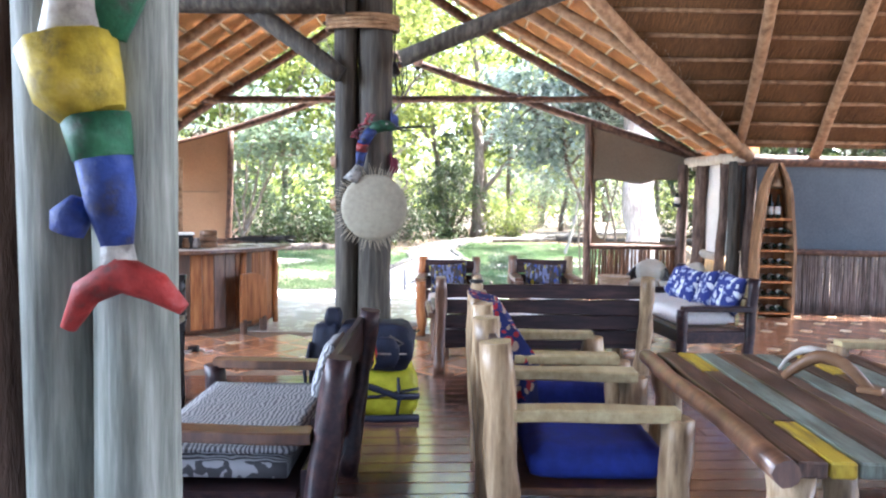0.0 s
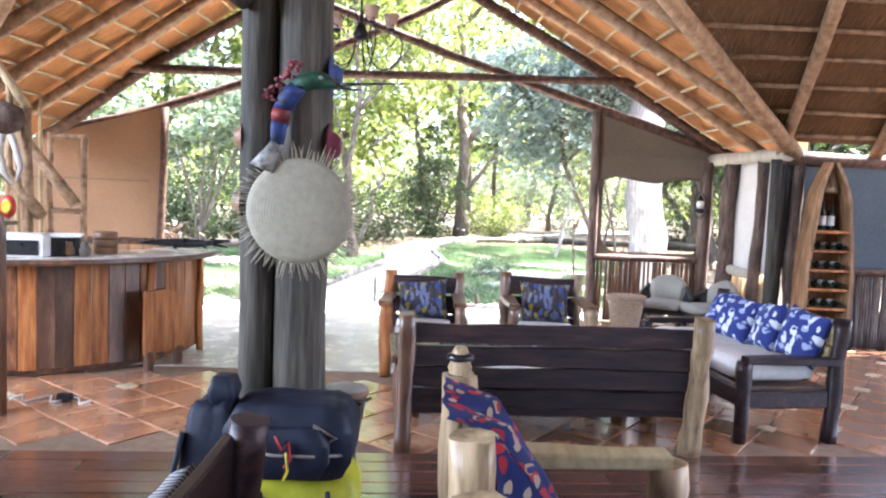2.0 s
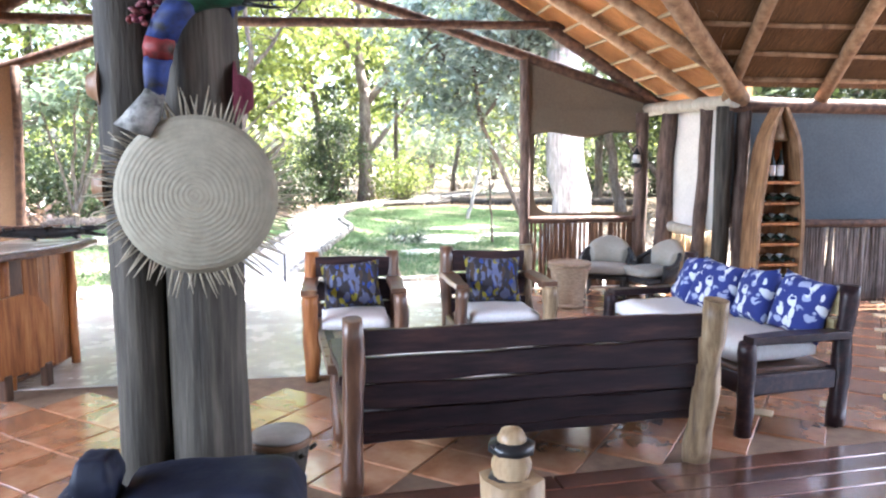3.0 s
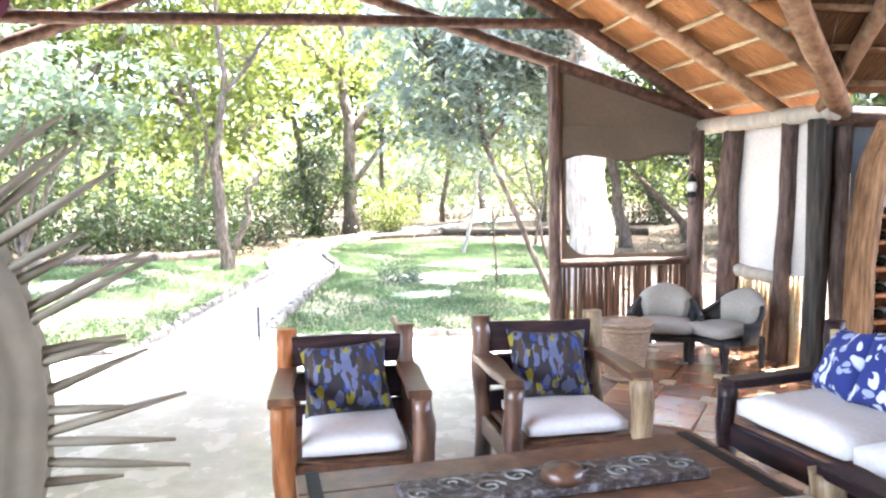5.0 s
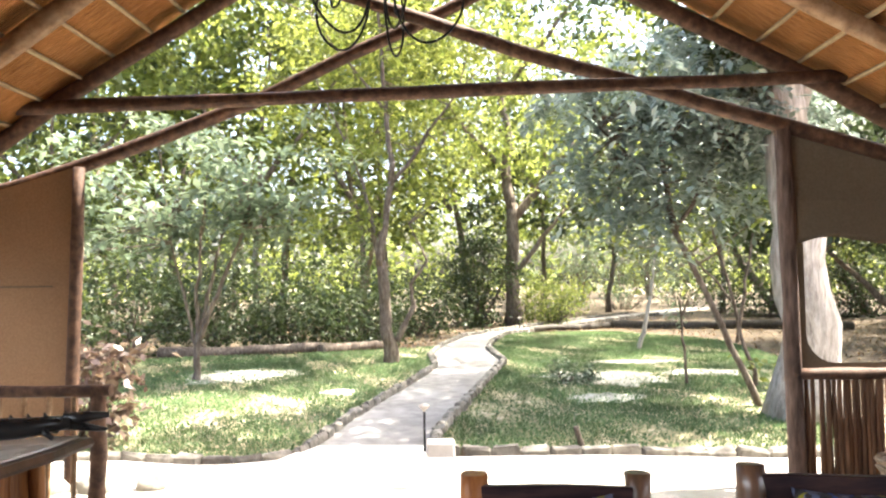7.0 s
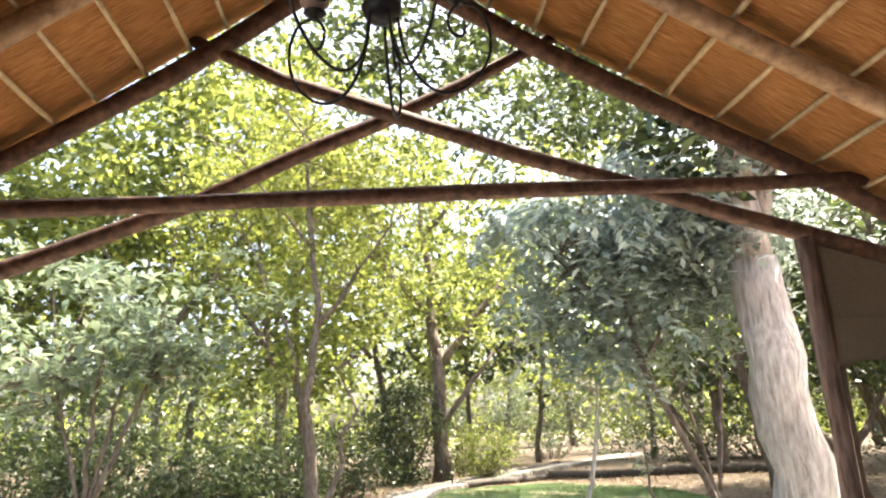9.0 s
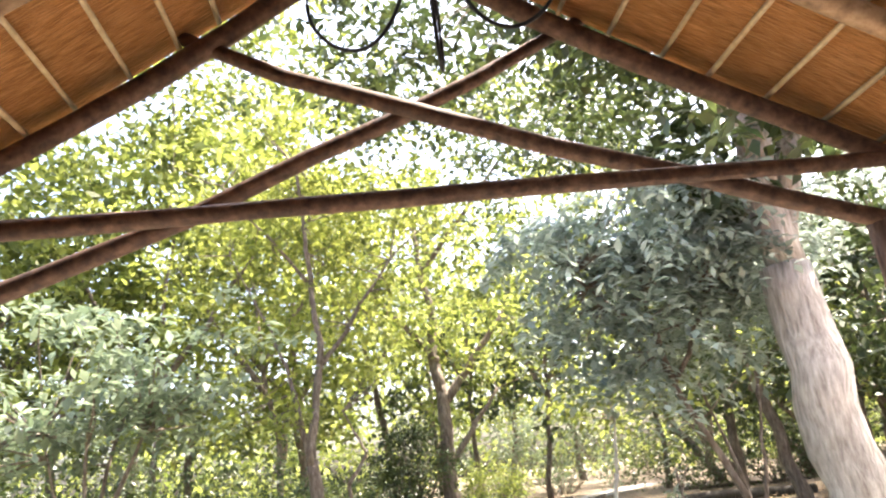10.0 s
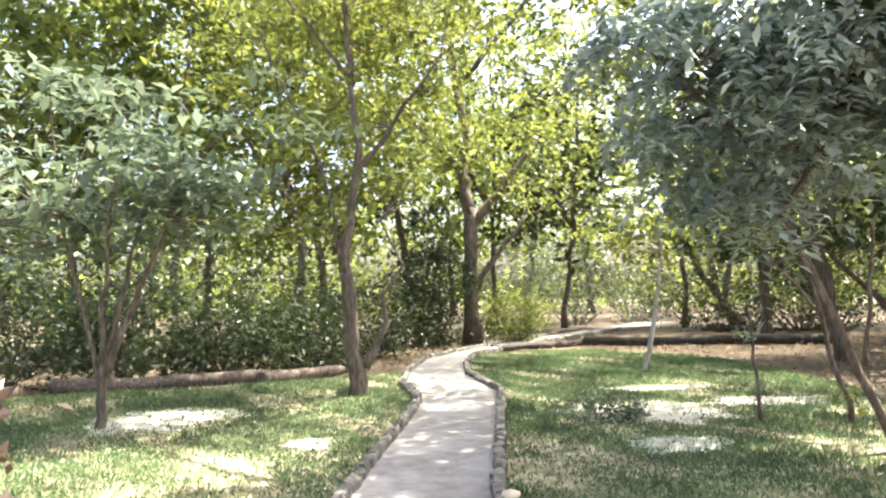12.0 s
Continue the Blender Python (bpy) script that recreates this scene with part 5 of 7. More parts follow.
for sy in (-1, 1):
    part("hem", tube([(-0.28 + 0.07 * i, sy * 0.475 + 0.006 * math.sin(i * 2.1), 0.012) for i in range(9)], 0.011, 6, 0.2, 3), ZEBRA, throw, "rolled zebra-print hem")
scatter(zs.matrix_basis @ pose(0.36, 0.13, 0.49, 18), 0.34, 0.30, 0.10, ZEBRA, "zebra-print cushion leaning on the sofa back", 9)
# dark settee and low table at the left
settle("dark_settee", pose(-2.60, 4.92, 0, 0, 0, 180), 1.7, 0.72, "black wooden settee with worn edges", "settee", BLACK_PAINT, (BLACK_PAINT, BLACK_PAINT), BLACK_PAINT, GREY_ZEBRA, 2, 0.92, 0.60, 1, (0.05, 0.05), BROWN_WOOD, "", 71, 0.12)
scatter(pose(-2.22, 4.72, 0.46, 12, 0, 0), 0.60, 0.47, 0.16, MAROON_PRINT, "maroon cushion with white rosettes", 12)
scatter(pose(-1.99, 4.53, 0.45, 16, 0, -8), 0.44, 0.34, 0.16, CALABASH, "worn brown hide cushion", 13)
lt = thing("low_table", pose(-1.82, 3.30, 0), "dark worn low plank table", "table")
for k in range(4):
    part("top_plank", box((0, -0.3 + 0.2 * k, 0.43), (0.86, 0.19, 0.04), 0.006), BROWN_WOOD, lt)
for sx in (-1, 1):
    for sy in (-1, 1):
        part("leg", box((sx * 0.38, sy * 0.33, 0.205), (0.07, 0.07, 0.41), 0.008), BLACK_PAINT, lt)

# bags by the double post
bg = thing("yellow_duffel", pose(-0.40, 4.88, 0, 0, 0, 4) @ Matrix.Diagonal((0.92, 0.8, 0.86, 1)), "yellow duffel bag with dark straps and white tag", "bag")
part("body", shifted(cushion(0.60, 0.42, 0.42, 12, 0.45, seed=2), pose(0, 0, 0)), YELLOW_NYLON, bg)
bm = bmesh.new()
for x0 in (-0.15, 0.14):
    add_tube(bm, [(x0, -0.215, 0.02), (x0 + 0.02, -0.222, 0.18), (x0 + 0.01, -0.19, 0.33), (x0, 0, 0.375), (x0, 0.2, 0.3)], 0.014, 6)
add_tube(bm, [(-0.3, -0.205, 0.33), (-0.15, -0.225, 0.31), (0.0, -0.228, 0.26), (0.15, -0.226, 0.20), (0.3, -0.2, 0.20)], 0.026, 6)
add_tube(bm, [(-0.3, -0.205, 0.19), (0.0, -0.225, 0.20), (0.3, -0.2, 0.26)], 0.012, 6)
add_tube(bm, [(-0.3, -0.2, 0.03), (0.0, -0.225, 0.03), (0.3, -0.2, 0.03)], 0.03, 6)
part("strap", bm, NAVY_NYLON, bg)
part("tag", box((-0.17, -0.232, 0.07), (0.06, 0.006, 0.10), 0.002), PAPER, bg, "white paper luggage tag")
rk = thing("navy_rucksack", pose(-0.41, 4.86, 0.325) @ Matrix.Diagonal((0.86, 0.85, 1.0, 1)), "dark navy travel bag with red and green cords", "bag")
part("body", cushion(0.60, 0.40, 0.32, 12, 0.5, seed=5), NAVY_NYLON, rk)
part("pocket", shifted(cushion(0.36, 0.10, 0.2, 8, 0.5, seed=6), pose(0.02, -0.20, 0.04)), NAVY_NYLON, rk)
part("reflective_band", tube([(-0.24, -0.205, 0.15), (-0.05, -0.262, 0.145), (0.12, -0.25, 0.14), (0.27, -0.18, 0.13)], 0.007, 5), REED_GREY, rk)
part("chevron", tube([(0.12, -0.21, 0.25), (0.22, -0.195, 0.20), (0.12, -0.215, 0.155)], 0.009, 5), REED_GREY, rk)
part("red_cord", tube([(-0.04, -0.262, 0.22), (-0.01, -0.27, 0.17), (0.02, -0.268, 0.20), (0.03, -0.268, 0.13), (0.0, -0.268, 0.10)], 0.006, 5), MATS["paint_red"], rk)
part("green_cord", tube([(0.01, -0.27, 0.16), (0.02, -0.272, 0.09), (0.0, -0.27, 0.05)], 0.006, 5), MATS["paint_yellow"], rk)
bp = thing("daypack", pose(-0.72, 4.82, 0) @ Matrix.Diagonal((0.66, 0.85, 0.95, 1)), "dark blue daypack standing against the post", "bag")
part("body", shifted(cushion(0.34, 0.26, 0.66, 10, 0.6, seed=7), pose(0, 0, 0)), NAVY_NYLON, bp)
part("top", shifted(cushion(0.16, 0.16, 0.14, 8, 0.7, seed=8), pose(0.05, 0, 0.63)), NAVY_NYLON, bp)
part("strap", tube([(-0.15, -0.12, 0.55), (-0.2, -0.16, 0.35), (-0.16, -0.14, 0.08)], 0.018, 6), NAVY_NYLON, bp)
dr = thing("drum", pose(-0.262, 5.42, 0) @ Matrix.Scale(0.86, 4), "grey goblet-shaped wooden drum beside the post", "drum")
part("shell", lathe([(0.085, 0), (0.09, 0.03), (0.075, 0.10), (0.068, 0.22), (0.085, 0.36), (0.115, 0.54), (0.122, 0.60), (0.118, 0.615)], 20), GREY_LOG, dr)
for k in range(8):
    part("peg", tube([(0.118 * math.cos(k * 0.785), 0.118 * math.sin(k * 0.785), 0.54), (0.145 * math.cos(k * 0.785), 0.145 * math.sin(k * 0.785), 0.56)], 0.01, 6), GREY_LOG, dr)
part("skin", lathe([(0.001, 0.618), (0.06, 0.62), (0.118, 0.617), (0.124, 0.606)], 20), HIDE, dr, "grey stretched hide")
part("rim", lathe([(0.121, 0.575), (0.13, 0.58), (0.13, 0.60), (0.121, 0.605)], 20), CALABASH, dr)

# hats and bird on the post
ht = thing("straw_hat", pose(-0.498, 4.86, 1.40), "flat woven straw hat with a frayed rim", "hat")
bm = bmesh.new()
n = 40
rings = [(0.001, -0.035), (0.05, -0.034), (0.1, -0.03), (0.15, -0.022), (0.19, -0.012), (0.215, 0.0)]
vr = [[bm.verts.new((r * math.cos(2 * math.pi * k / n), y, r * math.sin(2 * math.pi * k / n))) for k in range(n)] for r, y in rings]
vb = [bm.verts.new((0.215 * math.cos(2 * math.pi * k / n), 0.012, 0.215 * math.sin(2 * math.pi * k / n))) for k in range(n)]
for a, b in zip(vr + [vb][:0], vr[1:]):
    for k in range(n):
        bm.faces.new((a[k], a[(k + 1) % n], b[(k + 1) % n], b[k])).smooth = True
for k in range(n):
    bm.faces.new((vr[-1][k], vr[-1][(k + 1) % n], vb[(k + 1) % n], vb[k]))
bm.faces.new(vb); bm.faces.new(vr[0])
part("disc", fix(bm), STRAW, ht)
bm = bmesh.new()
rf = random.Random(4)
for k in range(120):
    a = 2 * math.pi * k / 120 + rf.uniform(-0.02, 0.02)
    ln_ = rf.uniform(0.04, 0.085)
    t = a + rf.uniform(-0.15, 0.35)
    p = Vector((0.21 * math.cos(a), 0.003, 0.21 * math.sin(a)))
    q = p + Vector((math.cos(t) * ln_, rf.uniform(-0.012, 0.02), math.sin(t) * ln_))
    add_tube(bm, [p, (p + q) / 2, q], [0.003, 0.0026, 0.001], 4)
part("fringe", bm, STRAW_EDGE, ht)
ht.matrix_basis = SET_BACK @ ht.matrix_basis
for i, (x, z, r, mat, lab) in enumerate(((-0.775, 1.70, 0.085, CALABASH, "brown woven hat hung behind the post"), (-0.435, 1.68, 0.105, MAROON_FELT, "maroon hat hung on the side of the post"), (-0.775, 1.42, 0.09, CALABASH, "brown woven hat hung behind the post"), (-0.435, 1.97, 0.095, MATS["worn_paint_blue"], "dark blue hat hung on the side of the post"))):
    side = -1 if x < -0.5 else 1
    hh = part("hat", shifted(lathe([(0.001, 0.09), (r * 0.35, 0.085), (r * 0.5, 0.05), (r * 0.58, 0.01), (r, 0.0), (r * 1.01, -0.008), (r * 0.5, -0.004)], 22), pose(0, 0, 0, 0, 90 * side, 0)), mat)
    hh.matrix_basis = pose(x + (0.035 if side > 0 else 0.012), 5.03, z) @ Matrix.Diagonal((0.5, 1, 1, 1))
    hh.matrix_basis = SET_BACK @ hh.matrix_basis
    tagged(hh, lab, "hat")


def figure_tube(name, m, segs, extra, label, seg=10):
    """A painted figure in one mesh: segs of (points, radii, paint), extra builders."""
    bm = bmesh.new()
    mats = []
    for pts, radii, paint in segs:
        if MATS[paint] not in mats:
            mats.append(MATS[paint])
        add_tube(bm, pts, radii, seg, 0.15, len(pts), True, mats.index(MATS[paint]))
    ob = part(name, fix(bm), mats)
    ob.matrix_basis = m
    return tagged(ob, label, "ornament")


PETALS = []
_rp = random.Random(5)
for _k in range(34):
    _f = _k / 34
    _c = Vector((-0.145 + 0.115 * _f, -0.015, -0.02 + 0.20 * _f ** 0.8)) + Vector((_rp.uniform(-0.022, 0.022), _rp.uniform(-0.03, 0.01), _rp.uniform(-0.025, 0.025)))
    _d = Vector((_rp.uniform(-1, 0.6), _rp.uniform(-0.6, 0.2), _rp.uniform(-0.6, 1))).normalized() * 0.026
    PETALS.append(([_c, _c + _d * 0.5, _c + _d], [0.004, 0.011, 0.003], ("worn_paint_pink", "worn_paint_red", "worn_paint_pink")[_k % 3]))
figure_tube("bird_ornament", SET_BACK @ pose(-0.484, 4.87, 1.851) @ Matrix.Diagonal((1, 1, 0.76, 1)), PETALS + [
    ([(-0.17, 0, -0.37), (-0.14, 0, -0.31), (-0.115, 0, -0.25), (-0.11, 0, -0.22)], [0.055, 0.044, 0.03, 0.024], "worn_paint_white"),
    ([(-0.112, 0, -0.25), (-0.108, -0.004, -0.20), (-0.103, -0.008, -0.15), (-0.098, -0.01, -0.12)], [0.024, 0.029, 0.033, 0.035], "worn_paint_blue"),
    ([(-0.099, -0.01, -0.125), (-0.094, -0.012, -0.09), (-0.087, -0.015, -0.055)], [0.036, 0.040, 0.041], "worn_paint_red"),
    ([(-0.088, -0.015, -0.06), (-0.072, -0.017, -0.01), (-0.048, -0.02, 0.035), (-0.018, -0.02, 0.068)], [0.041, 0.043, 0.043, 0.041], "worn_paint_blue"),
    ([(-0.03, -0.02, 0.058), (0.0, -0.02, 0.083), (0.035, -0.02, 0.098), (0.07, -0.02, 0.096), (0.10, -0.02, 0.085), (0.125, -0.02, 0.075)], [0.041, 0.045, 0.048, 0.044, 0.032, 0.014], "worn_paint_green"),
    ([(0.068, -0.062, 0.108), (0.07, -0.066, 0.108)], [0.011, 0.008], "worn_paint_white"),
    ([(0.11, -0.02, 0.082), (0.24, -0.02, 0.092), (0.42, -0.02, 0.105)], [0.012, 0.007, 0.003], "black_lacquer"),
    ([(0.11, -0.02, 0.072), (0.19, -0.02, 0.06), (0.24, -0.02, 0.062)], [0.009, 0.006, 0.002], "black_lacquer"),
], None, "painted metal hummingbird ornament with a long thin beak", 14)
figure_tube("bird_carving", pose(-0.452, 1.14, 1.495) @ Matrix.Scale(0.84, 4), [
    ([(-0.03, 0, 0.34), (-0.045, 0, 0.26), (-0.05, 0, 0.19)], [0.05, 0.05, 0.06], "chipped_paint_white"),
    ([(0.03, 0.02, 0.34), (0.015, 0.01, 0.28), (0.0, 0.01, 0.22)], [0.05, 0.045, 0.03], "chipped_paint_green"),
    ([(-0.06, 0, 0.20), (-0.035, -0.01, 0.12), (-0.01, -0.01, 0.08)], [0.085, 0.075, 0.05], "chipped_paint_yellow"),
    ([(-0.012, -0.01, 0.085), (0.0, -0.01, 0.015)], [0.056, 0.048], "chipped_paint_green"),
    ([(0.0, -0.01, 0.015), (0.012, -0.01, -0.06), (0.02, -0.01, -0.13)], [0.048, 0.042, 0.026], "chipped_paint_blue"),
    ([(0.02, -0.01, -0.13), (0.025, -0.012, -0.17)], [0.026, 0.03], "chipped_paint_white"),
    ([(-0.06, -0.02, -0.27), (-0.03, -0.02, -0.21), (0.03, -0.02, -0.175), (0.09, -0.02, -0.20), (0.135, -0.02, -0.235)], [0.014, 0.026, 0.034, 0.026, 0.012], "chipped_paint_red"),
    ([(-0.065, -0.01, -0.11), (-0.055, -0.01, -0.08), (-0.045, -0.01, -0.05)], [0.028, 0.034, 0.012], "chipped_paint_blue"),
], None, "painted bird ornament in yellow, green, blue and red")

# chandelier
def smooth(pts, per=4):
    """A rounder line through the points."""
    q = [Vector(p) for p in pts]
    q = [q[0]] + q + [q[-1]]
    out = []
    for i in range(1, len(q) - 2):
        for s in range(per):
            t = s / per
            out.append(0.5 * (2 * q[i] + (q[i + 1] - q[i - 1]) * t + (2 * q[i - 1] - 5 * q[i] + 4 * q[i + 1] - q[i + 2]) * t * t + (3 * q[i] - q[i - 1] - 3 * q[i + 1] + q[i + 2]) * t ** 3))
    return out + [q[-2]]


cd = thing("chandelier", pose(-0.60, 9.02, 2.56), "black wrought-iron scroll chandelier with frosted glass shades", "chandelier")
part("stem", tube([(0, 0, 0.42), (0, 0, 0.7), (0, 0, 2.05)], [0.022, 0.01, 0.006], 8), IRON, cd)
part("hub", lathe([(0.02, 0.36), (0.06, 0.38), (0.075, 0.42), (0.05, 0.48), (0.02, 0.54)], 16), IRON, cd)
for k in range(5):
    a0 = 2 * math.pi * k / 5 + 0.12
    ca, sa = math.cos(a0), math.sin(a0)
    def at(r, z): return (ca * r * 0.92, sa * r * 0.92, z)
    pts = [at(0.04, 0.50), at(0.06, 0.40), at(0.085, 0.25), at(0.15, 0.14), at(0.24, 0.10), at(0.34, 0.14), at(0.42, 0.24), at(0.435, 0.36), at(0.39, 0.45), at(0.31, 0.46), at(0.265, 0.40), at(0.28, 0.34), at(0.32, 0.33), at(0.335, 0.37)]
    part("arm", tube(smooth(pts, 5), 0.0065, 6), IRON, cd)
    pts = [at(0.035, 0.52), at(0.07, 0.62), at(0.14, 0.64), at(0.18, 0.57), at(0.15, 0.51), at(0.11, 0.53)]
    part("scroll", tube(smooth(pts), 0.005, 6), IRON, cd)
    if k % 2 == 0:
        part("cup", shifted(lathe([(0.012, 0.0), (0.03, 0.02), (0.045, 0.03), (0.02, 0.045)], 12), pose(*at(0.31, 0.455))), IRON, cd)
        part("shade", shifted(lathe([(0.03, 0.04), (0.055, 0.07), (0.06, 0.12), (0.08, 0.17)], 14), pose(*at(0.31, 0.455))), FROST, cd, "frosted pinkish glass shade")

# bar
BC = Vector((-3.20, 8.50))
br = thing("bar_counter", pose(BC.x, BC.y, 0), "curved plank bar with a dark wooden counter, glare painted on top", "bar")
meshes = []
rb = random.Random(8)
for q in range(5):
    meshes.append(mesh_of("plank", box((0, 0, 0.45), (0.118 + 0.006 * (q % 2), 0.03, 0.78 + 0.01 * q), 0.006), (ORANGE_WOOD, BROWN_WOOD, BAR_WOOD, ORANGE_WOOD, BAR_WOOD)[q]))
for k in range(15):
    a = radians(-84 + k * 5.6)
    ob = new("plank", rb.choice(meshes))
    ob.parent = br
    ob.matrix_basis = pose(1.25 * math.cos(a), 1.25 * math.sin(a), 0.0, 0, 0, math.degrees(a) + 90)


def arc_slab(r0, r1, a0, a1, z0, z1, n=36, wob=0.0):
    bm = bmesh.new()
    rows = []
    for i in range(n + 1):
        a = radians(a0 + (a1 - a0) * i / n)
        w = wob * noise.noise(Vector((a * 6, 0, 3)))
        rows.append([bm.verts.new((r * math.cos(a), r * math.sin(a), z)) for r, z in ((r0, z0), (r1 + w, z0 + 0.01), (r1 + w + 0.008, (z0 + z1) / 2), (r1 + w, z1), (r0, z1))])
    for a, b in zip(rows, rows[1:]):
        for k in range(5):
            bm.faces.new((a[k], a[(k + 1) % 5], b[(k + 1) % 5], b[k]))
    bm.faces.new(rows[0]); bm.faces.new(rows[-1][::-1])
    return fix(bm)


part("counter_edge", arc_slab(0.85, 1.44, -88, 2, 0.845, 0.895, wob=0.03), BROWN_WOOD, br)
# pale sheet that puts the sky's reflection on the counter into colour
part("counter_top", arc_slab(0.88, 1.40, -87, 1, 0.896, 0.903), SCREED, br, "glossy counter top with sky glare painted pale")
part("plinth", arc_slab(1.15, 1.21, -86, -3, 0.0, 0.1), BROWN_WOOD, br)
for a in (-32, -3):
    part("corner_pole", log((1.29 * math.cos(radians(a)), 1.29 * math.sin(radians(a)), 0), (1.29 * math.cos(radians(a)), 1.29 * math.sin(radians(a)), 0.85), 0.03, seed=a), ORANGE_WOOD, br)
# trolley in front of the bar
tr = thing("plank_stool", pose(-2.06, 7.76, 0, 0, 0, 66), "orange plank bench end with an arched side", "stool")
bm = bmesh.new()
prof = [(0, 0.14), (0.42, 0.14), (0.42, 0.40), (0.40, 0.52), (0.33, 0.60), (0.22, 0.64), (0, 0.64)]
lo = [bm.verts.new((x, 0, z)) for x, z in prof]
hi = [bm.verts.new((x, 0.03, z)) for x, z in prof]
bm.faces.new(lo); bm.faces.new(hi[::-1])
for i in range(len(lo)):
    j = (i + 1) % len(lo)
    bm.faces.new((lo[i], lo[j], hi[j], hi[i]))
part("side", shifted(fix(bm), pose(-0.2, -0.1, 0)), ORANGE_WOOD, tr)
for x in (-0.15, 0.17):
    part("leg", box((x, -0.08, 0.08), (0.06, 0.06, 0.16), 0.008), BROWN_WOOD, tr)
# things on the bar
def on_bar(r, deg): return (BC.x + r * math.cos(radians(deg)), BC.y + r * math.sin(radians(deg)))
CROC = [([(-0.42 + 0.08 * i, 0.03 * math.sin(i * 0.9), 0.055) for i in range(9)], [0.006, 0.016, 0.026, 0.034, 0.040, 0.043, 0.041, 0.034, 0.028], "black_lacquer"),
        ([(0.20, 0.03, 0.065), (0.28, 0.028, 0.072), (0.37, 0.026, 0.075)], [0.030, 0.022, 0.012], "black_lacquer"),
        ([(0.20, 0.03, 0.05), (0.28, 0.028, 0.03), (0.36, 0.026, 0.014)], [0.024, 0.016, 0.009], "black_lacquer")]
for _x in (-0.14, 0.12):
    for _y in (-1, 1):
        CROC.append(([(_x, 0.02, 0.05), (_x + 0.02, 0.02 + 0.05 * _y, 0.03), (_x + 0.05, 0.02 + 0.065 * _y, 0.008)], [0.02, 0.014, 0.010], "black_lacquer"))
for _k in range(9):
    _x = -0.34 + 0.06 * _k
    CROC.append(([(_x, 0.0, 0.08), (_x - 0.006, 0.0, 0.105)], [0.012, 0.003], "black_lacquer"))
figure_tube("crocodile_carving", pose(-2.03, 8.42, 0.905, 0, 0, 22), CROC, None, "long black carved crocodile with open jaws on the bar")
cx, cy = on_bar(1.1, -62)
bx = thing("display_box", pose(cx, cy, 0.905, 0, 0, 20), "dark box with a pale lid on the bar", "box")
part("body", box((0, 0, 0.07), (0.26, 0.2, 0.14), 0.006), BLACK_PAINT, bx)
part("lid", box((0, 0, 0.15), (0.28, 0.22, 0.02), 0.006), PAPER, bx)
cx, cy = on_bar(1.15, -76)
bx = thing("till", pose(cx, cy, 0.905, 0, 0, 8), "pale cash box with dark sides on the bar", "box")
part("body", box((0, 0, 0.08), (0.42, 0.3, 0.16), 0.008), PAPER, bx)
part("front", box((0, -0.155, 0.07), (0.36, 0.01, 0.11), 0.003), BLACK_PAINT, bx)
for i, (r, deg) in enumerate(((1.22, -55), (1.18, -68), (1.25, -72), (1.2, -60))):
    cx, cy = on_bar(r, deg)
    o = part("carved_pot", lathe([(0.02, 0), (0.04, 0.01), (0.045 - 0.005 * (i % 2), 0.05), (0.025, 0.09), (0.03, 0.11)], 12), CALABASH if i % 2 else REED_GREY)
    o.matrix_basis = pose(cx, cy, 0.904)
    tagged(o, "small carved wooden pot on the bar", "ornament")
cx, cy = on_bar(1.0, -44)
tt = thing("tin_stack", pose(cx, cy, 0.904), "stack of dark round tins on the bar", "tin")
for k in range(3):
    part("tin", lathe([(0.09, 0.06 * k), (0.092, 0.06 * k + 0.005), (0.092, 0.06 * k + 0.05), (0.08, 0.06 * k + 0.055)], 18), CALABASH, tt)

# railing left of the opening
rl = thing("porch_railing", pose(0, 0, 0), "short rustic railing with round posts by the opening", "railing")
part("post", log((-2.70, 10.42, 0), (-2.69, 10.42, 0.80), 0.055, 0.05, seed=71, wobble=0.3), DARK_LOG, rl)
part("post", log((-4.3, 10.42, 0), (-4.3, 10.42, 0.80), 0.055, 0.05, seed=72, wobble=0.3), DARK_LOG, rl)
part("rail", log((-4.4, 10.42, 0.79), (-2.60, 10.42, 0.80), 0.045, seed=73, bend=0.005), DARK_LOG, rl)
for k in range(9):
    part("baluster", log((-2.86 - 0.17 * k, 10.42, 0.0), (-2.86 - 0.17 * k, 10.42, 0.77), 0.02, seed=74 + k, seg=6), POLE, rl)

# staircase behind the bar
st = thing("staircase", pose(0.03, 0.1, 0.05), "rustic pole staircase climbing behind the bar", "staircase")
def stair(f, up): return (-3.12 - 1.33 * f, 7.7, 1.26 + 1.64 * f + up * (1 + 0.35 * f))
part("handrail", log(stair(0.0, 0.72), stair(1.0, 0.72), 0.035, seed=91, bend=0.004), BATTEN, st)
part("stringer", log(stair(-0.08, 0.0), stair(1.0, 0.0), 0.05, seed=92, bend=0.004), POLE, st)
part("stringer", log((-3.12, 8.5, 1.2), (-4.45, 8.5, 2.84), 0.05, seed=93, bend=0.004), POLE, st)
for k in range(9):
    a, b = stair(k / 9, 0.0), stair(k / 9, 0.72)
    part("baluster", log(a, b, 0.024, seed=100 + k, seg=7), POLE, st)
part("newel", log((-3.12, 7.7, -0.05), (-3.14, 7.7, 2.0), 0.04, seed=120), POLE, st)
for k in range(8):
    p = (-3.45 - 0.15 * k, 0, 0.62 + 0.2 * k)
    part("tread", box((p[0], 8.1, p[2]), (0.22, 0.78, 0.04), 0.008), BROWN_WOOD, st)
bl = thing("gourd_mobile", pose(-3.19, 7.66, 1.88) @ Matrix.Scale(0.85, 4), "dark calabash with pale horns hanging on the stair post", "ornament")
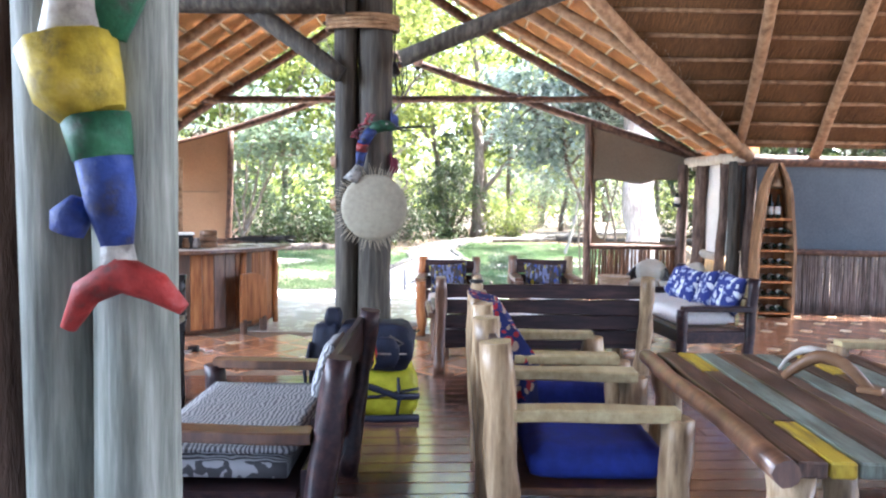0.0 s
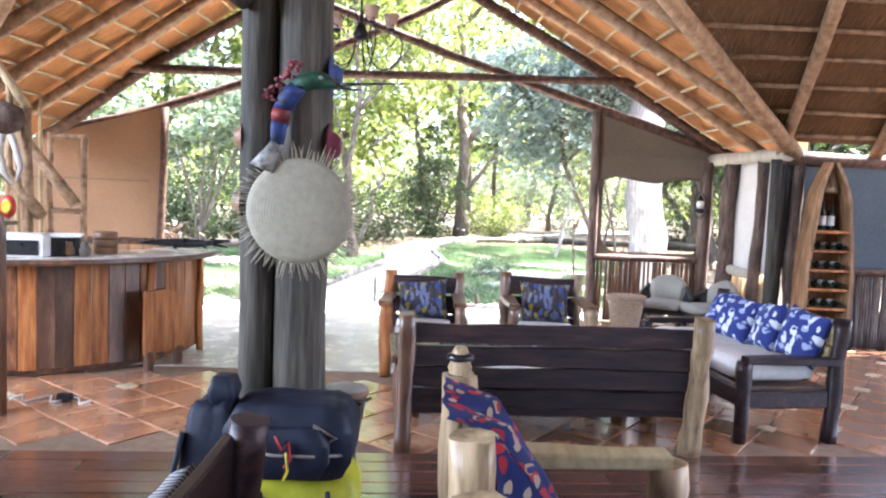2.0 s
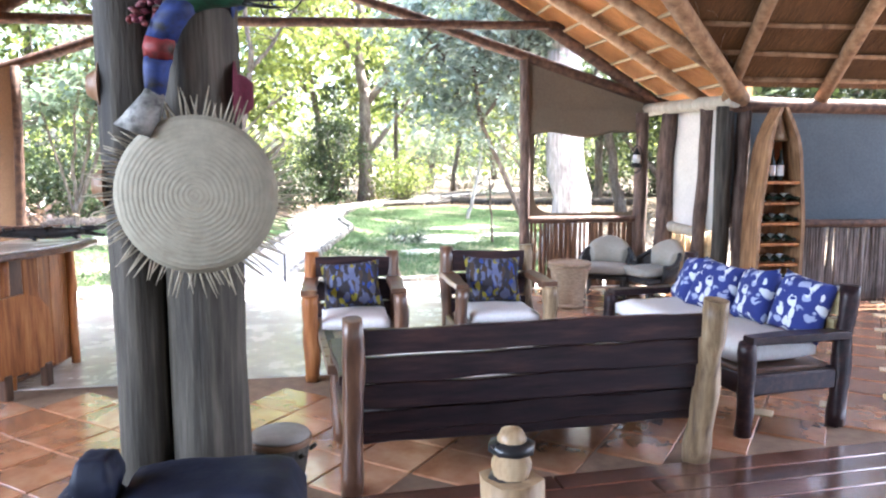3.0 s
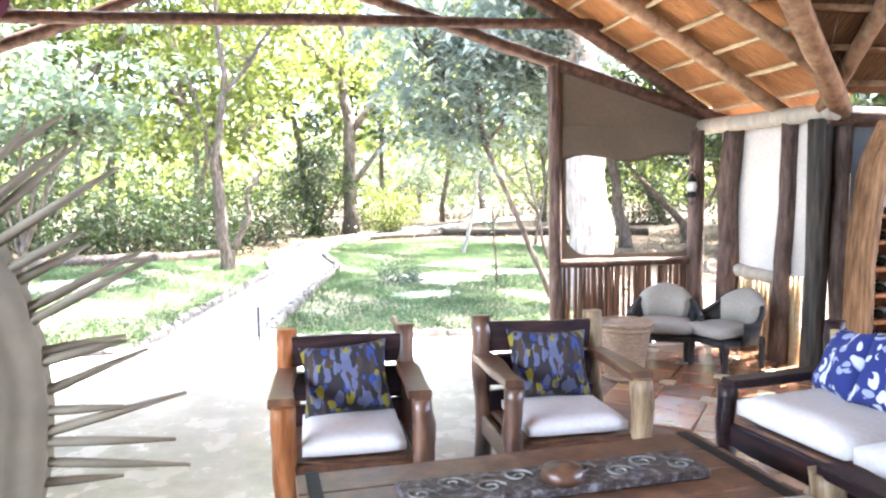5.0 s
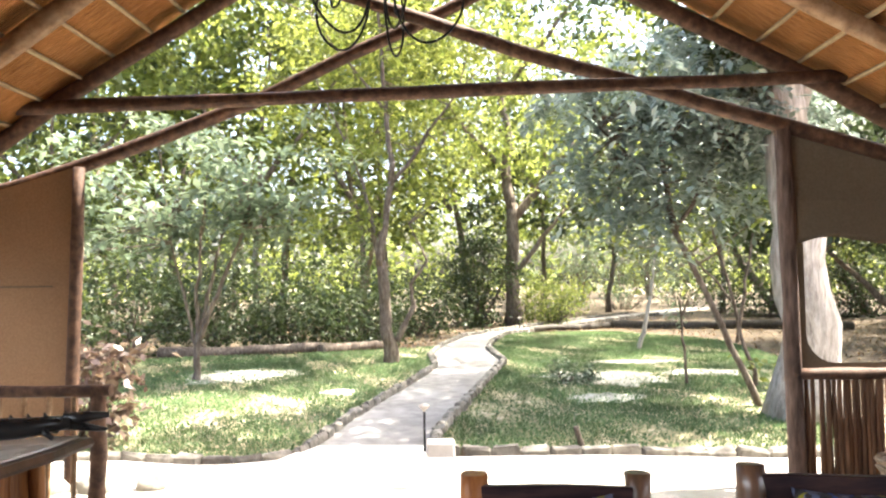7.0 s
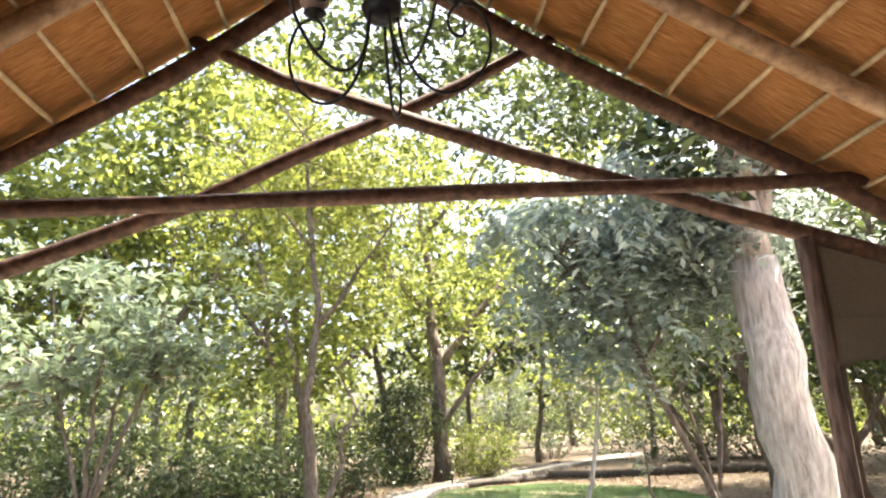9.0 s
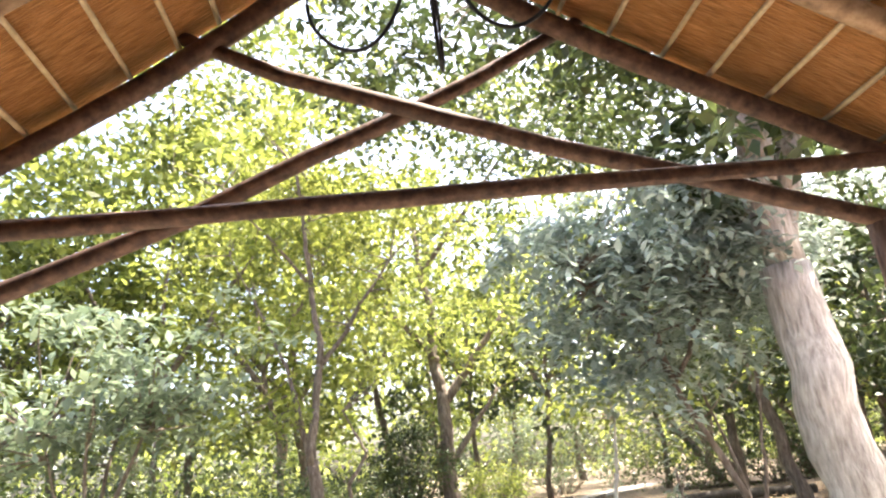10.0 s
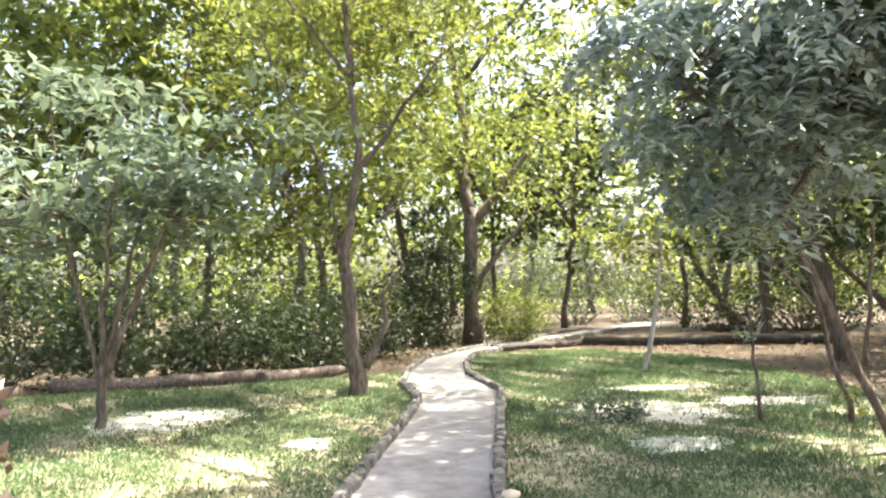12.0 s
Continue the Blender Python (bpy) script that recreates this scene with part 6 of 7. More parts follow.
part("gourd", shifted(lathe([(0.02, -0.14), (0.12, -0.10), (0.17, 0.0), (0.14, 0.10), (0.04, 0.15)], 18), pose(0, 0, 0.06)), BARK_POST, bl)
part("horn", tube([(-0.02, 0, -0.08), (-0.06, 0, -0.25), (-0.02, 0, -0.42), (0.06, 0, -0.52)], [0.03, 0.035, 0.03, 0.012], 8), BONE, bl)
part("horn", tube([(0.05, 0, -0.08), (0.10, 0, -0.22), (0.14, 0, -0.38), (0.10, 0, -0.50)], [0.028, 0.032, 0.028, 0.012], 8), BONE, bl)
gd = thing("shield_garland", pose(-3.45, 7.72, 1.56), "string of small red and yellow painted shields on the stair", "garland")
GARLAND = ((-0.27, 0.28, "paint_red"), (-0.13, 0.13, "paint_red"), (-0.01, 0.0, "paint_orange"), (0.12, -0.13, "paint_red"), (0.24, -0.31, "paint_red"))
part("cord", tube([(-0.34, 0.02, 0.40)] + [(x, 0.012, z) for x, z, c in GARLAND] + [(0.42, 0.05, -0.05)], 0.005, 5), POLE, gd)
for i, (x, z, c) in enumerate(GARLAND):
    o = part("shield", shifted(lathe([(0.001, 0.02), (0.035, 0.018), (0.065, 0.01), (0.085, 0.0), (0.083, -0.01)], 20), pose(x, 0, z, 90, 0, 0) @ Matrix.Diagonal((0.8, 1.1, 1, 1))), MATS[c], gd)
    part("painted_ring", shifted(lathe([(0.03, 0.0215), (0.034, 0.024), (0.05, 0.0205), (0.052, 0.016)], 20), pose(x, 0, z, 90, 0, 0) @ Matrix.Diagonal((0.8, 1.1, 1, 1))), MATS["paint_yellow"], o)
sh = thing("pole_shelf", pose(-3.38, 9.02, 0), "tall rack of pale poles beside the stair", "rack")
for x in (-0.16, 0.16):
    part("pole", log((x, 0, 0), (x, 0, 1.93 if x < 0 else 1.90), 0.032, seed=x, wobble=0.3), POLE, sh)
for z in (0.3, 0.75, 1.18, 1.89):
    part("rung", log((-0.18, 0, z), (0.18, 0, z), 0.024, seed=z), POLE, sh)
mr_ = thing("arched_frame", pose(-2.71, 6.40, 0, 0, 0, 10), "arched dark wooden lattice frame with small panes", "frame")
pts = [(-0.20, 0, 0), (-0.20, 0, 1.1)] + [(0.20 * math.cos(a), 0, 1.15 + 0.22 * math.sin(a)) for a in (math.pi - math.pi * k / 10 for k in range(11))] + [(0.20, 0, 1.1), (0.20, 0, 0)]
part("outer_frame", tube(pts, 0.03, 8), BROWN_WOOD, mr_)
part("back_panel", box((0, 0.02, 0.6), (0.38, 0.012, 1.2), 0.003), CALABASH, mr_)
for x in (-0.08, 0.08):
    part("bar", log((x, 0, 0), (x, 0, 1.15), 0.014, seed=x), BROWN_WOOD, mr_)
part("mirror_pane", box((-0.0, -0.005, 0.82), (0.09, 0.008, 0.26), 0.002), PAPER, mr_)
part("heart", shifted(lathe([(0.001, 0.02), (0.05, 0.015), (0.07, 0.0), (0.05, -0.01)], 14), pose(0, -0.01, 1.22, 90)), MATS["paint_red"], mr_)
ck = thing("brick_column", pose(-4.10, 7.75, 0), "white painted brick column beside the bar", "column", "", "structure")
part("core", box((0, 0, 0.5), (0.5, 0.4, 1.0), 0.004), GROUT, ck)
bme = mesh_of("brick", box((0, 0, 0), (0.215, 0.1, 0.068), 0.01, None, 0.003), WHITE_BRICK)
for r in range(13):
    for q in range(3):
        x = -0.25 + 0.225 * q + (0.1 if r % 2 else 0)
        if x > 0.28:
            continue
        ob = new("brick", bme); ob.parent = ck; ob.matrix_basis = pose(x + 0.02, -0.17, 0.04 + 0.077 * r)
    for q in range(2):
        ob = new("brick", bme); ob.parent = ck; ob.matrix_basis = pose(0.24, -0.06 + 0.22 * q, 0.04 + 0.077 * r, 0, 0, 90)
reeds("reed_screen_stair", (-5.6, 9.3), (-3.75, 9.3), 0.5, 2.3, 0.12, BATTEN, "pale upright sticks behind the staircase", None, 0.1, 9)
bk2 = thing("book_shelf", pose(-4.5, 6.3, 0), "low dark shelf with papers on top", "shelf")
for z in (0.1, 0.5, 0.93):
    part("board", box((0, 0, z), (0.9, 0.34, 0.04), 0.006), BLACK_PAINT, bk2)
for x in (-0.43, 0.43):
    part("upright", box((x, 0, 0.475), (0.04, 0.34, 0.95), 0.006), BLACK_PAINT, bk2)
cab = thing("floor_cable", pose(-2.4, 6.75, 0.0), "tangled pale cable on the tiles by the bar", "cable")
part("cable", tube([(-0.25 + 0.05 * i, 0.08 * math.sin(i * 1.7), 0.008 + 0.006 * (i % 2)) for i in range(12)], 0.007, 5), PAPER, cab)
part("plug", box((0.12, 0.0, 0.03), (0.09, 0.06, 0.05), 0.008), BLACK_PAINT, cab)

# loose straws hanging from the thatch along the valley
rs = random.Random(66)
bm = bmesh.new()
for k in range(150):
    f = rs.random() ** 0.8
    x = XR + (RX - XR) * f * 0.75 + rs.uniform(-0.12, 0.16)
    y = EY + (YV - EY) * f * 0.75 + rs.uniform(-0.12, 0.16)
    z = EZ + (RZ - EZ) * f * 0.75 + 0.11
    q = Vector((rs.uniform(-0.12, 0.12), rs.uniform(-0.12, 0.12), -rs.uniform(0.05, 0.2)))
    add_tube(bm, [(x, y, z), Vector((x, y, z)) + q * 0.5 + Vector((0, 0, 0.02)), Vector((x, y, z)) + q], [0.002, 0.0018, 0.001], 3, cap=False)
tagged(part("loose_straw", bm, STRAW_EDGE), "loose thatch straws poking out along the valley", "straw", "", "stuff")

# ---- garden ----
def branch_path(p0, p1, n, seed, wig):
    p0, p1 = Vector(p0), Vector(p1)
    ln = (p1 - p0).length
    return [p0.lerp(p1, i / n) + Vector((noise.noise(Vector((i * 0.5, seed * 3.3, 0))), noise.noise(Vector((i * 0.5, seed * 3.3, 5))), 0.4 * noise.noise(Vector((i * 0.5, seed * 3.3, 9))))) * wig * ln * math.sin(math.pi * min(1, i / n + 0.1)) for i in range(n + 1)]


def tree(name, base, limbs, crowns, bark, leaf, label, seed=0, leaf_size=0.12, flat=0.5, aspect=0.45, twigs=True, flare=1.35, gaps=(), size=1.0):
    """limbs: (from, to, r0, r1); crowns: (centre, radii, clumps, per, clump radius). All relative to base."""
    t = thing(name, pose(*base) @ Matrix.Scale(size, 4), label, "tree")
    rng = np.random.default_rng(seed)
    for i, (a, b, r0, r1) in enumerate(limbs):
        n = 9
        pts = branch_path(a, b, n, seed + i, 0.05)
        rad = [r0 + (r1 - r0) * k / n for k in range(n + 1)]
        if i == 0:
            rad[0] *= flare
            rad[1] *= 1 + (flare - 1) * 0.3
            pts[0].z -= 0.1
        part("trunk" if i == 0 else "limb", tube(pts, rad, 12 if r0 > 0.08 else 7, 0.22, seed + i), bark, t)
    V, F, n0 = [], [], 0
    bm = bmesh.new()
    for c in crowns:
        p, cl = crown_points(rng, c[0], c[1], max(3, int(c[2] * 0.62)), max(6, int(c[3] * 0.80)), c[4] * 0.92, *c[5:])
        for gx, gy, gr in gaps:   # open places in the crown, set to let sun reach chosen ground
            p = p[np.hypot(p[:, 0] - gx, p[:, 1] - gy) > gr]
        v, f = leaf_arrays(p, leaf_size * 1.42, rng, flat, aspect)
        V.append(v); F.append(f + n0); n0 += len(v)
        if twigs and limbs:
            ends = [Vector(l[0]).lerp(Vector(l[1]), f) for l in limbs[1:] or limbs for f in (0.4, 0.55, 0.7, 0.85, 1.0)]
            for q in cl[::2]:
                q = Vector(q)
                e = min(ends, key=lambda w: (w - q).length)
                if (e - q).length < 1.7 and e.z < q.z + 0.5:
                    add_tube(bm, branch_path(e, q, 4, float(q.x), 0.08), [0.02, 0.016, 0.012, 0.008, 0.004], 4, cap=False)
    cr = new("crown", arrays_mesh("crown", np.concatenate(V), np.concatenate(F), leaf))
    cr.parent = t
    if len(bm.verts):
        tagged(part("branchwork", bm, bark, t), "", "", "", "stuff")
    else:
        bm.free()
    return t


# slender tree by the path bend
tree("garden_tree", (-1.80, 20.9, GZ), [((0, 0, 0), (-0.2, 0, 2.2), 0.145, 0.105), ((-0.2, 0, 2.1), (0.02, 0.05, 3.9), 0.095, 0.065), ((-0.2, 0, 2.1), (-0.6, 0.1, 4.0), 0.07, 0.03), ((0.02, 0.05, 3.8), (-0.25, 0.2, 8.0), 0.07, 0.03),
      ((0.02, 0.05, 3.8), (1.5, 0.3, 5.9), 0.055, 0.02), ((-0.6, 0.1, 3.9), (-1.6, 0.2, 6.2), 0.03, 0.012), ((0.12, 0.0, 0.5), (0.5, 0.1, 1.25), 0.075, 0.05), ((0.48, 0.1, 1.2), (0.42, 0.1, 1.75), 0.05, 0.04), ((0.42, 0.1, 1.7), (0.78, 0.1, 2.2), 0.04, 0.03), ((0.78, 0.1, 2.2), (0.4, 0.1, 3.0), 0.03, 0.015), ((-0.15, 0.1, 5.5), (-1.7, 0, 7.6), 0.04, 0.012)],
     # the last crown is added to shade the hedge
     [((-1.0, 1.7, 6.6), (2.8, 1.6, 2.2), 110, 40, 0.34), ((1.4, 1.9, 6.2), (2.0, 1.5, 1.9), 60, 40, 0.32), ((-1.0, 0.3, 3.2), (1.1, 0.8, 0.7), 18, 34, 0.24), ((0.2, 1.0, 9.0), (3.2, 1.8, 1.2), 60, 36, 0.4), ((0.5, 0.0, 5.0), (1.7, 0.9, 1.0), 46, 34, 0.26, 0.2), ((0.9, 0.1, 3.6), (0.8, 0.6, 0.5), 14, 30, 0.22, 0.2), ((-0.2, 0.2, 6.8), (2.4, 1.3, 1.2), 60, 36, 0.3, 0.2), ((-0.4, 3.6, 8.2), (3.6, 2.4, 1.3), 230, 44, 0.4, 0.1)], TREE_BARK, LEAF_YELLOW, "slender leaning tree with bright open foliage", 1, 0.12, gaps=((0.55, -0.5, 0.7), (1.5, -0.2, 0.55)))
# many-stemmed sapling on the left lawn
tree("young_tree", (-5.1, 18.55, GZ), [((0, 0, 0), (0.05, 0, 0.75), 0.06, 0.05), ((0.03, 0, 0.6), (0.75, 0.1, 2.4), 0.045, 0.02), ((0.03, 0, 0.6), (0.35, 0.2, 2.3), 0.04, 0.02), ((0.02, 0, 0.5), (0.12, -0.1, 2.3), 0.035, 0.02), ((0.02, 0, 0.5), (-0.5, 0.1, 2.5), 0.03, 0.015)],
     [((-0.2, 0, 3.1), (2.5, 1.9, 1.1), 120, 30, 0.26, 0.3, 0.2), ((-1.0, 0, 2.3), (1.4, 1.2, 0.5), 34, 30, 0.25, 0.3, 0.2), ((0.9, 0.3, 2.6), (1.1, 1.0, 0.5), 30, 30, 0.25, 0.3, 0.2)], TREE_BARK, LEAF_GREY, "young tree with pale forked stems and layered leaves", 12, 0.135, 0.85, 0.5, size=1.16)


# leaning tree with feathery foliage
def frond_arrays(rng, bases, length, pairs, leaf_len):
    P, A = [], []
    d = rng.normal(size=(len(bases), 3))
    d[:, 2] = -0.35 + 0.4 * rng.normal(size=len(bases))
    d /= np.linalg.norm(d, axis=1, keepdims=True)
    side = np.cross(d, np.array([0, 0, 1.0]) + 0.3 * rng.normal(size=d.shape))
    side /= np.linalg.norm(side, axis=1, keepdims=True) + 1e-9
    for k in range(pairs):
        f = (k + 0.6) / pairs
        pos = bases + d * length * f - np.array([0, 0, 1.0]) * length * 0.35 * f * f
        for s in (-1, 1):
            P.append(pos)
            A.append(side * s + d * 0.45 - np.array([0, 0, 0.2]))
    P, A = np.concatenate(P), np.concatenate(A)
    A /= np.linalg.norm(A, axis=1, keepdims=True)
    return leaf_arrays(P, leaf_len, rng, 0.8, 0.46, A)


def feather_tree(name, base, limbs, crowns, leaf, label, seed):
    t = tree(name, base, limbs, [(crowns[0][0], (0.5, 0.5, 0.3), 3, 8, 0.1)], TREE_BARK, leaf, label, seed, 0.1, twigs=False)
    rng = np.random.default_rng(seed + 50)
    bm = bmesh.new()
    V, F, n0 = [], [], 0
    ends = [Vector(l[0]).lerp(Vector(l[1]), f) for l in limbs[1:] for f in (0.4, 0.6, 0.8, 1.0)]
    for c, r, n, per in crowns:
        p, cl = crown_points(rng, c, r, n, per, 0.28, 0.35)
        v, f = frond_arrays(rng, p, 0.58, 6, 0.165)
        V.append(v); F.append(f + n0); n0 += len(v)
        for q in cl:
            q = Vector(q)
            e = min(ends, key=lambda w: (w - q).length)
            if (e - q).length < 1.5:
                add_tube(bm, branch_path(e, q, 4, float(q.x), 0.08), [0.018, 0.014, 0.01, 0.007, 0.004], 4, cap=False)
    ob = new("foliage", arrays_mesh("foliage", np.concatenate(V), np.concatenate(F), leaf))
    ob.parent = t
    tagged(part("branchwork", bm, TREE_BARK, t), "", "", "", "stuff")
    return t


feather_tree("leaning_tree", (3.78, 15.55, GZ), [((0, 0, 0), (-1.15, 0.0, 2.5), 0.048, 0.036), ((-1.15, 0.0, 2.45), (-1.25, 0.1, 3.5), 0.05, 0.03), ((-1.1, 0.1, 2.4), (-0.4, 0.1, 3.6), 0.035, 0.02), ((-1.2, 0.2, 3.0), (-2.1, 0.1, 3.9), 0.03, 0.015), ((-0.3, 0.05, 0.9), (0.05, 0.3, 2.4), 0.028, 0.015)],
             [((-1.15, 0.1, 3.75), (1.5, 1.2, 0.95), 44, 6), ((-1.9, 0.0, 4.35), (0.9, 0.9, 0.5), 16, 6), ((-0.1, 0.2, 3.9), (1.1, 1.0, 0.8), 24, 6), ((-1.3, 0.1, 3.0), (0.95, 0.7, 0.6), 20, 6), ((0.6, 0.2, 4.9), (1.6, 1.2, 0.8), 22, 6), ((-0.6, 0.0, 4.6), (1.5, 1.0, 0.6), 22, 6)], LEAF_BLUE, "leaning slim tree with drooping blue-green feathery leaves", 3)
tree("thin_tree", (4.3, 17.1, GZ), [((0, 0, 0), (-0.55, 0.2, 2.6), 0.035, 0.02), ((-0.3, 0.1, 1.4), (-1.1, 0.4, 2.5), 0.022, 0.012)], [((-0.6, 0.4, 3.0), (1.2, 1.0, 0.7), 26, 26, 0.25), ((0.05, 0, 0.35), (0.25, 0.2, 0.2), 4, 14, 0.1)], TREE_BARK, LEAF_GREEN, "thin crooked sapling beside the leaning tree", 4, 0.11)
# great pale trunk
tree("great_tree", (4.02, 14.75, GZ), [((0, 0, 0), (-0.08, 0.1, 3.6), 0.36, 0.29), ((-0.08, 0.1, 3.5), (-0.6, 0.4, 8.5), 0.24, 0.13), ((-0.08, 0.1, 3.6), (1.2, 0.5, 7.5), 0.18, 0.1), ((-0.6, 0.4, 8.0), (-2.5, 3.5, 9.7), 0.09, 0.04), ((0.9, 0.4, 6.6), (3.4, 4.0, 9.0), 0.1, 0.04)],
     # the four wide crowns, out of view, are added to shade lawn and path
     [((-0.9, 0.9, 8.6), (2.4, 2.5, 1.5), 130, 50, 0.42), ((-0.1, 0.0, 5.1), (1.3, 0.9, 0.9), 40, 40, 0.3, 0.3), ((3.4, 4.5, 9.4), (4.0, 4.4, 0.9), 210, 46, 0.5, 0.1), ((-3.4, 6.4, 9.9), (3.8, 4.2, 0.9), 125, 46, 0.5, 0.1), ((0.7, 5.2, 9.7), (2.2, 4.6, 0.8), 130, 46, 0.5, 0.1), ((1.5, 11.5, 10.6), (4.5, 3.6, 0.9), 120, 46, 0.55, 0.1)], BIG_BARK, LEAF_DEEP, "great tree with thick pale rough trunk and added shading canopy", 5, 0.19, flare=1.5,
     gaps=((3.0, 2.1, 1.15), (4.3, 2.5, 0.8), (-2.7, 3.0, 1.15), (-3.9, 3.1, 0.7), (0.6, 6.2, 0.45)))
# darker shade trees beyond the bare ground
for _i, (_x, _y, _h, _k) in enumerate(((12.7, 23.6, 4.1, 1.29), (11.0, 31.3, 4.3, 1.39), (15.1, 19.2, 4.0, 1.23), (17.7, 28.5, 4.4, 1.36), (9.2, 24.6, 4.9, 1.3), (10.3, 19.5, 4.6, 1.24), (15.0, 27.7, 4.2, 1.35), (18.0, 23.7, 6.5, 1.29), (21.2, 32.0, 6.8, 1.4), (16.3, 35.8, 5.5, 1.45), (13.9, 38.9, 5.0, 1.5))):
    tree("shade_tree", (_x, _y, GZ), [((0, 0, 0), (0.3 - 0.2 * _i, 0.1, _h * 0.55), 0.13, 0.09), ((0.3 - 0.2 * _i, 0.1, _h * 0.5), (-0.9, 0.2, _h * 0.9), 0.08, 0.03), ((0.25 - 0.2 * _i, 0.1, _h * 0.45), (1.2, 0.3, _h * 0.85), 0.075, 0.03)],
         [((0, 0.2, _h), (2.5, 2.0, 1.5), 90, 44, 0.36, 0.3), ((0.2, 0.2, _h * 0.6), (2.4, 1.8, 0.9), 84, 42, 0.32, 0.2)], TREE_BARK, LEAF_DEEP, "dark spreading shade tree beyond the lawn", 210 + _i, 0.16, size=_k)
# saplings on the right lawn
tree("sapling", (3.92, 23.20, GZ), [((0, 0, 0), (0.28, 0.05, 1.05), 0.045, 0.035), ((0.28, 0.05, 1.05), (0.42, 0.1, 2.0), 0.035, 0.02)], [((0.1, 0, 2.2), (1.1, 0.8, 0.4), 30, 26, 0.2, 0.3, 0.4)], BIG_BARK, LEAF_YELLOW, "small crooked sapling with lime-green leaves", 6, 0.13, size=1.25)
tree("sapling", (3.35, 17.45, GZ), [((0, 0, 0), (-0.06, 0.05, 1.15), 0.022, 0.012), ((-0.05, 0.05, 0.9), (0.1, 0.1, 1.2), 0.012, 0.006)], [((0.0, 0.1, 1.0), (0.2, 0.15, 0.2), 4, 10, 0.08)], TREE_BARK, LEAF_GREY, "bare thin sapling stick on the lawn", 7, 0.08, size=1.25)
# ivy-clad tree behind the path
tree("ivy_tree", (1.55, 32.90, GZ), [((0, 0, 0), (0.05, 0, 3.4), 0.21, 0.16), ((0.05, 0, 3.2), (-0.3, 0.2, 7.8), 0.15, 0.06), ((0.1, 0, 3.0), (1.9, 0.2, 5.2), 0.12, 0.05), ((0.05, 0, 1.4), (1.5, 0.1, 3.2), 0.09, 0.04), ((0.0, 0, 4), (-1.7, 0, 6.2), 0.1, 0.04), ((-0.2, 0.1, 6.5), (2.6, -2.0, 9.6), 0.08, 0.03)],
     [((0.2, 0.3, 6.2), (3.4, 2.6, 2.4), 150, 40, 0.4), ((1.6, 0.2, 4.6), (2.0, 1.6, 1.0), 40, 36, 0.32), ((2.6, -2.6, 10.3), (3.4, 1.9, 1.6), 120, 42, 0.42, 0.2), ((-1.4, 0, 4.9), (1.6, 1.4, 1.1), 40, 36, 0.32)], TREE_BARK, LEAF_GREEN, "dark-trunked tree with spreading boughs", 8, 0.15, size=1.35)
def bush(name, base, radii, clumps, per, leaf, label, seed, size=0.11, cr=0.26, category="bush", shell=0.5, size_by=1.0):
    t = thing(name, pose(*base) @ Matrix.Scale(size_by, 4), label, category)
    rng = np.random.default_rng(seed)
    p, cl = crown_points(rng, (0, 0, radii[2] * 0.95), radii, clumps, per, cr, shell, 0.8)
    p[:, 2] = np.abs(p[:, 2])
    v, f = leaf_arrays(p, size, rng, 0.35)
    ob = new("foliage", arrays_mesh("foliage", v, f, leaf))
    ob.parent = t
    bm = bmesh.new()
    for q in cl[::3]:
        add_tube(bm, branch_path((0.15 * q[0], 0.15 * q[1], 0), q, 4, float(q[0]), 0.06), [0.022, 0.018, 0.014, 0.01, 0.006], 4, cap=False)
    tagged(part("branchwork", bm, TREE_BARK, t), "", "", "", "stuff")
    return t


bush("ivy_bush", (0.20, 32.90, GZ), (1.05, 0.9, 1.35), 130, 60, LEAF_DEEP, "dense dark upright bush beside the path", 20, 0.10, 0.2, size_by=1.4)
bush("small_bush", (3.00, 32.60, GZ), (0.8, 0.7, 0.7), 50, 50, LEAF_GREEN, "small leafy bush at the tree's foot", 21, 0.10, 0.2, size_by=1.4)
rngb = random.Random(3)
BUSHES = [(-10.1, 21.8, 1.39, 1.13), (-11.6, 22.7, 2.04, 1.91), (-9.0, 23.9, 1.93, 1.61), (-6.9, 24.3, 1.68, 1.49), (-4.9, 25.2, 1.44, 1.11), (-3.2, 25.8, 1.45, 1.05), (-13.9, 20.5, 2.24, 2.11), (-1.9, 28.7, 1.63, 1.49), (-16.0, 18.5, 2.19, 2.07), (-4.4, 28.4, 2.16, 2.16), (-8.0, 27.5, 2.41, 2.54), (-11.3, 26.9, 2.66, 2.79), (-15.7, 24.7, 2.6, 2.86)]
# the hedge's shade is put into its dark leaf colour
for i, (x, y, r, h) in enumerate(BUSHES):
    bush("undergrowth_bush", (x, y, GZ), (r, r * 0.8, h * (0.72 if -9 < x else 0.85)), 62, 48, LEAF_DEEP, "dense shrub at the lawn's edge, leaves darkened for shade", 30 + i, 0.15, 0.34)
for i, (x, y, r, h) in enumerate([(7.6, 42.2, 2.92, 2.31), (11.1, 44.3, 2.98, 2.51), (5.7, 44.4, 2.82, 2.51), (13.8, 34.0, 2.29, 1.43), (17.4, 30.3, 2.76, 1.93), (15.8, 52.7, 3.36, 3.03), (18.8, 24.4, 2.61, 2.08), (19.1, 43.0, 3.41, 3.1), (11.7, 35.3, 2.46, 1.88), (15.6, 34.7, 2.45, 1.87)]):
    bush("thicket_bush", (x, y, GZ), (r, r * 0.8, h), 60, 40, LEAF_DEEP if x > 10 else LEAF_GREEN if i % 2 else LEAF_GREY, "loose twiggy thicket behind the far path", 50 + i, 0.17, 0.46)
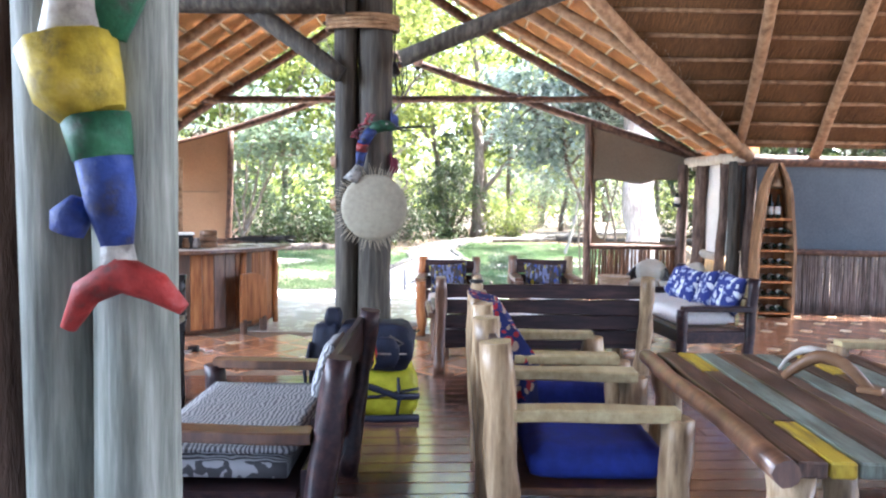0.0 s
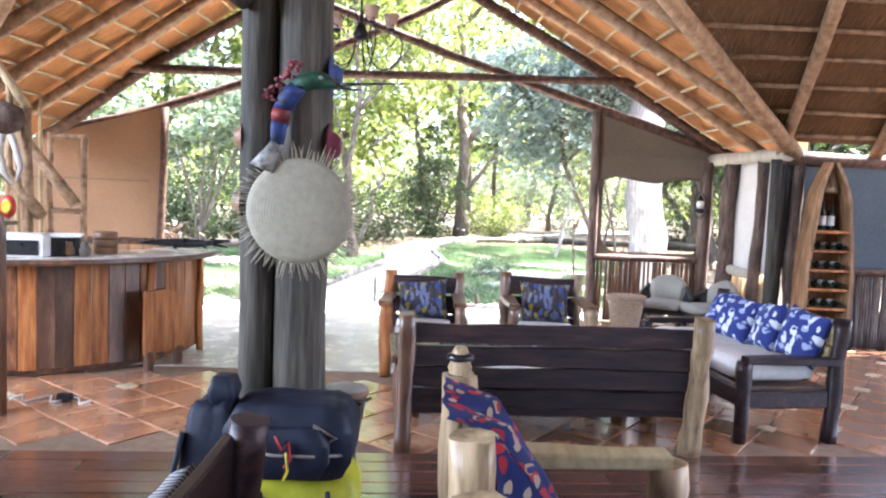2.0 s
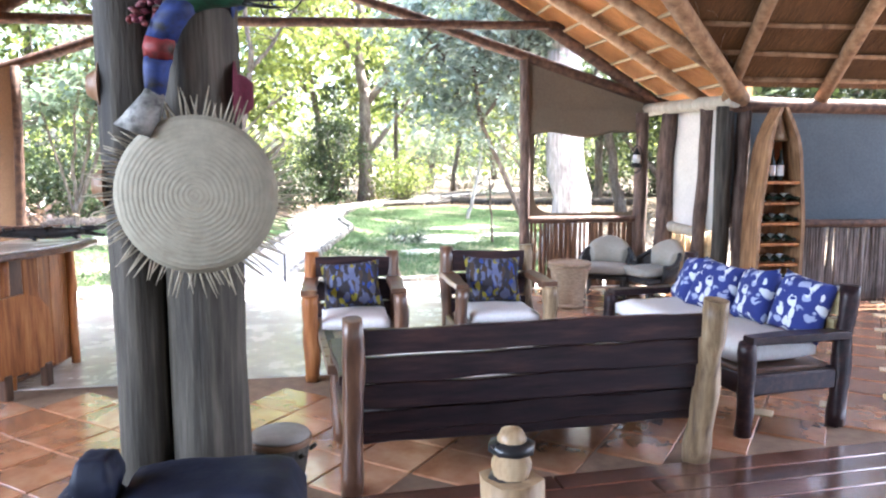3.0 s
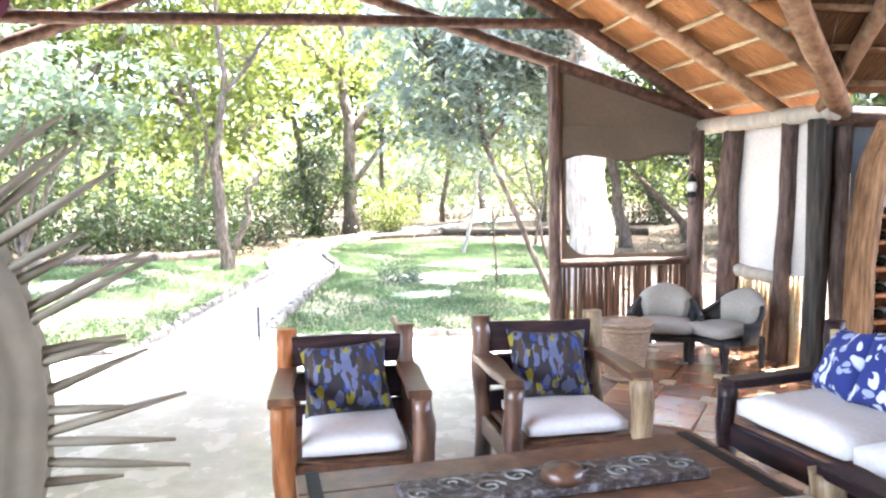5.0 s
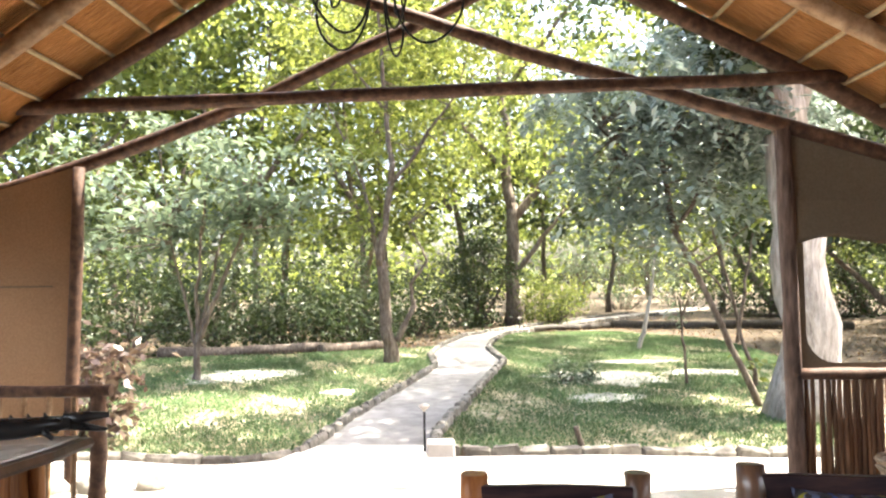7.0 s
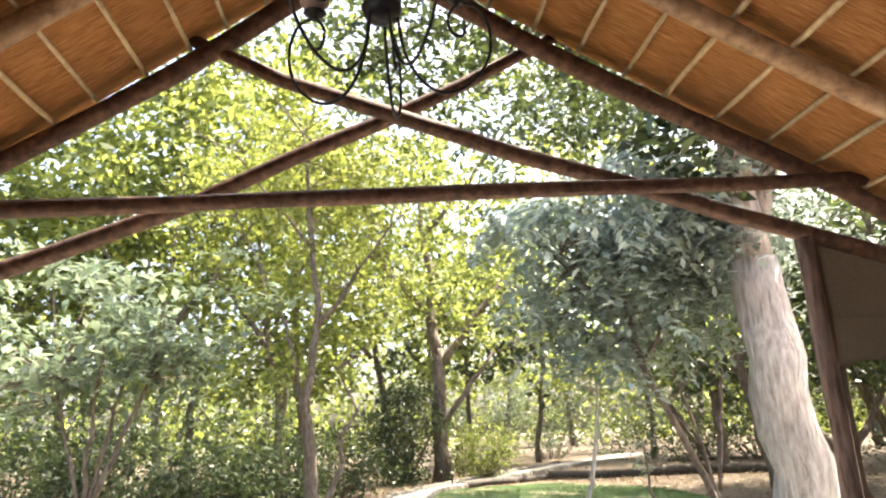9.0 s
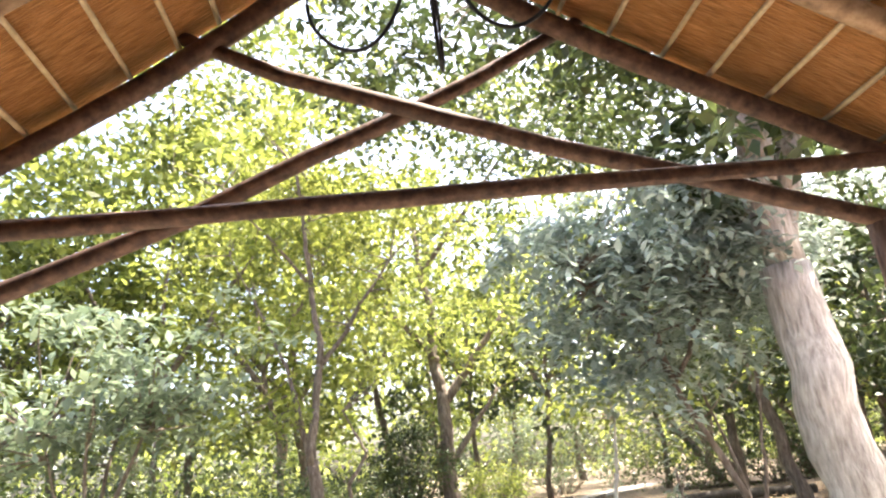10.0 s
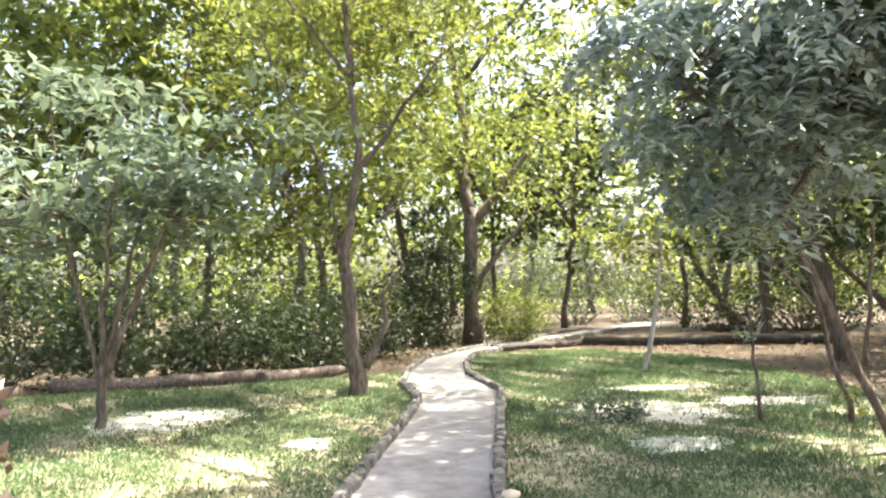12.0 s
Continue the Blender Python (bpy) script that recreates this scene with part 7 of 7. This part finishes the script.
# forked small tree seen through the canvas window
tree("forked_tree", (11.64, 25.35, GZ), [((0, 0, 0), (-0.15, 0, 0.5), 0.16, 0.12), ((-0.1, 0, 0.4), (-1.6, 0.1, 1.9), 0.09, 0.04), ((0, 0, 0.4), (1.3, 0.2, 2.0), 0.09, 0.04), ((0, 0, 0.4), (0.3, 0.3, 2.4), 0.07, 0.03)], [((-0.2, 0.2, 2.9), (2.6, 2.0, 1.1), 90, 34, 0.34, 0.35)], TREE_BARK, LEAF_GREEN, "low forked tree on the bare ground", 70, 0.13, size=1.3)
# woods behind
rngw = random.Random(12)
WOODS = [(-7.5, 30.2, 1.37), (-3.9, 32.6, 1.41), (-13.5, 28.9, 1.36), (6.6, 40.2, 1.51), (3.7, 42.2, 1.54), (11.1, 38.1, 1.48), (-21.1, 30.1, 1.37), (-17.1, 35.5, 1.44), (-11.9, 33.5, 1.42), (-8.0, 36.3, 1.45), (-3.7, 37.2, 1.47), (-0.0, 43.4, 1.55), (6.7, 50.3, 1.65), (13.1, 58.1, 1.75), (17.5, 47.7, 1.61), (22.0, 38.7, 1.5), (24.5, 31.0, 1.39), (-22.2, 22.1, 1.26), (-21.2, 48.4, 1.61), (-6.8, 53.1, 1.68), (3.5, 60.0, 1.75), (22.8, 59.7, 1.75), (31.1, 49.9, 1.65), (16.4, 22.2, 1.27), (-13.9, 48.3, 1.61), (20.3, 19.9, 1.24), (-28.3, 37.6, 1.47), (31.8, 36.5, 1.47)]
for i, (x, y, k) in enumerate(WOODS):
    h = rngw.uniform(9.0, 12.5) if i < 6 else rngw.uniform(8.5, 12)
    lean = rngw.uniform(-0.8, 0.8)
    g = 0.4 if i < 6 else 0.6
    tall = -15 < x < -3 and y < 40
    top = [((lean, 0.4, h * 1.14), (3.6, 2.6, h * 0.24), 88, 42, 0.40)] if tall else []
    tip = [((lean * 1.6, 0.3, h * 0.88), (lean, 0.4, h * 1.28), 0.06 * g, 0.02)] if tall else []
    tree("wood_tree", (x, y, GZ), [((0, 0, 0), (lean, 0, h * 0.5), 0.2 * g, 0.13 * g), ((lean, 0, h * 0.48), (lean * 1.6, 0.3, h * 0.9), 0.12 * g, 0.05 * g), ((lean * 0.8, 0, h * 0.35), (lean + 2.0, 0.2, h * 0.62), 0.08, 0.03), ((lean * 0.7, 0, h * 0.3), (lean - 1.9, 0.1, h * 0.6), 0.08, 0.03)] + tip,
         top + [((lean, 0.2, h * 0.72), (3.4, 2.6, h * 0.26), 115, 42, 0.38), ((lean * 0.5, 0, h * 0.36), (2.8, 2.0, h * 0.16), 44, 36, 0.34, 0.3)], TREE_BARK, (LEAF_GREEN, LEAF_YELLOW, LEAF_GREEN, LEAF_DEEP)[i % 4], "tall leafy tree in the woods behind the garden", 100 + i, 0.21, twigs=False, size=k)
# far leaf wall
rngf = np.random.default_rng(77)
n = 26000
ang = rngf.uniform(-1.25, 1.25, n)
r = rngf.uniform(56, 78, n)
p = np.stack([np.sin(ang) * r, 6 + np.cos(ang) * r, rngf.uniform(0, 1, n) ** 1.25 * 15.5 * (0.8 + 0.35 * np.sin(ang * 9))], 1)
v, f = leaf_arrays(p, 0.9, rngf, 0.3)
tagged(new("far_woods", arrays_mesh("far_woods", v, f, LEAF_GREEN)), "distant mass of woodland foliage", "woods", "", "stuff")

# grass
def inside(poly, P):
    x, y = P[:, 0], P[:, 1]
    res = np.zeros(len(P), bool)
    j = len(poly) - 1
    for i in range(len(poly)):
        (xi, yi), (xj, yj) = poly[i], poly[j]
        c = ((yi > y) != (yj > y)) & (x < (xj - xi) * (y - yi) / (yj - yi + 1e-12) + xi)
        res ^= c
        j = i
    return res


rngg = np.random.default_rng(9)
for name, poly, count in (("grass_left", LAWN_LEFT, 170000), ("grass_right", LAWN_RIGHT, 190000)):
    a = np.array(poly)
    lo, hi = a.min(0), a.max(0)
    lo[0] = max(lo[0], -10)
    P = rngg.uniform(lo, hi, (count, 2))
    keep = inside(poly, P)
    bare = np.sin(P[:, 0] * 1.9 + 1) * np.sin(P[:, 1] * 1.3) + 0.5 * np.sin(P[:, 0] * 5 + P[:, 1] * 3)
    keep &= rngg.uniform(0, 1, count) < np.clip(1.0 - 0.75 * np.clip(bare + 0.15, 0, 1), 0.1, 1)
    # grass thins over the painted sun patches
    for cx, cy, rx, ry in SUN_PATCHES:
        d2 = ((P[:, 0] - cx) / rx) ** 2 + ((P[:, 1] - cy) / ry) ** 2
        keep &= rngg.uniform(0, 1, count) < np.clip((d2 - 0.25) / 1.3, 0.10, 1)
    P = P[keep]
    n = len(P)
    c = np.column_stack([P, np.full(n, GZ + 0.045)])
    d = np.column_stack([rngg.normal(size=(n, 2)) * 0.55, np.ones(n)])
    d /= np.linalg.norm(d, axis=1, keepdims=True)
    v, f = leaf_arrays(c, 0.055, rngg, 0.0, 0.2, d)
    tagged(new(name, arrays_mesh(name, v, f, GRASS)), "thin green lawn grass with bare sunny patches", "grass", "", "stuff")
n = 24000
P = np.column_stack([rngg.uniform(-15, 17, n), rngg.uniform(16, 42, n)])
keep = ~inside([tuple(q) for q in LAWN_RIGHT], P) & ~inside([tuple(q) for q in PATH_L + PATH_R[::-1]], P)
keep &= ~inside([tuple(q) for q in LAWN_LEFT], P) | (rngg.uniform(0, 1, n) < 0.25)
P = P[keep]
v, f = leaf_arrays(np.column_stack([P, np.full(len(P), GZ + 0.05)]), 0.09, rngg, 0.9, 0.5)
tagged(new("leaf_litter", arrays_mesh("leaf_litter", v, f, DRY)), "dry brown leaves strewn under the trees", "leaf litter", "", "stuff")

# garden details
for i, (a, b, r) in enumerate((((1.7, 29.3), (5.0, 31.2), 0.12), ((4.9, 31.1), (12.0, 28.8), 0.17), ((-7.6, 22.8), (-3.7, 23.6), 0.17), ((-3.8, 23.3), (-2.3, 24.7), 0.14), ((-11.5, 21.8), (-7.9, 22.3), 0.15), ((9.8, 20.7), (15.2, 22.7), 0.1), ((10.8, 35.7), (15.2, 34.1), 0.1))):
    o = part("fallen_log", log((*a, GZ + r * 0.7), (*b, GZ + r * 0.7), r, r * 0.8, seed=300 + i, wobble=0.3, bend=0.015), GREY_LOG if i < 2 else TREE_BARK)
    tagged(o, "weathered log lying along the lawn's edge", "log", "fallen logs")
pl = thing("path_lamp", pose(-0.64, 12.80, GZ + 0.07), "thin metal path lamp on a concrete block", "lamp")
part("stake", tube([(0, 0, 0), (0, 0, 0.47)], 0.012, 8), IRON, pl)
part("head", lathe([(0.015, 0.45), (0.02, 0.47), (0.055, 0.50), (0.053, 0.515), (0.01, 0.53)], 14), BONE, pl)
part("block", box((0.16, -0.02, 0.085), (0.28, 0.2, 0.17), 0.02, None, 0.006), CONCRETE, pl)
pl2 = copy_thing(pl, pose(1.5, 28.9, GZ))
for i, (x, y, r) in enumerate(((1.42, 17.9, 0.3), (1.78, 17.75, 0.2))):
    bush("lawn_shrub", (x, y, GZ + 0.03), (r, r * 0.8, r * 0.6), 14, 22, LEAF_GREY, "low grey-leaved shrub on the lawn", 80 + i, 0.08, 0.08)
bush("potted_croton", (-4.7, 13.7, GZ), (0.75, 0.6, 0.65), 40, 40, MATS["leaf_purple"] if "leaf_purple" in MATS else leafy("leaf_purple", (0.05, 0.03, 0.025), (0.12, 0.085, 0.05), 0.3), "purple-brown leafy shrub beside the porch", 85, 0.14, 0.16)
st2 = part("tree_stump", log((0, 0, 0), (-0.08, 0, 0.28), 0.035, 0.03, seed=5), TREE_BARK)
st2.matrix_basis = pose(0.99, 13.2, GZ)
tagged(st2, "short broken stump at the lawn's edge", "stump")
for i, (x, y, r) in enumerate(((-2.95, 10.95, 0.16), (-2.6, 11.05, 0.12), (-3.3, 10.9, 0.14))):
    bm = bmesh.new()
    bmesh.ops.create_icosphere(bm, subdivisions=2, radius=r)
    for v_ in bm.verts:
        v_.co *= 1 + 0.3 * noise.noise(v_.co * 9 + Vector((i * 3, 0, 0)))
        v_.co.z *= 0.6
    o = part("rock", bm, STONE, None, "", True)
    o.matrix_basis = pose(x, y, -0.05 + r * 0.4)
    tagged(o, "grey rounded stone by the porch post", "rock")

# ---- floor pieces ----
def edge_y(x): return 5.972 + 0.068 * x
wood = bpy.data.objects["floor_wood_base"]
rp = random.Random(21)
board_meshes = [mesh_of("floor_board", box((0, 0, -0.006), (3.2 - 0.15 * q, 0.136, 0.022), 0.004), WOOD_FLOOR) for q in range(3)]
for r in range(50):
    s = 0.07 + 0.14 * r
    x = -4.6 + rp.uniform(-0.6, 0.6)
    for q in range(3):
        k = rp.randrange(3)
        ln_ = 3.2 - 0.15 * k
        ob = new("floor_board", board_meshes[k])
        ob.parent = wood
        cx = x + ln_ / 2
        ob.matrix_basis = pose(cx, edge_y(cx) - s * 1.006, 0.0, 0, 0, math.degrees(math.atan(0.068)))
        x += ln_ + 0.004
tile_base = bpy.data.objects["floor_tile_base"]
T = 0.345
tile_me = mesh_of("floor_tile", box((0, 0, -0.008), (T - 0.012, T - 0.012, 0.02), 0.004), TILE)
small_me = mesh_of("inset_tile", box((0, 0, -0.007), (0.115, 0.115, 0.024), 0.004), TILE_PALE)
rest = bmesh.new()
ang = radians(45 + 6.3)
ca, sa = math.cos(ang), math.sin(ang)
count = 0
for i in range(-30, 31):
    for j in range(-30, 31):
        x, y = 0.8 + (i * ca - j * sa) * T, 8.2 + (i * sa + j * ca) * T
        if not (-6.6 < x < 8.4 and edge_y(x) + 0.17 < y < (10.66 if x > 2.1 else 7.50 + 0.02 * x)):
            continue
        if -2.6 < x < 3.6 and count < 260:
            ob = new("floor_tile", tile_me)
            ob.parent = tile_base
            ob.matrix_basis = pose(x, y, 0, 0, 0, math.degrees(ang))
            count += 1
        else:
            add_box(rest, (x, y, -0.008), (T - 0.012, T - 0.012, 0.02), 0.004, Matrix.Rotation(ang, 3, "Z"))
        if (x > 2.3 and (i + j) % 2 == 0) or ((i + 2 * j) % 3 == 0 and i % 2 == 0 and x < -0.6):
            ob = new("inset_tile", small_me)
            ob.parent = tile_base
            ob.matrix_basis = pose(x + 0.5 * T * (ca - sa), y + 0.5 * T * (sa + ca), 0.0025, 0, 0, math.degrees(ang))
rt = part("tile_field", fix(rest), TILE, tile_base)
tagged(rt, "", "", "", "stuff")
